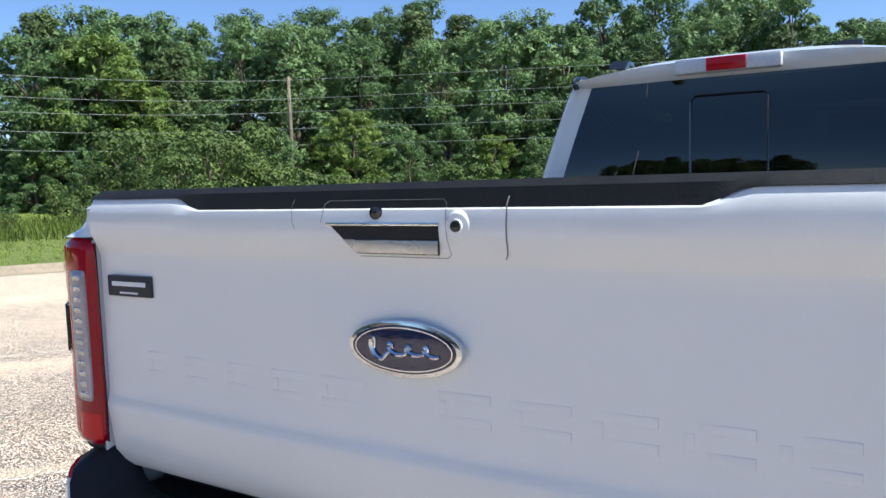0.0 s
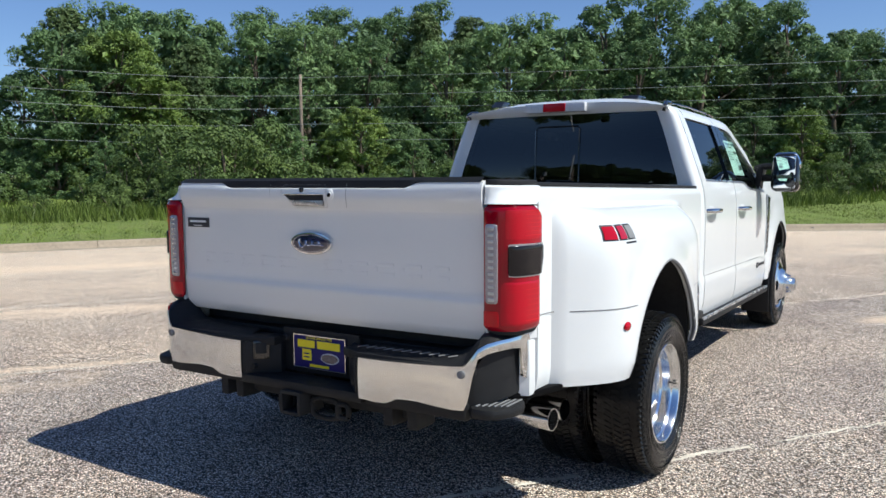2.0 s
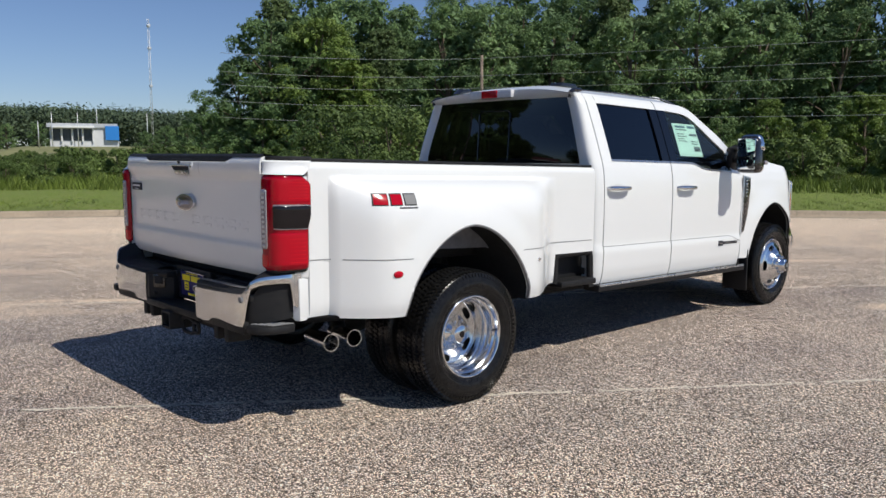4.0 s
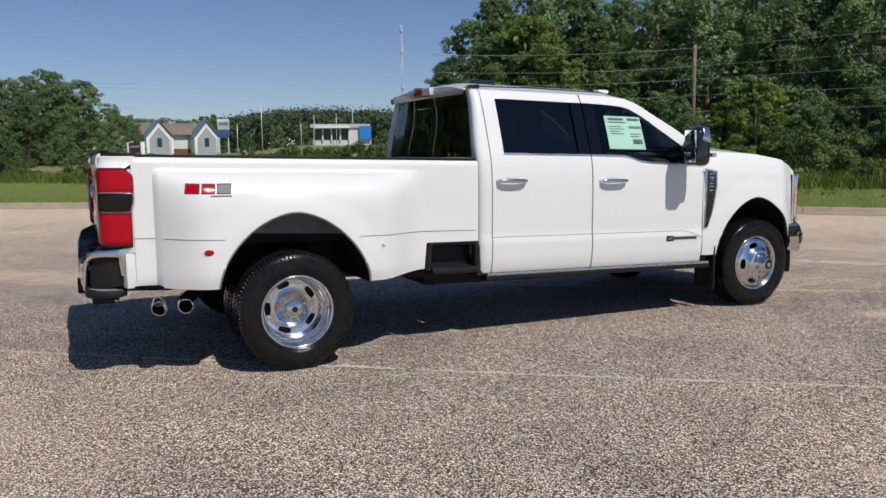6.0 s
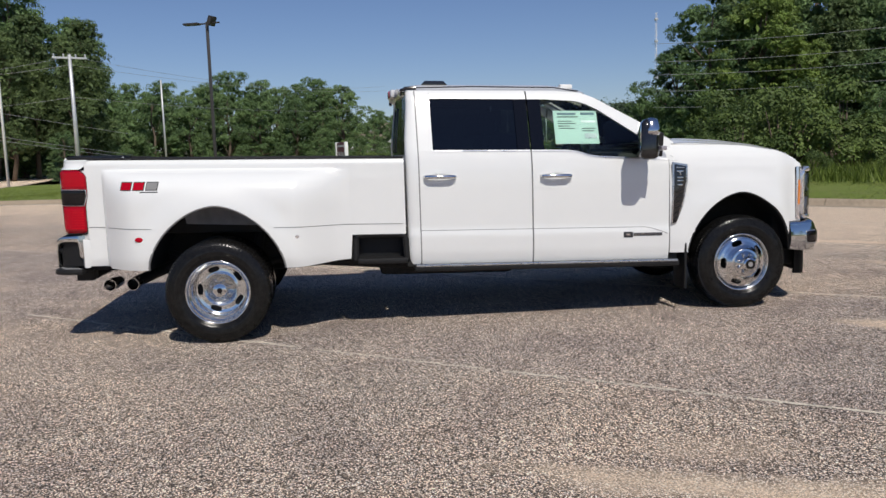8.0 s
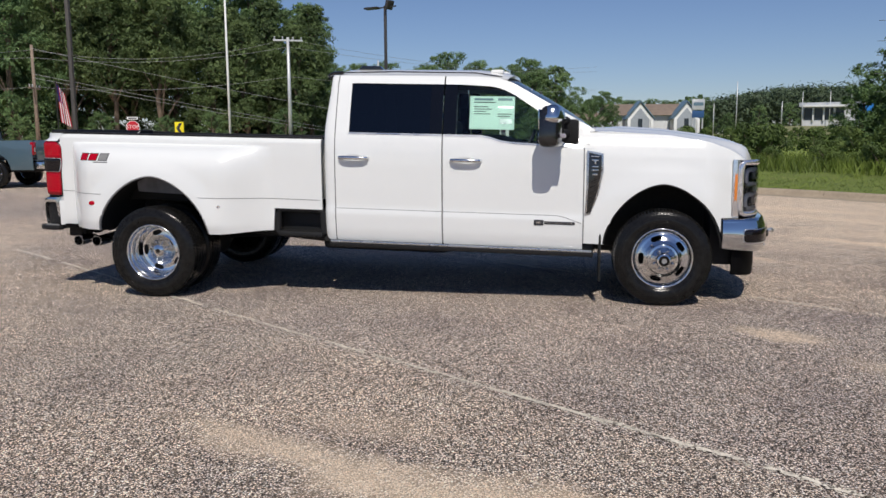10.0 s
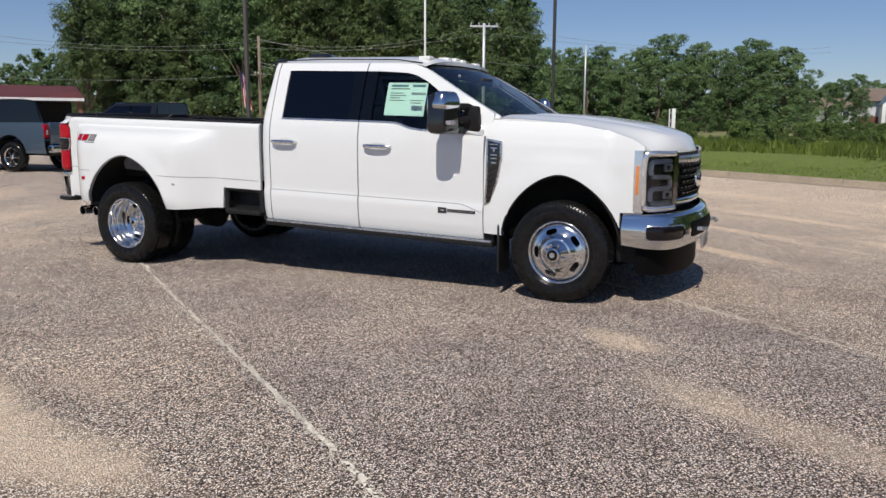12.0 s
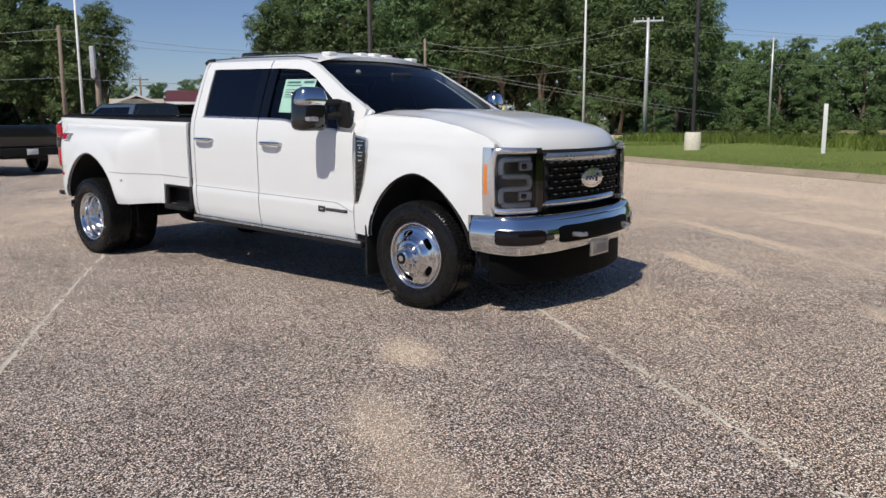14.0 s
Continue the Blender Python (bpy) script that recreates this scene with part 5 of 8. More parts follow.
def tail_lamp(s):
    lamp = tpart("tail_lamp", lamp_piece(s, 0.0, 1.0, 0.842, 1.338, 0.002, 0.005, 0.05, 40, 30, 0.016), M_REDDEEP, None, "tall glossy red tail lamp with a clear strip and a smoked module", 0.9)
    tpart("lamp_seal", lamp_piece(s, -0.03, 1.03, 0.834, 1.343, -0.004, 0.0, 0.04, 30, 24, 0.010), M_GAP, lamp, "thin black seal round the lamp", 0.9)
    tpart("upper_lens", lamp_piece(s, 0.36, 0.955, 1.196, 1.322, 0.006, 0.002, 0.10), M_RED, lamp, "glossy red upper lens", 0.9)
    tpart("lower_lens", lamp_piece(s, 0.30, 0.955, 0.862, 1.050, 0.006, 0.002, 0.08), M_RED, lamp, "glossy red lower lens", 0.9)
    tpart("lower_reflector", lamp_piece(s, 0.07, 0.32, 0.862, 0.930, 0.0065, 0.002, 0.12), M_REDRIB, lamp, "bright red reflector", 0.9)
    tpart("module_bezel", lamp_piece(s, 0.395, 0.985, 1.052, 1.192, 0.009, 0.0, 0.08), M_SATIN, lamp, "thin bright line round the module", 0.9)
    tpart("smoked_module", lamp_piece(s, 0.40, 0.96, 1.058, 1.184, 0.012, 0.004, 0.10), M_SMOKE, lamp, "gloss black sensor module", 0.9)
    for k in range(6):
        tpart("lens_rib", lamp_piece(s, 0.62, 0.92, 1.214 + 0.016 * k, 1.221 + 0.016 * k, 0.0082, 0.0, 0.1, 8, 2, 0.001), M_REDRIB, lamp)
    for k in range(7):
        tpart("lens_rib", lamp_piece(s, 0.62, 0.92, 0.885 + 0.020 * k, 0.893 + 0.020 * k, 0.0082, 0.0, 0.1, 8, 2, 0.001), M_REDRIB, lamp)
    clear = tpart("clear_strip", lamp_piece(s, 0.125, 0.315, 0.945, 1.270, 0.009, 0.003, 0.12, 12, 24), M_CLEARLAMP, lamp, "clear reversing and light-guide strip", 0.9)
    for k in range(12):
        tpart("light_cell", lamp_piece(s, 0.175, 0.275, 0.962 + 0.0248 * k, 0.980 + 0.0248 * k, 0.0125, 0.001, 0.1, 4, 4, 0.003), M_SATIN, clear)
    return lamp


tail_lamp(1)
tail_lamp(-1)
for s in (1, -1):
    # the painted shoulder that rolls back from the lamp's top to the rail
    rows = []
    top_plan = [*round_plan[:-1], (0.998, -0.850), (1.001, -0.826)]
    for k in range(9):
        w = k / 8
        row = []
        for i in range(17):
            u = i / 16
            a = lamp_at(u, 1.336, 0.003)
            f = u * (len(top_plan) - 1)
            j = min(int(f), len(top_plan) - 2)
            b = Vector(top_plan[j]).lerp(Vector(top_plan[j + 1]), f - j)
            c = 1 - (1 - w) ** 2.2
            row.append((s * (a.x + (b.x - a.x) * c), a.y + (b.y - a.y) * c, 1.336 + 0.064 * w))
        rows.append(row)
    # the top edge rolls in under the black cap
    for inward, z in ((0.004, 1.405), (0.014, 1.409), (0.060, 1.409)):
        rows.append([(x - s * inward * 0.8, y + inward, z) for x, y, _ in rows[8]])
    bm = grid(bmesh.new(), rows)
    bmesh.ops.recalc_face_normals(bm, faces=bm.faces)
    tpart("bed_shoulder", bm, M_PAINT, None, "white rounded bed corner over the tail lamp")
for s in (1, -1):
    bm = bmesh.new()
    lathe(bm, [(0.0001, 0.008), (0.020, 0.0065), (0.031, 0.001), (0.033, -0.006)], "x", 24)
    bmesh.ops.transform(bm, matrix=Matrix.Translation((s * (bed_profile(-0.425, 0.81) + 0.001), -0.425, 0.81)) @ Matrix.Diagonal((s, 1, 0.6, 1)), verts=bm.verts)
    tpart("side_marker", bm, M_RED, None, "small oval red side marker lamp")
    bm = bmesh.new()
    lathe(bm, [(0.0001, 0.005), (0.014, 0.005), (0.016, 0.0), (0.017, -0.006)], "x", 18)
    bmesh.ops.transform(bm, matrix=Matrix.Translation((s * (bed_profile(0.74, 0.815)), 0.74, 0.815)) @ Matrix.Diagonal((s, 1, 0.8, 1)), verts=bm.verts)
    tpart("fender_marker", bm, M_FRAME, None, "small clear fender marker")

# off-road badge on the bed side, as plain red and dark slabs
for s in (1, -1):
    y0, z0 = -0.548, 1.182
    badge = None
    slabs = [(0.0, 0.078, 0.0, 0.058, 0), (0.096, 0.172, 0.0, 0.058, 0), (0.190, 0.270, 0.0, 0.058, 1), (0.15, 0.28, -0.020, -0.012, 2)]
    for a, b, c, d, dark in slabs:
        layers = [(0.0, M_INK, 0.0012)] if dark == 2 else [(0.004, M_INK, 0.0014), (-0.002, M_SEAM if dark else M_REDLIT, 0.0050)]
        for grow, m, lift in layers:
            bm = bmesh.new()
            lean = 0.16
            rows = []
            for p in [a - grow + (b - a + 2 * grow) * w / 4 for w in range(5)]:
                rows.append([(s * (bed_profile(y0 + p + lean * q, z0 + q) + lift), y0 + p + lean * q, z0 + q) for q in [c - grow + (d - c + 2 * grow) * w / 4 for w in range(5)]])
            grid(bm, rows)
            made = tpart("badge" if badge is None else "badge_slab", bm, m, badge or None, "red and dark plain-slab side badge" if badge is None else "")
            badge = badge or made


# ---- rear bumper ----
def ribbon(path, zb, zt, thick, bow=0.0, rows=8):
    """A bent band: path of (x, y) with lower and upper heights for each point."""
    bm = bmesh.new()
    out = []
    for i, (x, y) in enumerate(path):
        a, b = Vector(path[max(i - 1, 0)]), Vector(path[min(i + 1, len(path) - 1)])
        d = (b - a).normalized()
        n = Vector((d.y, -d.x))
        out.append([(x + n.x * bow * math.sin(math.pi * k / rows), y + n.y * bow * math.sin(math.pi * k / rows), zb[i] + (zt[i] - zb[i]) * k / rows) for k in range(rows + 1)])
    grid(bm, out)
    return thicken(bm, thick)


def smooth_path(keys, n):
    """Rows of keyed numbers, smoothly interpolated."""
    P = [Vector(k) for k in keys]
    out = []
    P2 = [2 * P[0] - P[1], *P, 2 * P[-1] - P[-2]]
    for a, b, c, d in zip(P2, P2[1:], P2[2:], P2[3:]):
        for i in range(n):
            t = i / n
            out.append(0.5 * (2 * b + (c - a) * t + (2 * a - 5 * b + 4 * c - d) * t * t + (3 * b - a - 3 * c + d) * t**3))
    return [*out, P[-1]]


def lin_path(keys, n):
    """Rows of keyed numbers, straight between the keys."""
    return [tuple(a + (b - a) * i / n for a, b in zip(p, q)) for p, q in zip(keys, keys[1:]) for i in range(n)] + [tuple(keys[-1])]


bumper = tpart("rear_bumper", boxed((0, -0.93, 0.66), (1.66, 0.10, 0.16), 0.02), M_BLACK, None, "black and chrome rear step bumper")
for s in (1, -1):
    keys = [(0.338, -1.160, 0.532, 0.702), (0.42, -1.161, 0.528, 0.703), (0.48, -1.161, 0.532, 0.704), (0.53, -1.160, 0.556, 0.706), (0.62, -1.159, 0.560, 0.709), (0.70, -1.157, 0.553, 0.713), (0.78, -1.153, 0.548, 0.717), (0.832, -1.146, 0.550, 0.722), (0.848, -1.142, 0.585, 0.735), (0.866, -1.134, 0.680, 0.760), (0.884, -1.122, 0.750, 0.790), (0.91, -1.095, 0.768, 0.808), (0.935, -1.06, 0.776, 0.816), (0.96, -1.0, 0.780, 0.820), (0.975, -0.945, 0.776, 0.824), (0.979, -0.932, 0.66, 0.826), (0.984, -0.885, 0.64, 0.826)]
    pts = lin_path(keys, 3)
    bm = ribbon([p[:2] for p in pts], [p[2] for p in pts], [p[3] for p in pts], 0.02, 0.004)
    if s < 0:
        mirrored(bm)
    chrome = tpart("chrome_face", bm, M_CHROME, bumper, "mirror-bright chrome bumper face")
    # dark corner insert and foot step
    keys = [(0.835, -1.128, 0.555, 0.61), (0.87, -1.112, 0.56, 0.71), (0.905, -1.072, 0.57, 0.765), (0.94, -1.01, 0.58, 0.785), (0.960, -0.95, 0.59, 0.78), (0.965, -0.90, 0.60, 0.75)]
    pts = [tuple(v) for v in smooth_path(keys, 5)]
    bm = ribbon([(p[0] - 0.008, p[1] + 0.010) for p in pts], [p[2] for p in pts], [p[3] for p in pts], 0.015)
    if s < 0:
        mirrored(bm)
    tpart("corner_insert", bm, M_BLACK, bumper, "black corner step insert")
    bm = bmesh.new()
    prism(bm, [(s * 0.845, -1.125), (s * 0.87, -1.146), (s * 0.92, -1.146), (s * 0.965, -1.118), (s * 0.995, -1.06), (s * 1.004, -0.98), (s * 0.985, -0.93), (s * 0.94, -0.90), (s * 0.85, -1.0)], "z", 0.522, 0.566, 0.016)
    step = tpart("corner_step", bm, M_BLACK, bumper, "ribbed black corner step")
    for k in range(6):
        tpart("tread_rib", boxed((s * (0.872 + 0.020 * k), -1.055 + 0.012 * k, 0.567), (0.007, 0.13, 0.006), 0.002), M_SEAM, step)
    # top step pad
    bm = bmesh.new()
    prism(bm, [(s * 0.20, -1.085), (s * 0.33, -1.150), (s * 0.82, -1.138), (s * 0.865, -1.115), (s * 0.875, -1.03), (s * 0.20, -1.0)], "z", 0.68, 0.722, 0.014)
    pad = tpart("step_pad", bm, M_BLACK, bumper, "grained black step pad")
    for k in range(11 if s > 0 else 0):
        tpart("pad_rib", boxed((s * (0.32 + 0.044 * k), -1.098, 0.739 + 0.0006 * k), (0.006, 0.050, 0.004), 0.0015, Matrix.Rotation(radians(-s * 24), 3, "Z")), M_SEAM, pad)
    outer = [(0.338, -1.160, 0.702), (0.53, -1.160, 0.706), (0.70, -1.157, 0.713), (0.78, -1.153, 0.717), (0.832, -1.146, 0.722), (0.848, -1.142, 0.735), (0.866, -1.134, 0.760), (0.884, -1.122, 0.790), (0.91, -1.095, 0.808), (0.935, -1.06, 0.816), (0.96, -1.0, 0.820), (0.975, -0.945, 0.824), (0.984, -0.885, 0.828)]
    inner = [(0.338, -0.99, 0.735), (0.53, -0.99, 0.738), (0.68, -0.99, 0.742), (0.74, -0.99, 0.750), (0.79, -0.985, 0.775), (0.81, -0.980, 0.800), (0.83, -0.975, 0.828), (0.85, -0.970, 0.846), (0.87, -0.960, 0.852), (0.885, -0.945, 0.854), (0.90, -0.925, 0.854), (0.91, -0.90, 0.854), (0.92, -0.87, 0.854)]
    oo, ii = lin_path(outer, 3), lin_path(inner, 3)
    bm = bmesh.new()
    rows = []
    for a, b in zip(oo, ii):
        a, b = Vector(a) + Vector((-0.006, 0.006, 0.0)), Vector(b)
        row = [a.lerp(b, k / 8) + Vector((0, 0, 0.012 * math.sin(math.pi * k / 8))) for k in range(9)]
        rows.append([(s * (a.x - 0.012), a.y + 0.012, a.z - 0.05)] + [(s * p.x, p.y, p.z) for p in row] + [(s * b.x, b.y + 0.01, b.z - 0.12)])
    grid(bm, rows)
    bmesh.ops.recalc_face_normals(bm, faces=bm.faces)
    tpart("corner_shroud", bm, M_BLACK, bumper, "grained black top shroud that rises to the tail lamp")
    bm = bmesh.new()
    lathe(bm, [(0.0001, -0.002), (0.010, -0.002), (0.0115, 0.001), (0.014, 0.001), (0.0155, -0.001), (0.017, 0.006)], "y", 24)
    bmesh.ops.transform(bm, matrix=Matrix.Translation((s * 0.826, -1.154, 0.690)) @ Matrix.Rotation(radians(s * 10), 4, "Z"), verts=bm.verts)
    tpart("parking_sensor", bm, M_SEAM, bumper, "round grey parking sensor")
    # cheek that slants in towards the plate, and the lower valance
    bm = bmesh.new()
    prism(bm, [(s * 0.345, -1.150), (s * 0.315, -1.152), (s * 0.20, -1.045), (s * 0.20, -0.98), (s * 0.345, -0.98)], "z", 0.53, 0.70, 0.008)
    tpart("cheek", bm, M_BLACK, bumper)
    tpart("lower_edge", boxed((s * 0.60, -1.085, 0.540), (0.48, 0.12, 0.07), 0.014), M_BLACK, bumper)
# centre trough with the plate
tpart("centre_recess", boxed((0.01, -1.005, 0.66), (0.44, 0.02, 0.20), 0.004), M_BLACK, bumper)
tpart("centre_lower", boxed((0, -1.085, 0.530), (0.70, 0.15, 0.045), 0.016), M_BLACK, bumper)
tpart("centre_top", boxed((0, -0.925, 0.728), (1.66, 0.11, 0.03), 0.008), M_BLACK, bumper)
tpart("backing_plate", boxed((0, -0.895, 0.775), (1.66, 0.02, 0.13), 0.004), M_DARK, bumper)
bm = bmesh.new()
box(bm, (-0.262, -1.108, 0.660), (0.075, 0.014, 0.085), 0.008, Matrix.Rotation(radians(43), 3, "Z"))
socket = tpart("socket", bm, M_GLOSSBLACK, bumper, "trailer wiring socket")
bm = bmesh.new()
box(bm, (-0.258, -1.114, 0.668), (0.050, 0.014, 0.050), 0.006, Matrix.Rotation(radians(43), 3, "Z"))
tpart("socket_lid", bm, M_DARK, socket)
for x in (-0.29, 0.29):
    bm = bmesh.new()
    lathe(bm, [(0.0001, -1.136), (0.012, -1.135), (0.016, -1.12)], "y", 16, (x, 0, 0.585))
    tpart("parking_sensor", bm, M_BLACK, bumper)
for x in (-0.19, 0.21):
    bm = bmesh.new()
    lathe(bm, [(0.0001, -1.03), (0.012, -1.03), (0.018, -1.024), (0.020, -1.01)], "y", 16, (x, 0, 0.71))
    tpart("plate_lamp", bm, M_BLACK, bumper)

px, pz, py = 0.012, 0.660, -1.022
plate = tpart("registration_plate", boxed((px, py, pz), (0.302, 0.006, 0.152), 0.002), M_PLATE, bumper, "blue and yellow dealer display plate")
bm = bmesh.new()
for a, b, c, d in ((-0.151, 0.151, 0.072, 0.076), (-0.151, 0.151, -0.076, -0.072), (-0.151, -0.147, -0.072, 0.072), (0.147, 0.151, -0.072, 0.072)):
    box(bm, (px + (a + b) / 2, py - 0.004, pz + (c + d) / 2), (b - a, 0.003, d - c))
tpart("plate_rim", bm, M_CHROME, plate, "thin chrome rim")
for x, z, w, h in ((-0.075, 0.036, 0.10, 0.034), (0.055, 0.036, 0.13, 0.034), (-0.072, -0.014, 0.052, 0.05), (0.0, -0.061, 0.11, 0.012)):
    tpart("print_bar", boxed((px + x, py - 0.0045, pz + z), (w, 0.003, h)), M_YELLOW, plate)
for z in (-0.008, -0.024):
    tpart("print_line", boxed((px - 0.072, py - 0.0065, pz + z), (0.032, 0.002, 0.006)), M_PLATE, plate)
words("heading", "LICENSE APPLIED FOR", 0.0155, M_YELLOW, plate, RAKE @ pose(px, py - 0.0042, pz + 0.0635, 90, 0, 0), 0.0006, "small yellow capitals")
bm = bmesh.new()
prism(bm, oval(px + 0.062, pz - 0.020, 0.052, 0.024, 28), "y", py - 0.006, py - 0.003)
dealer = tpart("plate_oval", bm, M_WHITE, plate, "small white and blue oval")
bm = bmesh.new()
prism(bm, oval(px + 0.062, pz - 0.020, 0.047, 0.020, 28), "y", py - 0.0075, py - 0.0062)
tpart("oval_field", bm, M_BLUE, dealer)

# hitch and tow parts
hitch = tpart("hitch_receiver", boxed((0.02, -0.98, 0.48), (1.1, 0.10, 0.09), 0.01), M_DARK, None, "black steel trailer hitch with chain loops")
for x, y, w in ((-0.030, -1.10, 0.10), ):
    bm = bmesh.new()
    for a in (0, 1, 2, 3):
        c, sz = (((x, y, 0.505), (w, 0.16, 0.016)), ((x, y, 0.415), (w, 0.16, 0.016)), ((x - w / 2, y, 0.46), (0.016, 0.16, 0.10)), ((x + w / 2, y, 0.46), (0.016, 0.16, 0.10)))[a]
        box(bm, c, sz, 0.004)
    tpart("receiver_tube", bm, M_DARK, hitch)
for x, a, b in ((-0.115, 0.040, 0.046), (0.105, 0.075, 0.044), (0.205, 0.030, 0.030)):
    bm = bmesh.new()
    tube(bm, [(x + a * abs(math.cos(w)) ** 0.6 * (1 if math.cos(w) > 0 else -1), -1.10, 0.440 + b * abs(math.sin(w)) ** 0.6 * (1 if math.sin(w) > 0 else -1)) for w in (2 * math.pi * k / 32 for k in range(33))], 0.012, 8)
    tpart("chain_loop", bm, M_DARK, hitch)
for x in (-0.52, -0.42, 0.44, 0.56):
    tpart("bracket", boxed((x, -1.03, 0.475), (0.05, 0.14, 0.12), 0.01), M_DARK, hitch)

# exhaust tips
for k, (x, y) in enumerate(((0.900, -0.715), (0.880, -0.548))):
    bm = bmesh.new()
    lathe(bm, [(0.036, -0.12), (0.040, -0.07), (0.046, 0.0), (0.048, 0.10), (0.048, 0.112), (0.043, 0.112), (0.040, 0.0), (0.03, -0.1)], "x", 36)
    bmesh.ops.transform(bm, matrix=Matrix.Translation((x, y, 0.440)) @ Matrix.Rotation(radians(-4), 4, "Z"), verts=bm.verts)
    tpart("exhaust_tip", bm, M_CHROME, None, "polished round exhaust tip")
bm = bmesh.new()
tube(bm, [(0.84, -0.55, 0.445), (0.6, -0.40, 0.50), (0.5, -0.1, 0.60), (0.45, 0.6, 0.55), (0.4, 2.4, 0.42)], 0.045, 12)
tpart("exhaust_pipe", bm, M_DARK)

# ---- cab ----
def door_bottom(y):
    return 0.545


# the cab's rear corners are built with its back


M_CUP = Mat("shaded_white_cup", (0.60, 0.60, 0.59), 0.45).m


def belt(y):
    return float(np.interp(y, (1.70, 2.90, 3.0, 3.06, 3.14, 3.24, 3.85), (1.463, 1.461, 1.457, 1.444, 1.418, 1.408, 1.383)))


def win_top(y):
    return float(np.interp(y, (1.72, 1.80, 1.9, 2.8, 3.05, 3.14, 3.25, 3.85), (1.872, 1.884, 1.888, 1.884, 1.872, 1.850, 1.797, 1.405)))


def frame_top(y):
    return float(np.interp(y, (1.6, 1.75, 2.9, 3.10, 3.22, 3.92), (1.945, 1.955, 1.955, 1.945, 1.905, 1.52)))


rear_door = both_sides("rear_door", lambda: panel(stations(1.722, 2.640, 30), door_bottom, belt, door_profile, 34), M_PAINT, None, "white rear door with a chrome pull handle")
front_door = both_sides("front_door", lambda: panel(stations(2.652, 3.812, 40), door_bottom, belt, door_profile, 34), M_PAINT, None, "white front door with a chrome pull handle")
for k, s in enumerate((1, -1)):
    def put_frame(ys, zb, zt, parent, name="window_frame"):
        bm = panel(ys, zb, zt, door_profile, 8, 0.05)
        tpart(name, bm if s > 0 else mirrored(bm), M_PAINT, parent)

    put_frame(stations(1.722, 1.838, 4), belt, frame_top, rear_door[k])
    put_frame(stations(1.838, 2.640, 14), win_top, frame_top, rear_door[k])
    put_frame(stations(2.652, 3.24, 14), win_top, frame_top, front_door[k])
    put_frame(stations(3.24, 3.86, 18), lambda y: win_top(y), frame_top, truck, "a_pillar")
    bm = panel(stations(3.79, 3.90, 6), lambda y: 1.372, frame_top, lambda y, z: fender_profile(y, z) + 0.0015, 8, 0.03)
    tpart("cowl_corner", bm if s > 0 else mirrored(bm), M_PAINT)
    # gloss black pillar between the doors and the sail at the mirror
    bm = panel(stations(2.535, 2.640, 3), belt, win_top, lambda y, z: door_profile(y, z) + 0.002, 8, 0.03)
    tpart("pillar_trim", bm if s > 0 else mirrored(bm), M_PILLAR, rear_door[k], "gloss black pillar trim")
    bm = panel(stations(2.652, 2.760, 3), belt, win_top, lambda y, z: door_profile(y, z) + 0.002, 8, 0.03)
    tpart("pillar_trim", bm if s > 0 else mirrored(bm), M_PILLAR, front_door[k], "gloss black pillar trim")
    bm = panel(stations(3.635, 3.80, 6), belt, lambda y: max(belt(y) + 0.012, win_top(y)), lambda y, z: door_profile(y, z) + 0.004, 6, 0.03)
    tpart("mirror_sail", bm if s > 0 else mirrored(bm), M_SATIN, front_door[k], "grey sail panel behind the mirror")
    bm = panel(stations(1.838, 2.535, 10), belt, win_top, lambda y, z: door_profile(y, z) - 0.012, 8, 0.004)
    g = tpart("window_glass", bm if s > 0 else mirrored(bm), M_TINT, rear_door[k], "dark privacy glass")
    bm = panel(stations(2.76, 3.635, 14), belt, win_top, lambda y, z: door_profile(y, z) - 0.012, 8, 0.004)
    g = tpart("window_glass", bm if s > 0 else mirrored(bm), M_GLASS, front_door[k], "lightly tinted glass")
    # bright belt line
    for a, b, d in ((1.838, 2.64, rear_door[k]), (2.652, 3.80, front_door[k])):
        bm = panel(stations(a, b, 24), lambda y: belt(y) - 0.007, lambda y: belt(y) + 0.006, lambda y, z: door_profile(y, z) + 0.004, 2, 0.01)
        tpart("belt_trim", bm if s > 0 else mirrored(bm), M_SATIN, d, "thin bright window trim")
    # handles
    for y, d in ((1.885, rear_door[k]), (2.845, front_door[k])):
        z = 1.255
        x = door_profile(y, z)
        bm = bmesh.new()
        tube(bm, [(s * (x - 0.004), y - 0.125, z), (s * (x + 0.028), y - 0.115, z), (s * (x + 0.040), y - 0.08, z), (s * (x + 0.043), y, z), (s * (x + 0.040), y + 0.08, z), (s * (x + 0.028), y + 0.115, z), (s * (x - 0.004), y + 0.125, z)], [0.013, 0.016, 0.0175, 0.0175, 0.0175, 0.016, 0.013], 12)
        tpart("handle", bm, M_CHROME, d, "chrome pull handle")
        # flat oval in greyer white; the cup's shade is in its colour
        bm = bmesh.new()
        prism(bm, oval(y, z + 0.008, 0.080, 0.022, 24), "x", s * (x - 0.02) if s > 0 else s * (x + 0.0015), s * (x + 0.0015) if s > 0 else s * (x - 0.02))
        tpart("handle_cup", bm, M_CUP, d, "handle cup with its shade painted grey")
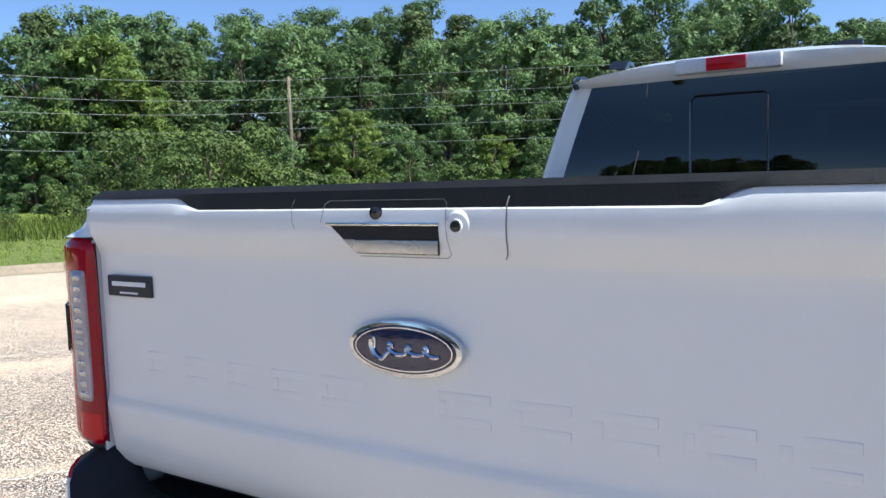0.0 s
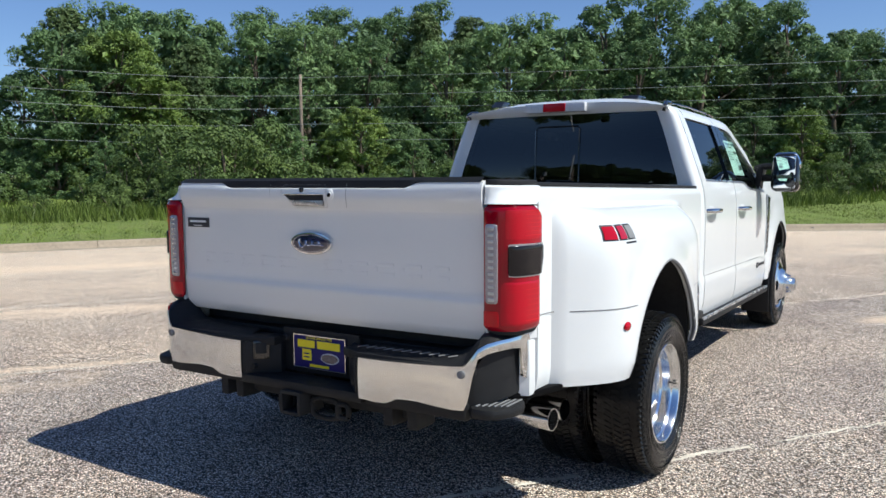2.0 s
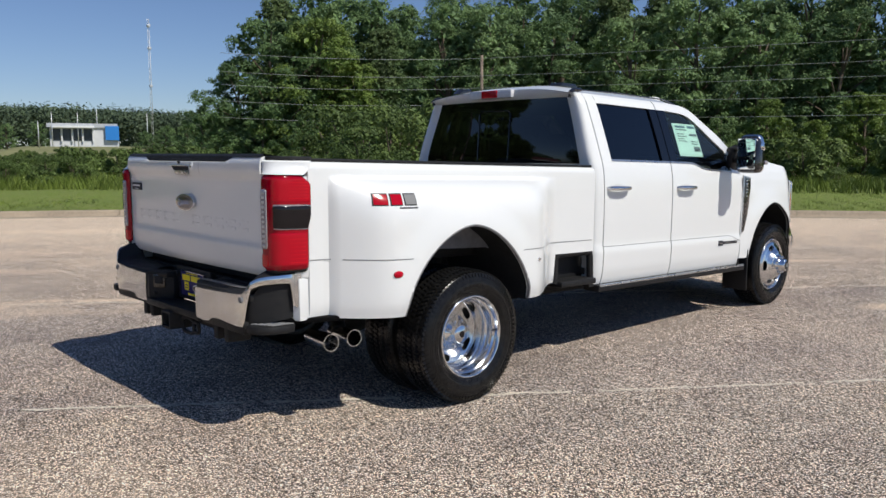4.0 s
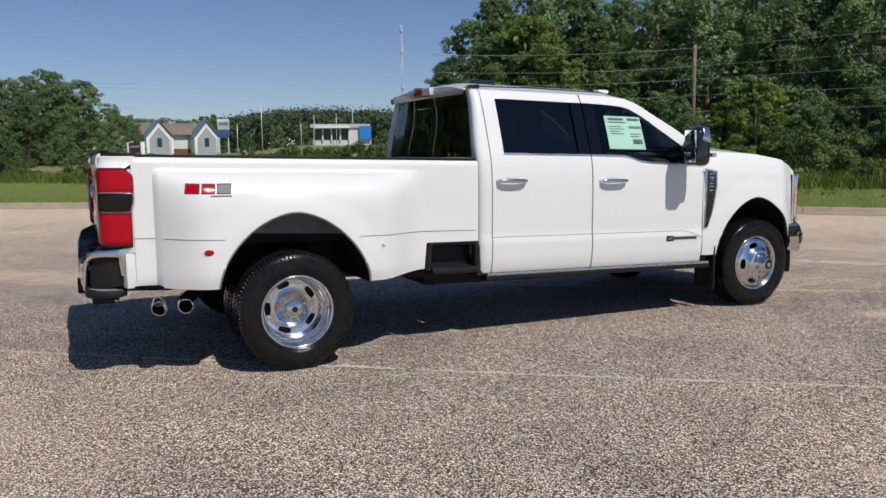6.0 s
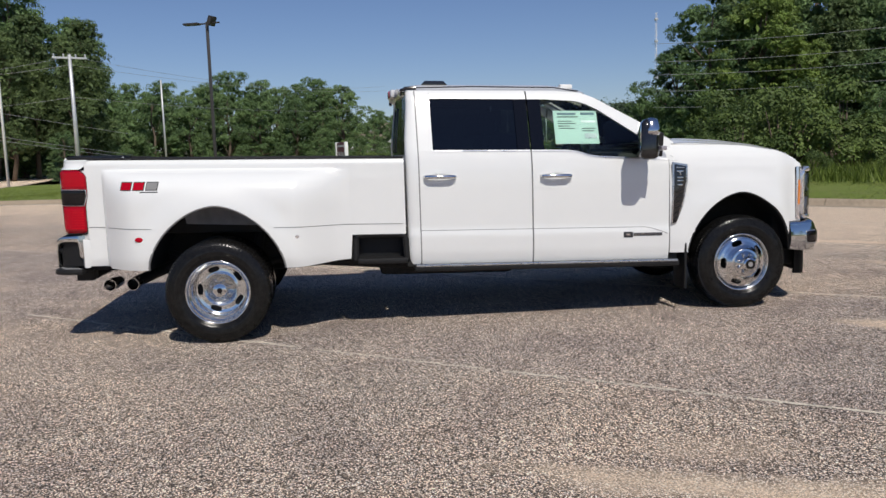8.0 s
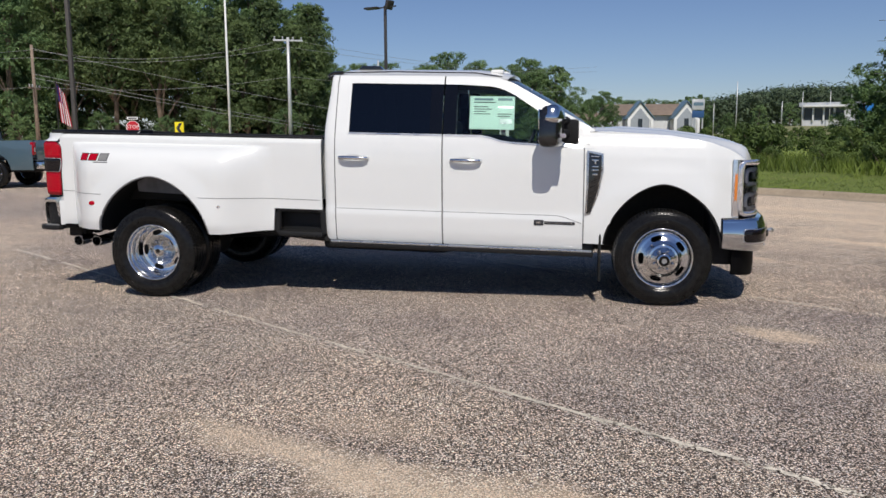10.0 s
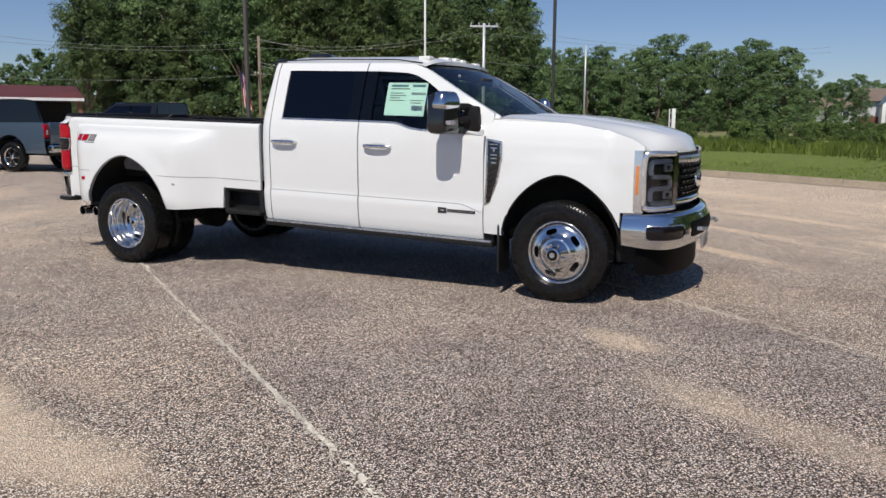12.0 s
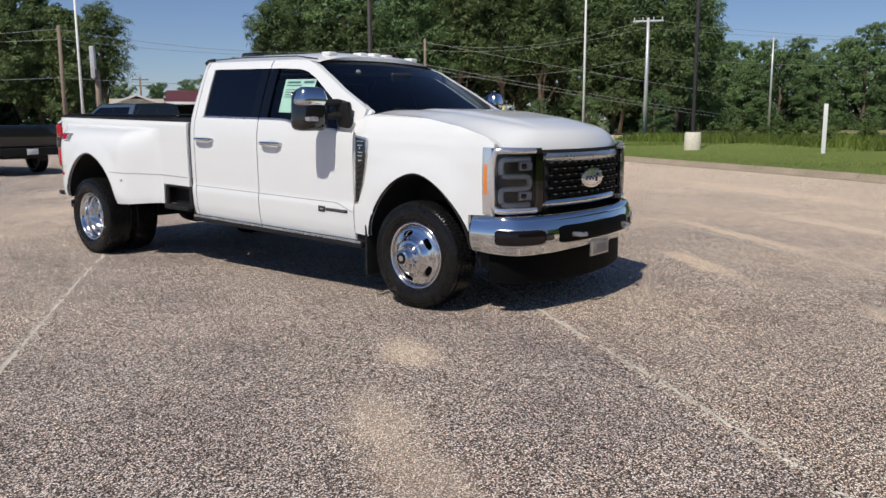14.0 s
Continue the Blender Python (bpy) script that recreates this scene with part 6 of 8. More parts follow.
    # shut lines
    for pts in ([(1.718, 0.56), (1.718, 1.95)], [(2.646, 0.56), (2.646, 1.46)], [(3.816, 0.60), (3.816, 1.38)], [(1.588, 0.60), (1.588, 1.40)]):
        bm = side_line(pts, door_profile if pts[0][0] > 1.6 else (lambda y, z: side_profile(z) - 0.01), -0.004, 0.004 if pts[0][0] > 1.6 else 0.012)
        tpart("shut_line", bm if s > 0 else mirrored(bm), M_SEAM if pts[0][0] > 1.6 else M_GAP)
    # lower crease on the doors; its shade is drawn as a grey line
    for a, b, d in ((1.722, 2.64, rear_door[k]), (2.652, 3.60, front_door[k])):
        bm = side_line([(a, 0.822), (b, 0.822)], door_profile, 0.0015, 0.0022)
        tpart("crease_line", bm if s > 0 else mirrored(bm), M_SEAM, d)
    bm = side_line([(3.60, 0.822), (3.66, 0.812), (3.80, 0.765)], door_profile, 0.0015, 0.0022)
    tpart("crease_line", bm if s > 0 else mirrored(bm), M_SEAM, front_door[k])
    # engine badge, as plain bars
    bm = bmesh.new()
    for a, b, c, e in ((3.415, 3.495, 0.737, 0.783), (3.50, 3.75, 0.749, 0.773)):
        box(bm, (s * 1.0105, (a + b) / 2, (c + e) / 2), (0.004, b - a, e - c), 0.001)
    engine_badge = tpart("engine_badge", bm, M_INK, front_door[k], "slim black and chrome badge bar")
    for a in range(8):
        tpart("bright_mark", boxed((s * 1.0135, 3.518 + 0.029 * a, 0.7605), (0.002, 0.012, 0.005)), M_CHROME, engine_badge)
    tpart("bright_mark", boxed((s * 1.0135, 3.455, 0.76), (0.002, 0.034, 0.012)), M_CHROME, engine_badge)

# roof, with rolled edges and a slight crown
bm = bmesh.new()
rows = []
for k in range(25):
    y = 1.60 + (3.17 - 1.60) * k / 24
    row = []
    edge = float(np.interp(y, (1.6, 1.66, 1.75, 2.9, 3.1, 3.17), (1.945, 1.950, 1.955, 1.955, 1.945, 1.93)))
    crown = (0.0558 + 0.0342 * smooth01(1.60, 1.80, y)) * (0.72 + 0.28 * smooth01(3.25, 2.9, y))
    for i in range(33):
        u = -1 + 2 * i / 32
        half = side_profile(1.95) - 0.005 - 0.03 * smooth01(2.9, 3.17, y)
        row.append((u * half, y + 0.05 * (1 - u * u) * smooth01(2.9, 3.17, y), edge + crown * (1 - abs(u) ** 3.4)))
    rows.append(row)
rows.append([(0.706 * u, 3.224 - 0.065 * u * u, 1.967 - 0.018 * u * u) for u in (-1 + 2 * i / 32 for i in range(33))])
grid(bm, rows)
roof = tpart("roof", bm, M_PAINT, None, "white cab roof")
for s in (1, -1):
    bm = bmesh.new()
    tube(bm, [(s * 0.745, 1.66, 1.978), (s * 0.745, 2.2, 1.991), (s * 0.735, 2.9, 1.987), (s * 0.705, 3.12, 1.961)], 0.006, 6)
    tpart("roof_gutter_trim", bm, M_GLOSSBLACK, roof, "black roof ditch strips")
for s in (1, -1):
    bm = bmesh.new()
    tube(bm, [(s * 0.742, 1.616, 1.918), (s * 0.752, 1.612, 1.952), (s * 0.748, 1.650, 1.974), (s * 0.745, 1.74, 1.980)], 0.015, 8)
    tpart("roof_end_cap", bm, M_GLOSSBLACK, roof, "black roof end cap")
# clearance lamps along the front edge of the roof
for x in (-0.52, -0.16, 0.0, 0.16, 0.52):
    bm = bmesh.new()
    box(bm, (x, 3.05 + 0.03 * (1 - abs(x)), 2.028 - 0.03 * abs(x)), (0.09, 0.11, 0.036), 0.014)
    tpart("clearance_lamp", bm, M_WHITE, roof, "small roof clearance lamp")
bm = bmesh.new()
prism(bm, [(1.72, 2.015), (1.78, 2.063), (1.86, 2.065), (1.90, 2.015)], "x", -0.62, -0.53, 0.01)
tpart("antenna_fin", bm, M_GLOSSBLACK, roof, "black roof antenna")
bm = bmesh.new()
prism(bm, [(1.80, 2.02), (1.84, 2.06), (2.0, 2.06), (2.04, 2.02)], "x", 0.38, 0.50, 0.01)
tpart("antenna_fin", bm, M_GLOSSBLACK, roof, "black roof antenna")

M_LAMPWHITE = dusty("frosted_white_lens", (0.70, 0.70, 0.71), 0.2, scale=60.0, amount=0.08)

# back of the cab
bm = bmesh.new()


def back_y(x, z):
    return 1.600 + 0.035 * smooth01(1.45, 1.93, z) + 0.03 * (abs(x) / 0.8) ** 3


def back_half(z):
    return float(np.interp(z, (0.9, 1.40, 1.46, 1.60, 1.75, 1.88, 1.935), (0.955, 0.952, 0.945, 0.897, 0.842, 0.79, 0.765)))


def back_sheet(z0, z1, u0, u1, off=0.0, nz=8, nu=16):
    b = bmesh.new()
    return grid(b, [[((u0 + (u1 - u0) * i / nu) * back_half(z0 + (z1 - z0) * k / nz), back_y((u0 + (u1 - u0) * i / nu) * 0.9, z0 + (z1 - z0) * k / nz) + off, z0 + (z1 - z0) * k / nz) for i in range(nu + 1)] for k in range(nz + 1)])


tpart("cab_back", back_sheet(0.9, 1.43, -1, 1), M_PAINT)
bm = bmesh.new()
rows = []
for k in range(5):
    w = k / 4
    row = []
    for i in range(33):
        u = -1 + 2 * i / 32
        row.append((u * (back_half(1.925) * (1 - w) + (side_profile(1.95) - 0.005) * w), back_y(u * 0.75, 1.925) * (1 - w) + 1.60 * w - 0.012 * math.sin(math.pi * w), 1.925 * (1 - w) + w * (1.945 + 0.0558 * (1 - abs(u) ** 3.4))))
    rows.append(row)
tpart("back_header", grid(bm, rows), M_PAINT)


def corner_column():
    """The rounded rear corner of the cab, from the back window's edge round to the rear door."""
    b = bmesh.new()
    rows = []
    for k in range(45):
        z = 0.545 + (1.957 - 0.545) * k / 44
        zz = max(z, 0.9)
        a = Vector((0.885 * back_half(min(zz, 1.935)), back_y(0.80, min(zz, 1.93)) - 0.002))
        c = Vector((side_profile(z) - 0.001, 1.713))
        m1, m2 = Vector((c.x - 0.035, a.y - 0.034)), Vector((c.x + 0.001, a.y - 0.020))
        row = []
        for i in range(13):
            t = i / 12
            p = a * (1 - t) ** 3 + 3 * m1 * t * (1 - t) ** 2 + 3 * m2 * t * t * (1 - t) + c * t**3
            row.append((p.x, p.y, z))
        rows.append(row)
    return grid(b, rows)


both_sides("cab_corner", corner_column, M_PAINT, None, "white rounded cab rear corner")
rear_glass = tpart("rear_window", back_sheet(1.43, 1.925, -0.885, 0.885, -0.004, 10, 20), M_TINT, None, "dark tinted rear window with a sliding pane")
bm = bmesh.new()
pts = [(-0.185, 1.45), (-0.19, 1.82), (-0.17, 1.843), (0.13, 1.843), (0.15, 1.82), (0.15, 1.45)]
tube(bm, [(x, back_y(x, z) - 0.009, z) for x, z in pts], 0.0055, 6)
tpart("slider_frame", bm, M_GLOSSBLACK, rear_glass, "frame of the sliding pane")
bm = bmesh.new()
box(bm, (-0.02, 1.590, 1.972), (0.46, 0.06, 0.068), 0.016)
third = tpart("high_brake_lamp", bm, M_LAMPWHITE, None, "high-mounted brake lamp with cargo lights")
bm = bmesh.new()
box(bm, (-0.02, 1.560, 1.972), (0.17, 0.014, 0.058), 0.004)
tpart("red_lens", bm, M_REDRIB, third, "red brake lens")

# windscreen
bm = bmesh.new()
rows = []
for k in range(13):
    f = k / 12
    row = []
    for i in range(25):
        u = -1 + 2 * i / 24
        half = 0.875 + (0.700 - 0.875) * f
        row.append((u * half, 3.96 - 0.125 * u * u + (3.215 - 3.96 + 0.06 * u * u) * f, 1.512 + (1.962 - 1.512) * f + 0.02 * math.sin(math.pi * f) - 0.018 * u * u * f))
    rows.append(row)
grid(bm, rows)
bmesh.ops.reverse_faces(bm, faces=bm.faces)
screen = tpart("windscreen", bm, M_SCREEN, None, "raked tinted windscreen")
for s in (1, -1):
    bm = bmesh.new()
    tube(bm, [(s * 0.05, 3.985, 1.525), (s * 0.30, 3.955, 1.543), (s * 0.62, 3.905, 1.560)], [0.012, 0.009, 0.006], 6)
    tpart("wiper", bm, M_BLACK, screen, "black wiper")
bm = bmesh.new()
grid(bm, [[(x, 3.99 - 0.125 * (x / 0.875) ** 2 + o, z) for x in [-0.9 + 0.075 * i for i in range(25)]] for o, z in ((-0.06, 1.505), (0.0, 1.512), (0.06, 1.515))])
tpart("cowl", bm, M_BLACK, None, "black cowl panel")

# front fenders
def fender_bottom(y):
    if y < 3.985:
        return 0.60
    if y < 4.925:
        return arch(y, FRONT_Y, 0.475, 0.60, 1.10) if y < FRONT_Y else max(arch(y, FRONT_Y, 0.50, 0.60, 1.10), 0.0)
    return 0.845


def fender_top(y):
    return float(np.interp(y, (3.8, 3.86, 4.1, 4.5, 4.8, 5.0, 5.10), (1.375, 1.50, 1.512, 1.495, 1.450, 1.390, 1.325)))


fender_ys = stations(3.822, 5.085, 40, 3.985, 4.925, 4.9251, *[FRONT_Y + 0.475 * math.sin(math.pi * k / 44) for k in range(-22, 1)], *[FRONT_Y + 0.47 * math.sin(math.pi * k / 44) for k in range(1, 22)])
fender = both_sides("front_fender", lambda: panel(fender_ys, lambda y: min(fender_bottom(y), 1.10) if y < 4.925 else 0.845, fender_top, fender_profile, 26), M_PAINT, None, "white front fender")

# hood, falling towards the grille, with a broad raised middle
bm = bmesh.new()
rows = []
for k in range(29):
    f = k / 28
    row = []
    for i in range(41):
        u = -1 + 2 * i / 40
        y = 3.93 - 0.09 * u * u + (5.235 - 0.10 * u * u - (3.93 - 0.09 * u * u)) * f
        ye = 3.93 + 1.305 * f
        side = float(np.interp(ye, (3.8, 3.86, 4.1, 4.5, 4.8, 5.0, 5.10, 5.17, 5.24), (1.48, 1.506, 1.518, 1.501, 1.460, 1.416, 1.388, 1.354, 1.296)))
        half = float(np.interp(y, (3.8, 4.5, 4.9, 5.1, 5.24), (0.895, 0.905, 0.895, 0.875, 0.86)))
        mid = float(np.interp(ye, (3.8, 4.1, 4.5, 4.85, 5.05, 5.16, 5.21, 5.235), (1.550, 1.553, 1.536, 1.494, 1.458, 1.424, 1.382, 1.296)))
        a = abs(u)
        z = side + (mid - side) * (1 - smooth01(0.60, 1.0, a))
        z += 0.016 * (1 - smooth01(0.46, 0.54, a)) * smooth01(3.95, 4.2, ye) * (1 - smooth01(4.9, 5.15, ye))
        row.append((u * half, y, z))
    rows.append(row)
grid(bm, rows)
rim = [e for e in bm.edges if len(e.link_faces) == 1]
for v in bmesh.ops.extrude_edge_only(bm, edges=rim)["geom"]:
    if isinstance(v, bmesh.types.BMVert):
        v.co.z -= 0.03
bmesh.ops.recalc_face_normals(bm, faces=bm.faces)
if max(bm.faces, key=lambda f: f.calc_area()).normal.z < 0:
    bmesh.ops.reverse_faces(bm, faces=bm.faces)
hood = tpart("hood", bm, M_PAINT, None, "white power-dome hood", 0.7)

# fender vent with plain bars for its lettering
for k, s in enumerate((1, -1)):
    def vent_shape(grow):
        return [(3.845 - grow, 1.355 + grow), (3.965 + grow, 1.335 + grow), (3.968 + grow, 1.20), (3.935 + grow, 1.02), (3.880 + grow * 0.6, 0.845 - grow), (3.832 - grow, 0.835 - grow), (3.842 - grow, 1.05)]
    x = 1.004
    a, b = (x - 0.01, x + 0.006) if s > 0 else (-x - 0.006, -x + 0.01)
    vent = tpart("fender_vent", prism(bmesh.new(), vent_shape(0.006), "x", a, b, 0.004), M_SATIN, fender[k], "chrome-framed black fender vent")
    a, b = (x, x + 0.008) if s > 0 else (-x - 0.008, -x)
    tpart("vent_field", prism(bmesh.new(), vent_shape(-0.010), "x", a, b, 0.003), M_GLOSSBLACK, vent, "black meshed vent field")
    for z, w, h in ((1.285, 0.055, 0.010), (1.268, 0.012, 0.03), (1.232, 0.05, 0.010), (1.205, 0.05, 0.010), (1.17, 0.04, 0.012), (1.315, 0.07, 0.008)):
        tpart("bright_mark", boxed((s * (x + 0.009), 3.905, z), (0.004, w, h), 0.001), M_CHROME, vent, "plain bright mark")
    for j in range(6):
        tpart("vent_louvre", boxed((s * (x + 0.009), 3.90 - 0.006 * j, 1.12 - 0.045 * j), (0.004, 0.06 - 0.004 * j, 0.008), 0.001, Matrix.Rotation(radians(25), 3, "X")), M_BLACK, vent)

# ---- front end ----
M_CUPGREY = dusty("dull_grey_plate", (0.27, 0.24, 0.22), 0.5, scale=40.0, amount=0.2)
M_LAMPCUP = dusty("dark_lamp_housing", (0.030, 0.030, 0.033), 0.16, 0.3, scale=60.0, amount=0.2)
M_GUIDE = dusty("unlit_light_guide", (0.60, 0.60, 0.61), 0.18, 0.2, scale=60.0, amount=0.15)
grille = tpart("grille", boxed((0, 5.20, 1.075), (1.16, 0.06, 0.40), 0.01), M_DARK, None, "black meshed grille with chrome bars and an oval emblem")
for row in range(6):
    for col in range(11):
        x = -0.50 + 0.10 * col + (0.025 if row % 2 else -0.025)
        z = 0.968 + 0.045 * row
        bm = bmesh.new()
        box(bm, (x, 5.232 + 0.02 * (1 - (x / 0.6) ** 2), z), (0.085, 0.03, 0.030), 0.008)
        cell = tpart("grille_block", bm, M_DAM, grille)
        bm = bmesh.new()
        box(bm, (x, 5.249 + 0.02 * (1 - (x / 0.6) ** 2), z + 0.010), (0.040, 0.006, 0.003), 0.001)
        tpart("bright_edge", bm, M_SATIN, cell)
for z, h, m in ((1.238, 0.062, M_SATIN), (0.912, 0.050, M_CHROME)):
    keys = [(-0.60, 5.215), (-0.4, 5.245), (0, 5.262), (0.4, 5.245), (0.60, 5.215)]
    pts = [tuple(v) for v in smooth_path(keys, 6)]
    bm = ribbon([p[:2] for p in pts], [z - h / 2] * len(pts), [z + h / 2] * len(pts), 0.03, -0.010)
    tpart("grille_bar", bm, m, grille, "bright grille bar")
bm = ribbon([(-0.62, 5.20), (-0.3, 5.235), (0, 5.242), (0.3, 5.235), (0.62, 5.20)], [1.262] * 5, [1.292] * 5, 0.03)
tpart("hood_gap", bm, M_DARK, grille)
# glare on the front emblem is painted in: silver field, dark stroke
oval_badge(-0.01, 1.075, 5.268, 0.172, 0.074, grille, 1, M_FRAME)


def wrap(z0, z1, out, u0, u1, thick=0.015, rows=8, n=14, bow=0.0, crown=0.0):
    """A piece of the corner surface that carries the headlamp, from u0 on the side to u1 by the grille."""
    plan = [(0.957, 5.00), (0.954, 5.05), (0.945, 5.095), (0.925, 5.135), (0.885, 5.168), (0.83, 5.188), (0.76, 5.203), (0.68, 5.215), (0.60, 5.224)]
    us = np.linspace(0, 1, len(plan))
    bm = bmesh.new()
    rings = []
    for j in range(rows + 1):
        cut = []
        for k in range(n + 1):
            u = u0 + (u1 - u0) * k / n
            x, y = np.interp(u, us, [p[0] for p in plan]), np.interp(u, us, [p[1] for p in plan])
            turn = smooth01(0.1, 0.55, u) * math.pi / 2
            o = out + bow * math.sin(math.pi * k / n) + crown * math.sin(math.pi * j / rows)
            cut.append((x + o * math.cos(turn), y + o * math.sin(turn)))
        rings.append([(x, y, z0 + (z1 - z0) * j / rows) for x, y in cut])
    grid(bm, rings)
    return thicken(bm, thick) if thick else bm


def on_corner(u, z, out):
    """A point on the headlamp corner's surface."""
    x = np.interp(u, np.linspace(0, 1, 9), (0.957, 0.954, 0.945, 0.925, 0.885, 0.83, 0.76, 0.68, 0.60))
    y = np.interp(u, np.linspace(0, 1, 9), (5.00, 5.05, 5.095, 5.135, 5.168, 5.188, 5.203, 5.215, 5.224))
    turn = smooth01(0.1, 0.55, u) * math.pi / 2
    return (float(x) + out * math.cos(turn), float(y) + out * math.sin(turn), z)


for s in (1, -1):
    def wp(name, bm, m, parent, label=""):
        return tpart(name, bm if s > 0 else mirrored(bm), m, parent, label)
    lamp = wp("headlamp", wrap(0.862, 1.308, 0.0, 0.05, 1.0), M_LAMPCUP, None, "stacked headlamp with bent light guides in a bright frame")
    wp("bright_frame", wrap(0.858, 1.312, 0.010, 0.05, 0.215, bow=0.008, n=12, crown=0.010), M_FRAME, lamp, "bright side frame")
    wp("amber_marker", wrap(0.975, 1.205, 0.024, 0.105, 0.160, crown=0.008), M_AMBER, lamp, "narrow amber side marker")
    loop = [tuple(v) for v in smooth_path([(0.86, 1.290), (0.60, 1.290), (0.34, 1.290), (0.265, 1.268), (0.245, 1.21), (0.245, 1.08), (0.245, 0.95), (0.265, 0.898), (0.34, 0.878), (0.60, 0.878), (0.88, 0.878)], 5)]
    wp("bright_frame", tube(bmesh.new(), [on_corner(u, z, 0.014) for u, z in loop], 0.023, 12), M_FRAME, lamp, "rounded bright frame round the lamp")
    bend = [(0.80, 1.232), (0.60, 1.232), (0.42, 1.228), (0.375, 1.20), (0.375, 1.145), (0.42, 1.118), (0.60, 1.115), (0.76, 1.112), (0.80, 1.092), (0.80, 1.052), (0.76, 1.034), (0.60, 1.030), (0.42, 1.028), (0.375, 1.0), (0.375, 0.95), (0.42, 0.922), (0.60, 0.918), (0.80, 0.918)]
    bend = [tuple(v) for v in smooth_path(bend, 3)]
    wp("light_guide", tube(bmesh.new(), [on_corner(u, z, 0.004) for u, z in bend], 0.0195, 12), M_GUIDE, lamp, "grey twice-bent light guide")
    for z in (1.185, 0.98):
        bm = bmesh.new()
        box(bm, (0.765, 5.207, z), (0.11, 0.03, 0.060), 0.012, Matrix.Rotation(radians(-11), 3, "Z"))
        wp("projector", bm, M_GUIDE, lamp, "dull grey projector housing")
        bm = bmesh.new()
        box(bm, (0.79, 5.217, z), (0.040, 0.020, 0.036), 0.008, Matrix.Rotation(radians(-11), 3, "Z"))
        wp("projector_glass", bm, M_SMOKE, lamp)
    wp("lens_cover", wrap(0.888, 1.280, 0.026, 0.27, 0.90, 0, crown=0.006), M_LENS, lamp, "clear moulded lens cover")
    wp("inner_bezel", wrap(0.90, 1.27, 0.014, 0.87, 1.0), M_PILLAR, lamp, "gloss black inner bezel")

fb = tpart("front_bumper", boxed((0, 5.18, 0.68), (1.66, 0.12, 0.20), 0.03), M_BLACK, None, "chrome front bumper with black inserts and an air dam")


def band(keys, thick, bow):
    pts = [tuple(v) for v in smooth_path(keys, 6)]
    return ribbon([p[:2] for p in pts], [p[2] for p in pts], [p[3] for p in pts], thick, bow)


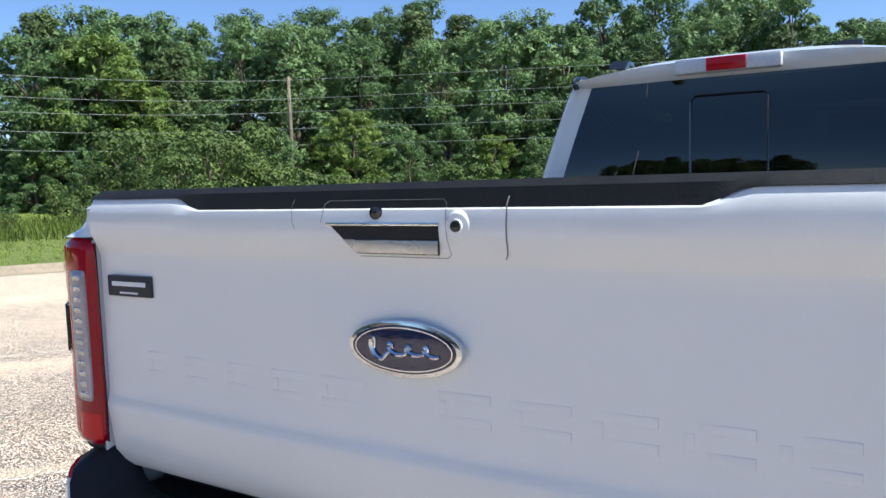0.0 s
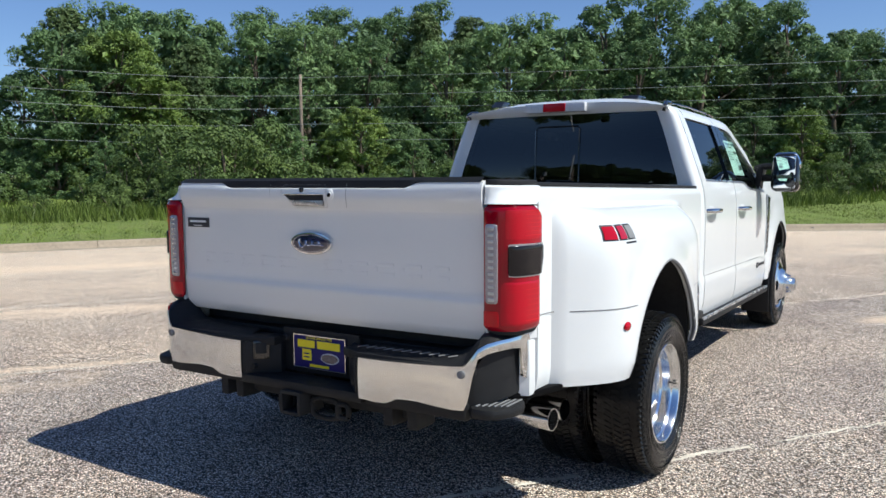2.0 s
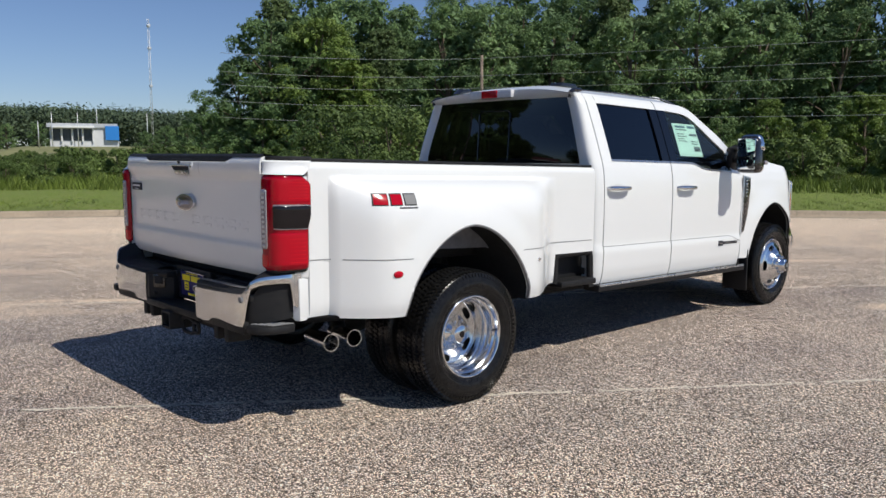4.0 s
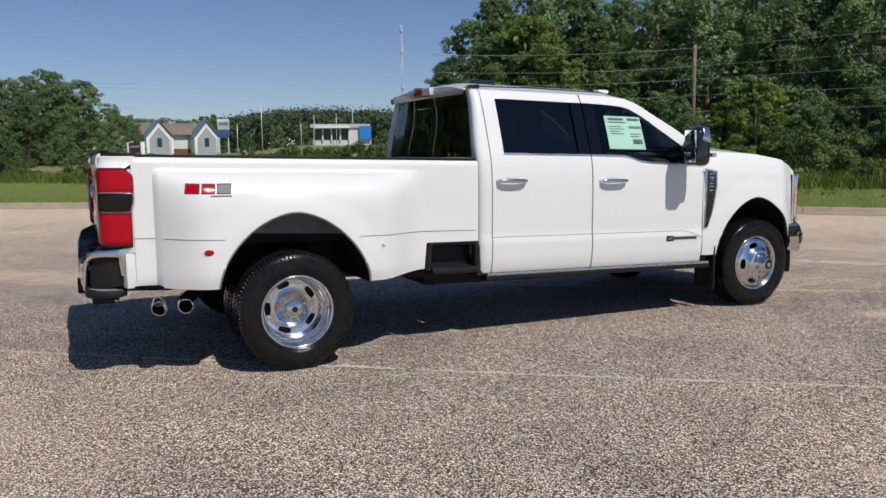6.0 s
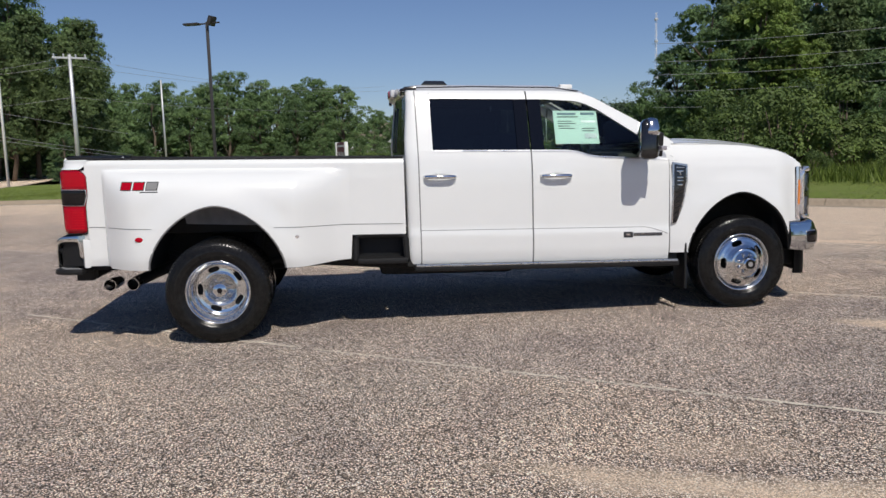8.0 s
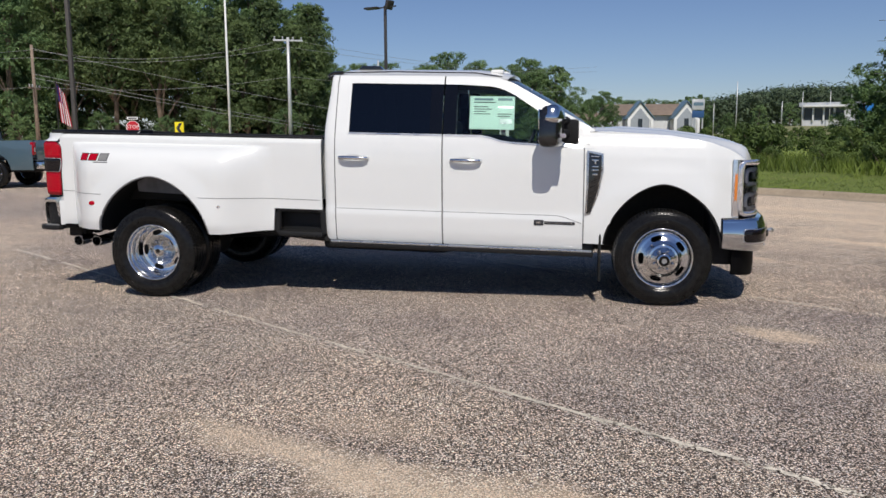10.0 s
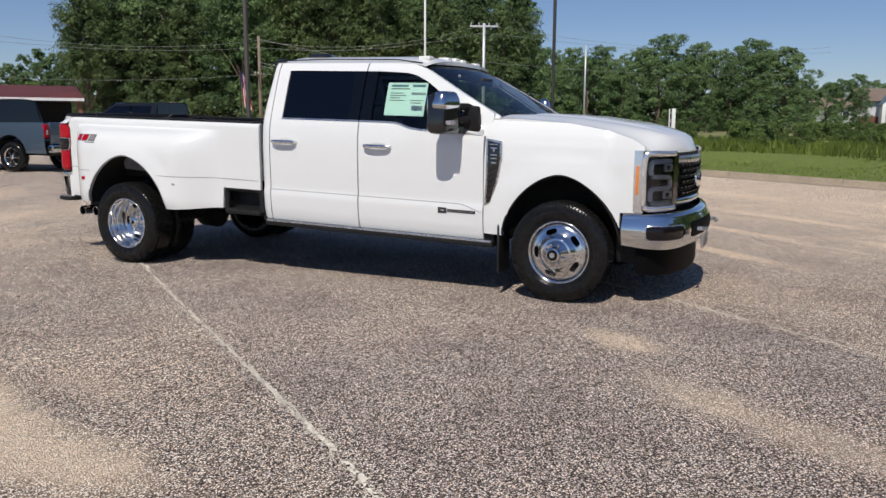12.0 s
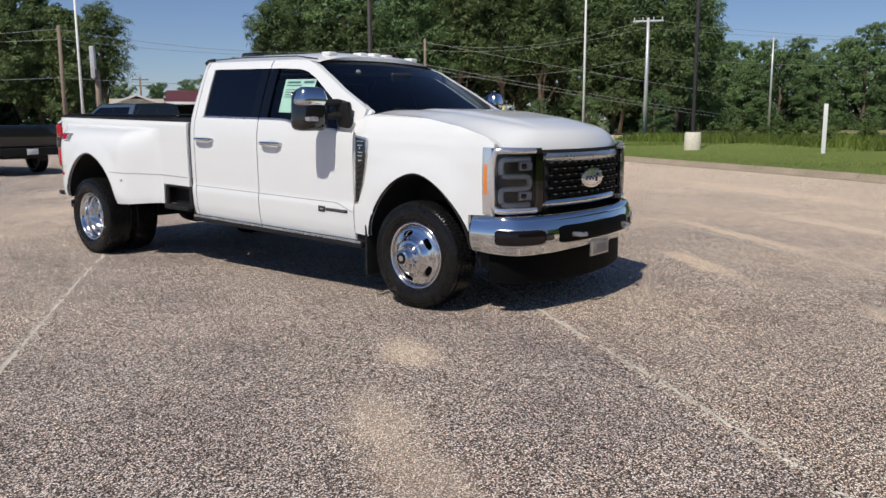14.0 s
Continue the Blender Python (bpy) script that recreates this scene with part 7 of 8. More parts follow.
for s in (1, -1):
    def wq(name, bm, m, parent, label=""):
        return tpart(name, bm if s > 0 else mirrored(bm), m, parent, label)
    face_keys = [(0.982, 4.945, 0.600, 0.815), (0.976, 5.08, 0.585, 0.815), (0.945, 5.19, 0.578, 0.815), (0.86, 5.262, 0.575, 0.812), (0.62, 5.310, 0.578, 0.808), (0.30, 5.336, 0.590, 0.806), (0.0, 5.343, 0.594, 0.806)]
    wq("chrome_face", band(face_keys, 0.02, 0.030), M_CHROME, fb, "broad bright chrome face")

    def inset(i0, i1, z0, z1, out, rows=8, both=True):
        """A plate lying on the chrome face from station i0 to i1, with round ends."""
        line = smooth_path(face_keys, 12)[i0 : i1 + 1]
        made = []
        for i, p in enumerate(line):
            a, b = line[max(i - 1, 0)], line[min(i + 1, len(line) - 1)]
            d = (Vector(b[:2]) - Vector(a[:2])).normalized()
            end = min(i, len(line) - 1 - i) if both else i
            trim = 0.030 * max(0.0, 1 - end / 4) ** 2
            col = []
            for k in range(rows + 1):
                z = z0 + trim + (z1 - z0 - 2 * trim) * k / rows
                o = 0.030 * math.sin(math.pi * min(1, max(0, (z - p[2]) / (p[3] - p[2])))) + out
                o -= 0.012 if k in (0, rows) or end == 0 else 0.0
                col.append((p[0] + d.y * o, p[1] - d.x * o, z))
            made.append(col)
        return grid(bmesh.new(), made)
    ledge = [tuple(v) for v in smooth_path([(0.984, 4.945), (0.975, 5.08), (0.942, 5.185), (0.857, 5.255), (0.617, 5.303), (0.30, 5.328), (0.0, 5.335)], 6)]
    rolled = []
    for i, p in enumerate(ledge):
        d = (Vector(ledge[min(i + 1, len(ledge) - 1)]) - Vector(ledge[max(i - 1, 0)])).normalized()
        rolled.append([(p[0] - d.y * o, p[1] + d.x * o, 0.806 + 0.040 * math.sin(w)) for o, w in ((0.055 * (1 - math.cos(w)) - 0.004, w) for w in (math.pi / 2 * k / 6 for k in range(7)))])
    wq("chrome_ledge", grid(bmesh.new(), rolled), M_CHROME, fb, "rounded chrome top ledge")
    wq("pocket_rim", inset(16, 47, 0.626, 0.774, 0.002), M_SATIN, fb, "fine bright rim round the fog lamp pocket")
    fog = wq("fog_pocket", inset(17, 46, 0.634, 0.766, 0.004), M_SMOKE, fb, "black fog lamp pocket")
    bm = bmesh.new()
    box(bm, (0.66, 5.343, 0.70), (0.075, 0.010, 0.05), 0.004, Matrix.Rotation(radians(-8), 3, "Z"))
    wq("fog_lens", bm, M_GLOSSBLACK, fog, "clear fog lens")
    wq("dark_opening", inset(50, 72, 0.628, 0.780, 0.003, 8, False), M_DAM, fb, "dark centre opening")
    bm = bmesh.new()
    tube(bm, [(0.40, 5.33, 0.695), (0.40, 5.392, 0.700), (0.37, 5.412, 0.697), (0.31, 5.412, 0.695)], 0.017, 10)
    wq("tow_hook", bm, M_SATIN, fb, "grey tow hook")
    bm = bmesh.new()
    lathe(bm, [(0.0001, 5.318), (0.012, 5.318), (0.014, 5.30)], "y", 14, (0.70, 0.0, 0.612))
    wq("parking_sensor", bm, M_SATIN, fb)
    wq("air_dam", band([(0.92, 5.04, 0.375, 0.59), (0.88, 5.14, 0.365, 0.585), (0.72, 5.215, 0.355, 0.585), (0.40, 5.25, 0.345, 0.60), (0.0, 5.262, 0.340, 0.60)], 0.02, 0.004), M_DAM, fb, "black lower air dam")
# unseen block added behind the grille so no sunlight leaks through the nose
tpart("radiator_core", boxed((0, 4.97, 0.83), (1.62, 0.24, 0.78), 0.02), M_DARK, fb)
# unseen plate added to stop sunlight between the bumper and the air dam
bm = bmesh.new()
prism(bm, [(-0.93, 4.98), (0.93, 4.98), (0.93, 5.10), (0.88, 5.20), (0.60, 5.275), (0.0, 5.305), (-0.60, 5.275), (-0.88, 5.20), (-0.93, 5.10)], "z", 0.590, 0.604)
tpart("undertray", bm, M_DAM, fb, "unseen black plate that blocks light under the bumper")
fplate = tpart("front_plate", boxed((-0.01, 5.352, 0.568), (0.29, 0.014, 0.13), 0.004), M_SATIN, fb, "blank plate holder with a pale plate")
tpart("plate_field", boxed((-0.01, 5.361, 0.565), (0.25, 0.006, 0.095), 0.002), M_CUPGREY, fplate)
tpart("print_bar", boxed((-0.01, 5.3655, 0.57), (0.15, 0.003, 0.04)), M_SEAM, fplate)


# ---- mirrors ----
for s in (1, -1):
    def wm(name, bm, m, parent, label="", limit=0.55):
        return tpart(name, bm if s > 0 else mirrored(bm), m, parent, label, limit)
    bm = bmesh.new()
    box(bm, (1.20, 3.575, 1.545), (0.235, 0.165, 0.325), 0.065, None, 4)
    for v in bm.verts:
        v.co.y += 0.05 * smooth01(1.12, 1.33, v.co.x) * -1
        if v.co.y > 3.57:
            v.co.z += -0.02 * (v.co.z - 1.5)
        w = 1 - 0.22 * smooth01(1.60, 1.71, v.co.z)
        v.co.x, v.co.y = 1.19 + (v.co.x - 1.19) * w, 3.575 + (v.co.y - 3.575) * w
    mirror = wm("side_mirror", bm, M_GLOSSBLACK, None, "black towing mirror with a chrome cap", 0.7)
    bm = bmesh.new()
    box(bm, (1.20, 3.603, 1.640), (0.244, 0.128, 0.150), 0.058, None, 4)
    for v in bm.verts:
        v.co.y += 0.05 * smooth01(1.12, 1.33, v.co.x) * -1
        w = 1 - 0.22 * smooth01(1.60, 1.71, v.co.z)
        v.co.x, v.co.y = 1.19 + (v.co.x - 1.19) * w, 3.575 + (v.co.y - 3.575) * w
    wm("chrome_cap", bm, M_CHROME, mirror, "chrome mirror cap", 0.7)
    bm = bmesh.new()
    box(bm, (1.20, 3.478, 1.60), (0.180, 0.008, 0.155), 0.003, Matrix.Rotation(radians(-13), 3, "Z"))
    wm("mirror_glass", bm, M_MIRROR, mirror, "large mirror glass")
    bm = bmesh.new()
    box(bm, (1.20, 3.478, 1.455), (0.180, 0.008, 0.080), 0.003, Matrix.Rotation(radians(-13), 3, "Z"))
    wm("mirror_glass", bm, M_MIRROR, mirror, "small wide-angle mirror glass")
    bm = bmesh.new()
    box(bm, (1.255, 3.645, 1.475), (0.10, 0.05, 0.035), 0.012)
    wm("turn_lamp", bm, M_CLEARLAMP, mirror, "clear turn lamp")
    for z in (1.50, 1.60):
        bm = bmesh.new()
        tube(bm, [(0.93, 3.69, z - 0.02), (1.0, 3.67, z), (1.12, 3.60, z)], 0.030, 10)
        wm("arm", bm, M_BLACK, mirror)
    bm = bmesh.new()
    box(bm, (0.965, 3.70, 1.50), (0.06, 0.14, 0.22), 0.025, Matrix.Rotation(radians(10), 3, "Y"))
    wm("mount", bm, M_BLACK, mirror)

M_LINER = dusty("dusty_grey_liner", (0.20, 0.20, 0.21), 0.9, scale=12.0, amount=0.25)
# ---- sills, step boxes, mud flaps, liners, underbody ----
for s in (1, -1):
    def wr(name, bm, m, parent=None, label=""):
        return tpart(name, bm if s > 0 else mirrored(bm), m, parent, label)
    board = wr("running_board", boxed((0.945, 2.78, 0.515), (0.15, 2.25, 0.055), 0.02), M_BLACK, None, "black running board with a bright edge")
    wr("bright_edge", boxed((1.012, 2.78, 0.535), (0.014, 2.22, 0.022), 0.006), M_SATIN, board, "bright edge strip")
    wr("rocker", boxed((0.90, 2.75, 0.56), (0.14, 2.30, 0.07), 0.01), M_DARK)
    bm = bmesh.new()
    prism(bm, [(1.165, 0.80), (1.60, 0.80), (1.62, 0.72), (1.62, 0.585), (1.17, 0.565)], "x", 0.84, 0.885, 0.01)
    box_step = wr("side_step", bm, M_BLACK, None, "black folding bed side step in its pocket")
    wr("step_tread", boxed((0.955, 1.40, 0.585), (0.16, 0.40, 0.045), 0.014), M_BLACK, box_step)
    wr("step_frame", tube(bmesh.new(), [(0.975, *p) for p in (tuple(v) for v in smooth_path([(1.185, 0.59), (1.19, 0.70), (1.195, 0.765), (1.235, 0.793), (1.40, 0.795), (1.55, 0.793), (1.588, 0.765), (1.594, 0.70), (1.60, 0.59)], 4))], 0.026, 10), M_BLACK, box_step)
    wr("mud_flap", boxed((0.90, 3.955, 0.49), (0.24, 0.02, 0.40), 0.006), M_BLACK, None, "black front mud flap")
    # wheel housings
    for cy, r, x0, x1, z in ((0.135, 0.52, 0.50, 1.19, 0.565), (FRONT_Y, 0.50, 0.50, 0.985, 0.62)):
        bm = bmesh.new()
        rows = []
        for x in (x0, (x0 + x1) / 2, x1):
            rows.append([(x, cy + r * math.cos(w), z + r * 0.98 * math.sin(w)) for w in (math.pi * k / 24 for k in range(25))])
        grid(bm, rows)
        liner = wr("wheel_liner", thicken(bm, 0.012), M_DARK, None, "dark wheel housing liner")
        bm = bmesh.new()
        prism(bm, [(cy + r * math.cos(w), z + r * 0.98 * math.sin(w)) for w in (math.pi * k / 24 for k in range(25))], "x", x0 - 0.02, x0)
        wr("liner_back", bm, M_DARK, liner)
    bm = bmesh.new()
    prism(bm, [(-0.10, 1.09), (-0.13, 0.965), (-0.12, 0.905), (0.50, 0.885), (0.60, 0.86), (0.60, 1.0), (0.45, 1.09)], "x", 0.965, 0.975)
    wr("inner_panel", bm, M_LINER, None, "dusty grey inner fender panel")
    wr("frame_rail", boxed((0.44, 2.0, 0.62), (0.09, 6.0, 0.20), 0.015), M_DARK, None, "black chassis rail")
    bm = bmesh.new()
    tube(bm, [(0.50, -0.6, 0.70), (0.50, 0.1, 0.47), (0.50, 0.9, 0.62)], 0.035, 6)
    wr("leaf_spring", bm, M_DARK)
    bm = bmesh.new()
    tube(bm, [(0.62, 0.32, 0.40), (0.60, 0.42, 0.86)], 0.04, 10)
    wr("shock_absorber", bm, M_DARK)
    # arch lips
    for cy, half, foot, peak, S, (p, q) in ((0.137, 0.508, 0.575, 1.055, bed_profile, (-0.37, 0.645)), (FRONT_Y, 0.475, 0.60, 1.10, fender_profile, (3.985, 4.925))):
        bm = bmesh.new()
        pts = []
        for k in range(-22, 23):
            y = cy + half * math.sin(math.pi * k / 44)
            z = arch(y, cy, half, foot, peak)
            pts.append((S(y, z) - 0.008, y, z + 0.003))
        tube(bm, pts, 0.010, 6)
        wr("arch_lip", bm, M_SEAM if cy < 1 else M_BLACK, None, "rolled wheel arch lip")
for y in (REAR_Y, FRONT_Y):
    bm = bmesh.new()
    tube(bm, [(-0.9, y, 0.39), (0.9, y, 0.39)], 0.06, 12)
    tube(bm, [(0, y - 0.16, 0.39), (0, y - 0.1, 0.39), (0, y + 0.1, 0.39), (0, y + 0.18, 0.39)], [0.05, 0.16, 0.17, 0.06], 14)
    part("axle", bm, M_DARK, truck, "black axle with its differential")
bm = bmesh.new()
tube(bm, [(0, 0.3, 0.42), (0, 3.0, 0.55)], 0.05, 10)
part("drive_shaft", bm, M_DARK, truck)
tpart("fuel_tank", boxed((0.15, 2.0, 0.50), (0.5, 1.2, 0.26), 0.05), M_DARK)
tpart("gearbox", boxed((0, 3.2, 0.55), (0.5, 0.9, 0.35), 0.06), M_DARK)
tpart("cab_floor", boxed((0, 2.75, 0.64), (1.84, 2.3, 0.05), 0.01), M_DARK)
tpart("engine", boxed((0, 4.45, 0.85), (0.75, 1.1, 0.8), 0.08), M_DARK)
tpart("radiator", boxed((0, 5.08, 0.95), (1.3, 0.06, 0.6), 0.01), M_DARK)

# ---- inside the cab ----
for x in (-0.45, 0.45):
    seat = tpart("front_seat", boxed((x, 2.75, 0.98), (0.54, 0.54, 0.18), 0.06), M_SEAT, None, "dark leather bucket seat")
    tpart("backrest", boxed((x, 2.47, 1.30), (0.52, 0.16, 0.62), 0.06, Matrix.Rotation(radians(-12), 3, "X")), M_SEAT, seat)
    tpart("headrest", boxed((x, 2.38, 1.70), (0.28, 0.12, 0.19), 0.045), M_SEAT, seat)
bench = tpart("rear_bench", boxed((0, 1.98, 0.96), (1.5, 0.48, 0.2), 0.05), M_SEAT, None, "dark rear bench seat")
tpart("backrest", boxed((0, 1.74, 1.24), (1.5, 0.12, 0.5), 0.05), M_SEAT, bench)
for x in (-0.5, 0.0, 0.5):
    tpart("headrest", boxed((x, 1.74, 1.57), (0.30, 0.10, 0.17), 0.04), M_SEAT, bench)
dash = tpart("dashboard", boxed((0, 3.62, 1.30), (1.66, 0.40, 0.30), 0.07), M_DASH, None, "dark grey dashboard")
tpart("dash_top", boxed((0, 3.75, 1.45), (1.64, 0.36, 0.06), 0.02), M_DASH, dash)
tpart("screen", boxed((0, 3.40, 1.42), (0.30, 0.02, 0.20), 0.01), M_GLOSSBLACK, dash)
bm = bmesh.new()
tube(bm, [(-0.42 + 0.19 * math.cos(w), 3.28 + 0.07 * math.sin(w), 1.34 + 0.175 * math.sin(w)) for w in (2 * math.pi * k / 32 for k in range(33))], 0.016, 8)
tpart("steering_wheel", bm, M_DASH, dash, "dark steering wheel")
tpart("rear_view_mirror", boxed((0, 3.42, 1.83), (0.25, 0.03, 0.07), 0.012), M_DASH, screen)
tpart("headliner", boxed((0, 2.45, 1.925), (1.4, 1.3, 0.02), 0.005), M_DASH)
# price sheet behind the front passenger glass
bm = bmesh.new()
sheet_x = lambda y, z: door_profile(y, z) - 0.022
grid(bm, [[(sheet_x(y, z), y, z) for z in [1.515 + 0.275 * k / 6 for k in range(7)]] for y in [2.865 + 0.375 * k / 4 for k in range(5)]])
sheet = tpart("price_sheet", thicken(bm, 0.002), M_PAPER, front_door[0], "large pale green printed price sheet in the window")
for y0, y1, z0, z1, m in ((2.90, 3.06, 1.755, 1.772, M_TEAL), (3.10, 3.22, 1.755, 1.775, M_TEAL), (2.90, 3.08, 1.735, 1.742, M_INK), (2.90, 3.02, 1.70, 1.705, M_INK), (2.90, 3.05, 1.68, 1.685, M_INK), (2.90, 3.0, 1.66, 1.665, M_INK), (2.90, 3.04, 1.64, 1.645, M_INK), (3.10, 3.23, 1.69, 1.71, M_SATIN), (3.10, 3.22, 1.64, 1.645, M_INK), (3.10, 3.2, 1.62, 1.625, M_INK), (3.12, 3.22, 1.56, 1.60, M_SATIN)):
    bm = bmesh.new()
    grid(bm, [[(sheet_x(y, z) + 0.0022, y, z) for z in (z0, z1)] for y in (y0, y1)])
    tpart("print_bar", bm, m, sheet)
bm = bmesh.new()
prism(bm, oval(0.47, 1.86, 0.028, 0.018, 20), "y", 3.36, 3.362)
tpart("windscreen_sticker", bm, M_WHITE, screen, "small white oval sticker")


# ---- wheels ----
def tyre_mesh(width, R=0.395, rim=0.232):
    h = width / 2
    bm = bmesh.new()
    prof = [(rim, -h * 0.80), (rim + 0.015, -h * 0.92), (rim + 0.05, -h * 1.04), (rim + 0.085, -h * 1.06), (R - 0.045, -h * 0.99), (R - 0.018, -h * 0.90), (R - 0.006, -h * 0.78), (R - 0.004, 0), (R - 0.006, h * 0.78), (R - 0.018, h * 0.90), (R - 0.045, h * 0.99), (rim + 0.085, h * 1.06), (rim + 0.05, h * 1.04), (rim + 0.015, h * 0.92), (rim, h * 0.80)]
    # fine moulded rings on the sidewalls
    def ringed(points):
        out = []
        for (r0, a0), (r1, a1) in zip(points, points[1:]):
            out.append((r0, a0))
            if min(r0, r1) > rim + 0.01 and max(r0, r1) < R - 0.03 and abs(r1 - r0) > 0.02:
                for f in (0.25, 0.62):
                    r, a = r0 + (r1 - r0) * f, a0 + (a1 - a0) * f
                    d = 0.0018 if r1 > r0 else -0.0018
                    sd = 0.0022 if a > 0 else -0.0022
                    out += [(r - d, a), (r - d * 0.4, a + sd), (r + d * 0.4, a + sd), (r + d, a)]
        return out + [points[-1]]

    lathe(bm, ringed(prof), "x", 72)
    rng = np.random.default_rng(3)
    for i in range(88):
        w = 2 * math.pi * i / 88
        for j, (x, wx, dw) in enumerate(((-0.80, 0.34, 0.0), (-0.40, 0.30, 0.03), (0.0, 0.30, 0.0), (0.40, 0.30, 0.03), (0.80, 0.34, 0.05))):
            a = w + dw
            m = Matrix.Rotation(a, 3, "X")
            box(bm, m @ Vector((x * h * 0.93, 0, R - (0.004 if abs(x) < 0.7 else 0.011))), (wx * h * 0.98, 0.017, 0.014), 0.0, m @ Matrix.Rotation(radians(24 if x > 0 else -24), 3, "Z"))
        for sd in (-1, 1):
            m = Matrix.Rotation(w, 3, "X")
            box(bm, m @ Vector((sd * h * 0.955, 0, R - 0.030)), (0.010, 0.012, 0.022), 0.0, m @ Matrix.Rotation(radians(-sd * 22), 3, "Y"))
    return bm


def disc_keep(profile, steps, holes, ang, r0, r1):
    """Which faces of a turned disc stay, leaving rounded hand holes."""
    def keep(j, i):
        r = 0.5 * (profile[j][0] + profile[j + 1][0])
        if not r0 < r < r1:
            return True
        w = (2 * math.pi * (i + 0.5) / steps) % (2 * math.pi / holes) - math.pi / holes
        return abs(w / ang) ** 3 + abs((r - (r0 + r1) / 2) / ((r1 - r0) / 2)) ** 3 > 1.0
    return keep


def fine(profile, n=5):
    """More rings between the given ones."""
    out = []
    for (a, b), (c, d) in zip(profile, profile[1:]):
        out += [(a + (c - a) * k / n, b + (d - b) * k / n) for k in range(n)]
    return [*out, profile[-1]]


def wheel(name, label, x, y, s, front):
    """One wheel on its side of the truck, its outside turned to s."""
    w = 0.245
    top = new(name)
    top.parent = truck
    top.matrix_basis = pose(x, y, 0.395, 0, 0, 0 if s > 0 else 180)
    tagged(top, label)
    part("tyre", tyre_mesh(w), M_TYRE, top, "black treaded tyre")
    h = w / 2
    rim_prof = [(0.246, h * 0.86), (0.245, h * 0.92), (0.238, h * 0.94), (0.231, h * 0.87), (0.227, h * 0.66), (0.225, h * 0.63), (0.216, h * 0.60), (0.214, h * 0.56), (0.213, h * 0.24), (0.211, h * 0.20), (0.204, h * 0.17), (0.202, h * 0.12), (0.201, -h * 0.2), (0.200, -h * 0.8)]
    rim = part("rim", lathe(bmesh.new(), rim_prof, "x", 64), M_ALLOY, top, "polished aluminium rim")
    if front:
        prof = [(0.222, h * 0.72), (0.214, h * 0.88), (0.200, h * 0.96), (0.178, h * 1.02), (0.150, h * 1.14), (0.128, h * 1.32), (0.118, h * 1.42), (0.100, h * 1.46)]
        r0, r1 = 0.150, 0.192
    else:
        prof = [(0.2005, -h * 0.22), (0.198, -h * 0.42), (0.193, -h * 0.55), (0.165, -h * 0.60), (0.135, -h * 0.58), (0.114, -h * 0.52), (0.106, -h * 0.34), (0.096, -h * 0.28)]
        r0, r1 = 0.142, 0.184
    prof = fine(prof)
    bm = lathe(bmesh.new(), prof, "x", 120, keep=disc_keep(prof, 120, 5, 0.26, r0, r1))
    disc = part("wheel_disc", bm, M_ALLOY, rim, "polished disc with hand holes")
    part("brake_drum", cap(lathe(bmesh.new(), [(0.198, -h * 0.80), (0.198, -h * 0.98)], "x", 40), 0.198, -h * 0.80, "x", 40), M_DARK, rim)
    z0 = h * 1.44 if front else -h * 0.30
    bm = lathe(bmesh.new(), [(0.100, z0), (0.096, z0 + 0.014), (0.062, z0 + 0.020), (0.058, z0 + (0.075 if front else 0.055)), (0.050, z0 + (0.085 if front else 0.063)), (0.0001, z0 + (0.087 if front else 0.064))], "x", 48)
    hub = part("hub_cap", bm, M_CHROME, rim, "bright hub cap")
    for k in range(8):
        a = 2 * math.pi * (k + 0.5) / 8
        bm = lathe(bmesh.new(), [(0.012, z0), (0.012, z0 + 0.032), (0.008, z0 + 0.040), (0.0001, z0 + 0.041)], "x", 8, (0, 0.079 * math.cos(a), 0.079 * math.sin(a)))
        part("lug_nut", bm, M_CHROME, rim)
    if front:
        part("cap_centre", cap(bmesh.new(), 0.042, z0 + 0.0885, "x", 28), M_PILLAR, rim, "black cap centre")
        part("cap_mark", cap(bmesh.new(), 0.020, z0 + 0.0915, "x", 20), M_SATIN, rim)
    else:
        part("cap_centre", cap(bmesh.new(), 0.020, z0 + 0.067, "x", 20), M_PILLAR, rim, "dark cap centre")
    part("valve", tube(bmesh.new(), [(h * 0.5, 0.212, 0.0), (h * 0.85, 0.205, 0.0)], 0.004, 6), M_DARK, rim)
    return top


for s in (1, -1):
    wheel("front_wheel", "polished eight-lug front wheel with a black tyre", s * 0.905, FRONT_Y, s, True)
    wheel("outer_rear_wheel", "deep-dished polished outer rear wheel with a black tyre", s * 1.118, REAR_Y, s, False)
    part("inner_rear_tyre", lathe(tyre_mesh(0.245), [(0.232, -0.1), (0.12, -0.05)], "x", 40), M_TYRE, truck, "black inner rear tyre").matrix_basis = pose(s * 0.815, REAR_Y, 0.395)


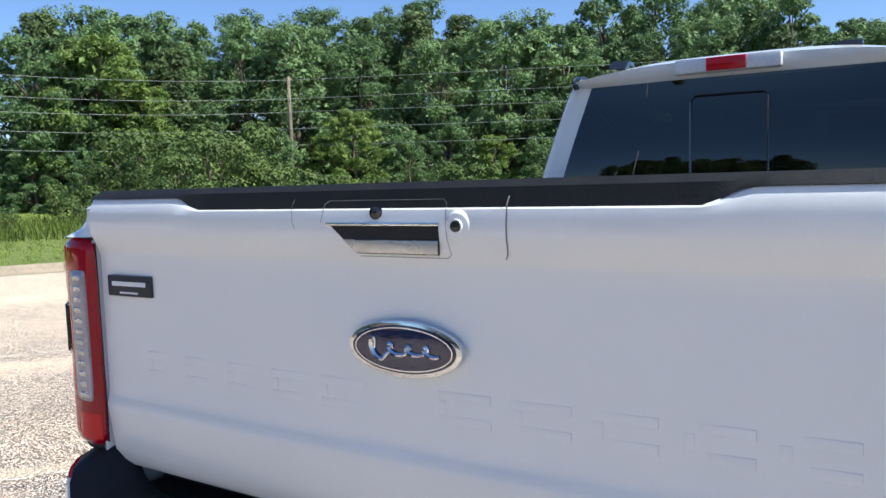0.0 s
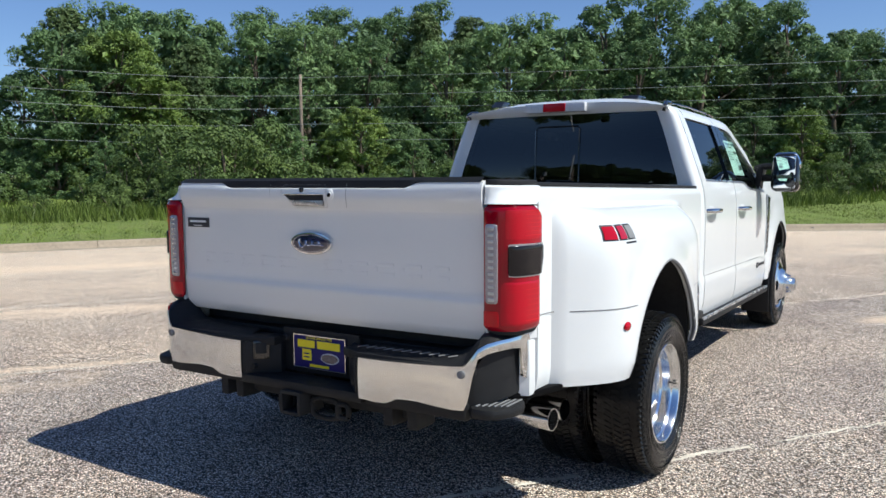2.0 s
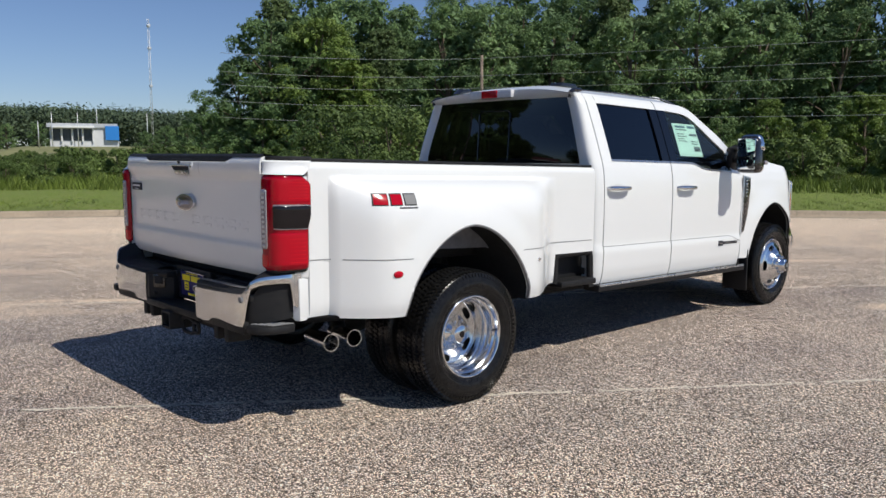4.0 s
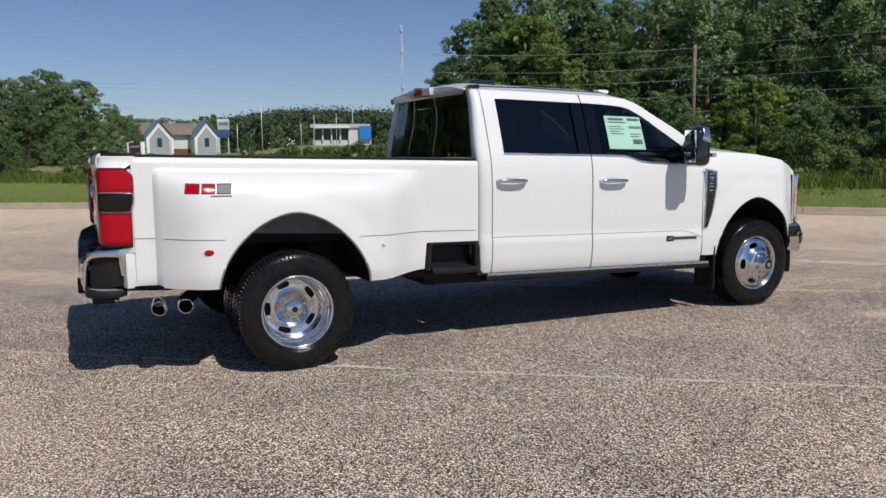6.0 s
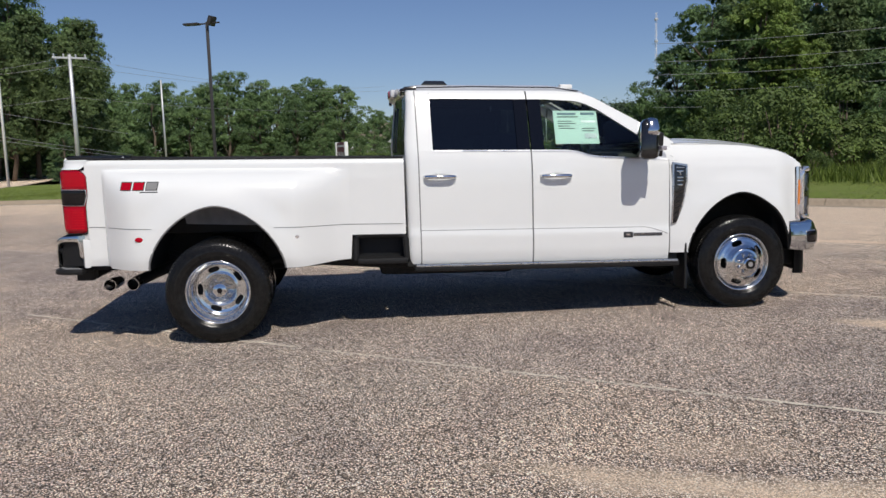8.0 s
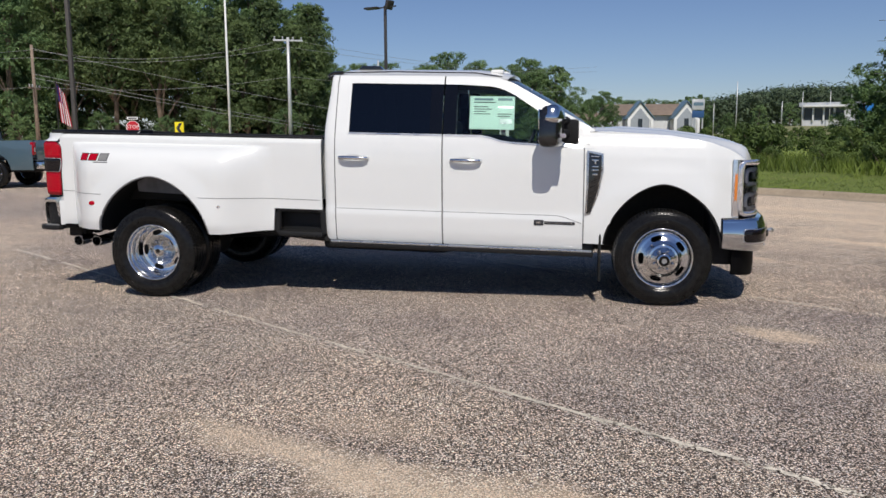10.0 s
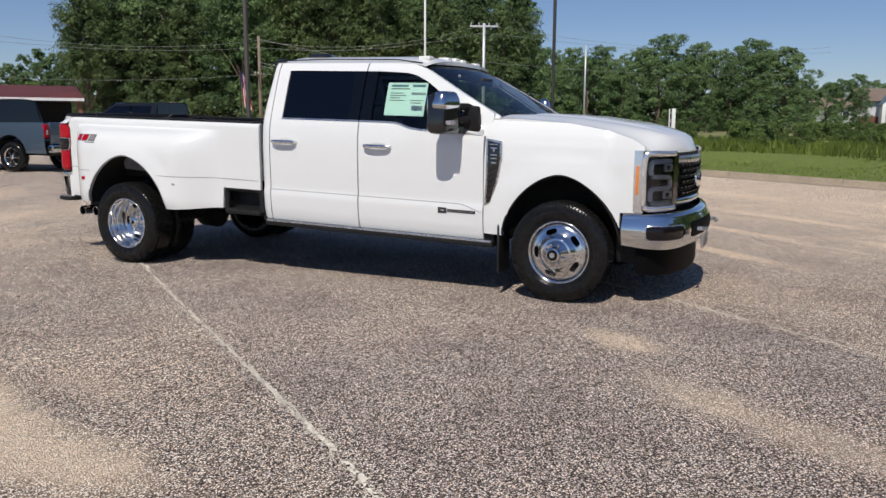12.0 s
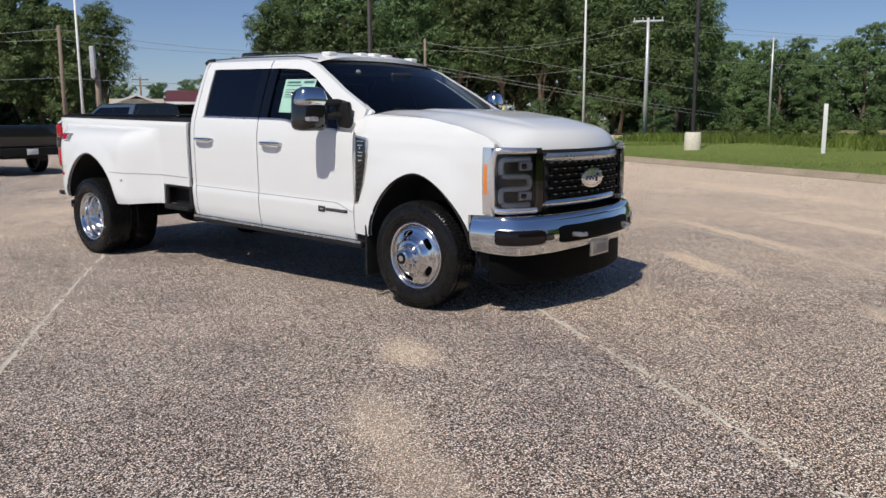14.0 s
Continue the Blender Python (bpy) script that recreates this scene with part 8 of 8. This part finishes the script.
# ---- parked pickups by the far row ----
def parked_pickup(x, y, turn, color, label, top=None):
    """A crew-cab pickup facing its own +y, its rear axle at the origin."""
    p = thing("parked_pickup", label, "pickup truck", (x, y, 0), turn, group="parked pickups")
    body = Mat("parked_pickup_paint", color, 0.3, 0.35, Coat_Weight=1.0, Coat_Roughness=0.03).m
    top = top or body

    def width(z):
        return float(np.interp(z, (0.45, 0.6, 0.85, 1.2, 1.3, 1.45, 1.82, 1.9), (0.95, 0.99, 1.0, 0.985, 0.97, 0.93, 0.79, 0.72)))

    def arched(cy, y, foot):
        u = abs(y - cy) / 0.50
        return foot + 0.48 * (1 - u**2) ** 0.5 if u < 1 else foot

    for s in (1, -1):
        def put(name, bm, m, parent=p, lab=""):
            return part(name, bm if s > 0 else mirrored(bm), m, parent, lab)
        put("bed_side", panel(stations(-1.12, 0.72, 24, *[0.5 * math.sin(math.pi * k / 20) for k in range(-10, 11)]), lambda y: arched(0, y, 0.50), lambda y: 1.30, lambda y, z: width(min(z, 1.25)), 10), body)
        d = put("rear_door", panel(stations(0.76, 1.70, 10), lambda y: 0.50, lambda y: 1.34, lambda y, z: width(z), 12), body)
        e = put("front_door", panel(stations(1.715, 2.80, 12), lambda y: 0.50, lambda y: 1.34 - 0.05 * smooth01(2.0, 2.2, y), lambda y, z: width(z), 12), body)
        put("front_fender", panel(stations(2.82, 4.40, 24, *[3.70 + 0.5 * math.sin(math.pi * k / 20) for k in range(-10, 11)]), lambda y: arched(3.70, y, 0.52), lambda y: float(np.interp(y, (2.8, 3.2, 4.4), (1.30, 1.32, 1.20))), lambda y, z: width(z) - 0.05 * smooth01(4.0, 4.4, y), 10), body)
        put("roof_side", panel(stations(0.72, 2.35, 12), lambda y: 1.80, lambda y: 1.885, lambda y, z: width(z), 4), top)
        put("rear_pillar", panel(stations(0.72, 0.92, 4), lambda y: 1.34, lambda y: 1.80, lambda y, z: width(z), 8), top)
        put("a_pillar", panel(stations(2.30, 3.0, 8), lambda y: float(np.interp(y, (2.3, 3.0), (1.80, 1.32))), lambda y: float(np.interp(y, (2.3, 3.0), (1.885, 1.39))), lambda y, z: width(z), 3), top)
        put("window_glass", panel(stations(0.92, 1.66, 6), lambda y: 1.345, lambda y: 1.80, lambda y, z: width(z) - 0.012, 5, 0.004), M_TINT, d)
        put("window_glass", panel(stations(1.72, 2.78, 8), lambda y: 1.30, lambda y: float(np.interp(y, (1.7, 2.3, 2.8), (1.80, 1.79, 1.45))), lambda y, z: width(z) - 0.012, 5, 0.004), M_TINT, e)
        for yy, door in ((0.92, d), (1.88, e)):
            put("handle", box(bmesh.new(), (1.0, yy, 1.17), (0.03, 0.2, 0.03), 0.01), body, door)
        lamp = put("tail_lamp", box(bmesh.new(), (0.90, -1.10, 1.08), (0.17, 0.10, 0.36), 0.03), M_RED, p, "red tail lamp")
        put("clear_strip", box(bmesh.new(), (0.90, -1.155, 1.05), (0.06, 0.01, 0.12), 0.004), M_CLEARLAMP, lamp)
        put("side_mirror", box(bmesh.new(), (1.13, 2.62, 1.38), (0.22, 0.13, 0.20), 0.05), M_GLOSSBLACK)
        put("headlamp", box(bmesh.new(), (0.78, 4.42, 1.02), (0.26, 0.10, 0.28), 0.04), M_CLEARLAMP)
        put("running_board", box(bmesh.new(), (0.95, 1.8, 0.42), (0.14, 2.0, 0.05), 0.015), M_BLACK)
        for cy in (0.0, 3.70):
            wheel_part = new("wheel")
            wheel_part.parent = p
            wheel_part.matrix_basis = pose(s * 0.86, cy, 0.39, 0, 0, 0 if s > 0 else 180)
            part("tyre", lathe(bmesh.new(), [(0.25, -0.11), (0.30, -0.13), (0.37, -0.12), (0.39, -0.09), (0.39, 0.09), (0.37, 0.12), (0.30, 0.13), (0.25, 0.11)], "x", 40), M_TYRE, wheel_part)
            rim = part("rim", lathe(bmesh.new(), [(0.255, 0.10), (0.24, 0.11), (0.23, 0.05), (0.22, -0.05)], "x", 40), M_ALLOY, wheel_part, "silver alloy rim")
            bm = bmesh.new()
            for k in range(6):
                a = math.pi * k / 3
                box(bm, (0.075, 0.12 * math.cos(a), 0.12 * math.sin(a)), (0.03, 0.24, 0.05), 0.01, Matrix.Rotation(a, 3, "X"))
            lathe(bm, [(0.06, 0.05), (0.055, 0.10), (0.0001, 0.105)], "x", 16)
            part("spokes", bm, M_ALLOY, rim)
            part("brake_disc", cap(bmesh.new(), 0.22, -0.02, "x", 24), M_DARK, rim)
        for cy in (0.0, 3.70):
            bm = bmesh.new()
            grid(bm, [[(xx, cy + 0.5 * math.cos(w), 0.5 + 0.48 * math.sin(w)) for w in (math.pi * k / 16 for k in range(17))] for xx in (0.5, 0.96)])
            put("wheel_liner", thicken(bm, 0.01), M_DARK)
    part("tailgate", box(bmesh.new(), (0, -1.13, 1.02), (1.62, 0.07, 0.56), 0.02), body, p)
    part("gate_handle", box(bmesh.new(), (0, -1.17, 1.18), (0.24, 0.02, 0.07), 0.01), M_BLACK, p)
    b = part("rear_bumper", box(bmesh.new(), (0, -1.24, 0.62), (1.86, 0.20, 0.20), 0.04), M_CHROME if color[0] > 0.05 else M_BLACK, p)
    part("plate", box(bmesh.new(), (0, -1.345, 0.62), (0.30, 0.012, 0.15), 0.003), M_WHITE, b)
    part("front_bumper", box(bmesh.new(), (0, 4.52, 0.66), (1.86, 0.16, 0.30), 0.05), M_CHROME, p)
    part("grille", box(bmesh.new(), (0, 4.44, 1.0), (1.30, 0.10, 0.36), 0.03), M_GLOSSBLACK, p)
    part("hood", grid(bmesh.new(), [[(-0.93 + 1.86 * i / 12, 2.95 + 1.45 * k / 10, float(np.interp(2.95 + 1.45 * k / 10, (2.95, 3.4, 4.4), (1.36, 1.36, 1.22))) - 0.03 * abs(-1 + i / 6) ** 4) for i in range(13)] for k in range(11)]), body, p)
    part("roof", grid(bmesh.new(), [[(-0.75 + 1.5 * i / 12, 0.70 + 1.68 * k / 8, 1.885 + 0.05 * (1 - abs(-1 + i / 6) ** 3)) for i in range(13)] for k in range(9)]), top, p)
    part("windscreen", grid(bmesh.new(), [[((0.88 - 0.14 * k / 6) * (1 - i / 6), 3.02 - 0.66 * k / 6 - 0.0 * i, 1.38 + 0.52 * k / 6) for i in range(13)] for k in range(7)]), M_TINT, p)
    part("rear_window", grid(bmesh.new(), [[((-0.86 + 0.12 * k / 6) * (1 - i / 6), 0.70 + 0.04 * k / 6, 1.30 + 0.60 * k / 6) for i in range(13)] for k in range(7)]), M_TINT, p)
    part("cab_back", box(bmesh.new(), (0, 0.74, 0.95), (1.86, 0.05, 0.8), 0.01), body, p)
    part("bed_floor", box(bmesh.new(), (0, -0.2, 0.80), (1.7, 1.9, 0.06), 0.01), M_BLACK, p)
    part("underbody", box(bmesh.new(), (0, 1.7, 0.55), (1.2, 5.4, 0.24), 0.03), M_DARK, p)
    part("seats", box(bmesh.new(), (0, 1.5, 1.15), (1.4, 1.4, 0.5), 0.1), M_SEAT, p)
    return p


parked_pickup(-8.25, -13.25, 188.6, (0.085, 0.125, 0.175), "slate blue crew-cab pickup parked on the asphalt")
parked_pickup(-12.9, -12.0, 188.6, (0.105, 0.165, 0.200), "steel blue crew-cab pickup with a black roof", M_GLOSSBLACK)
parked_pickup(-3.9, -14.5, 186.0, (0.014, 0.016, 0.020), "dark grey crew-cab pickup parked tail outwards")
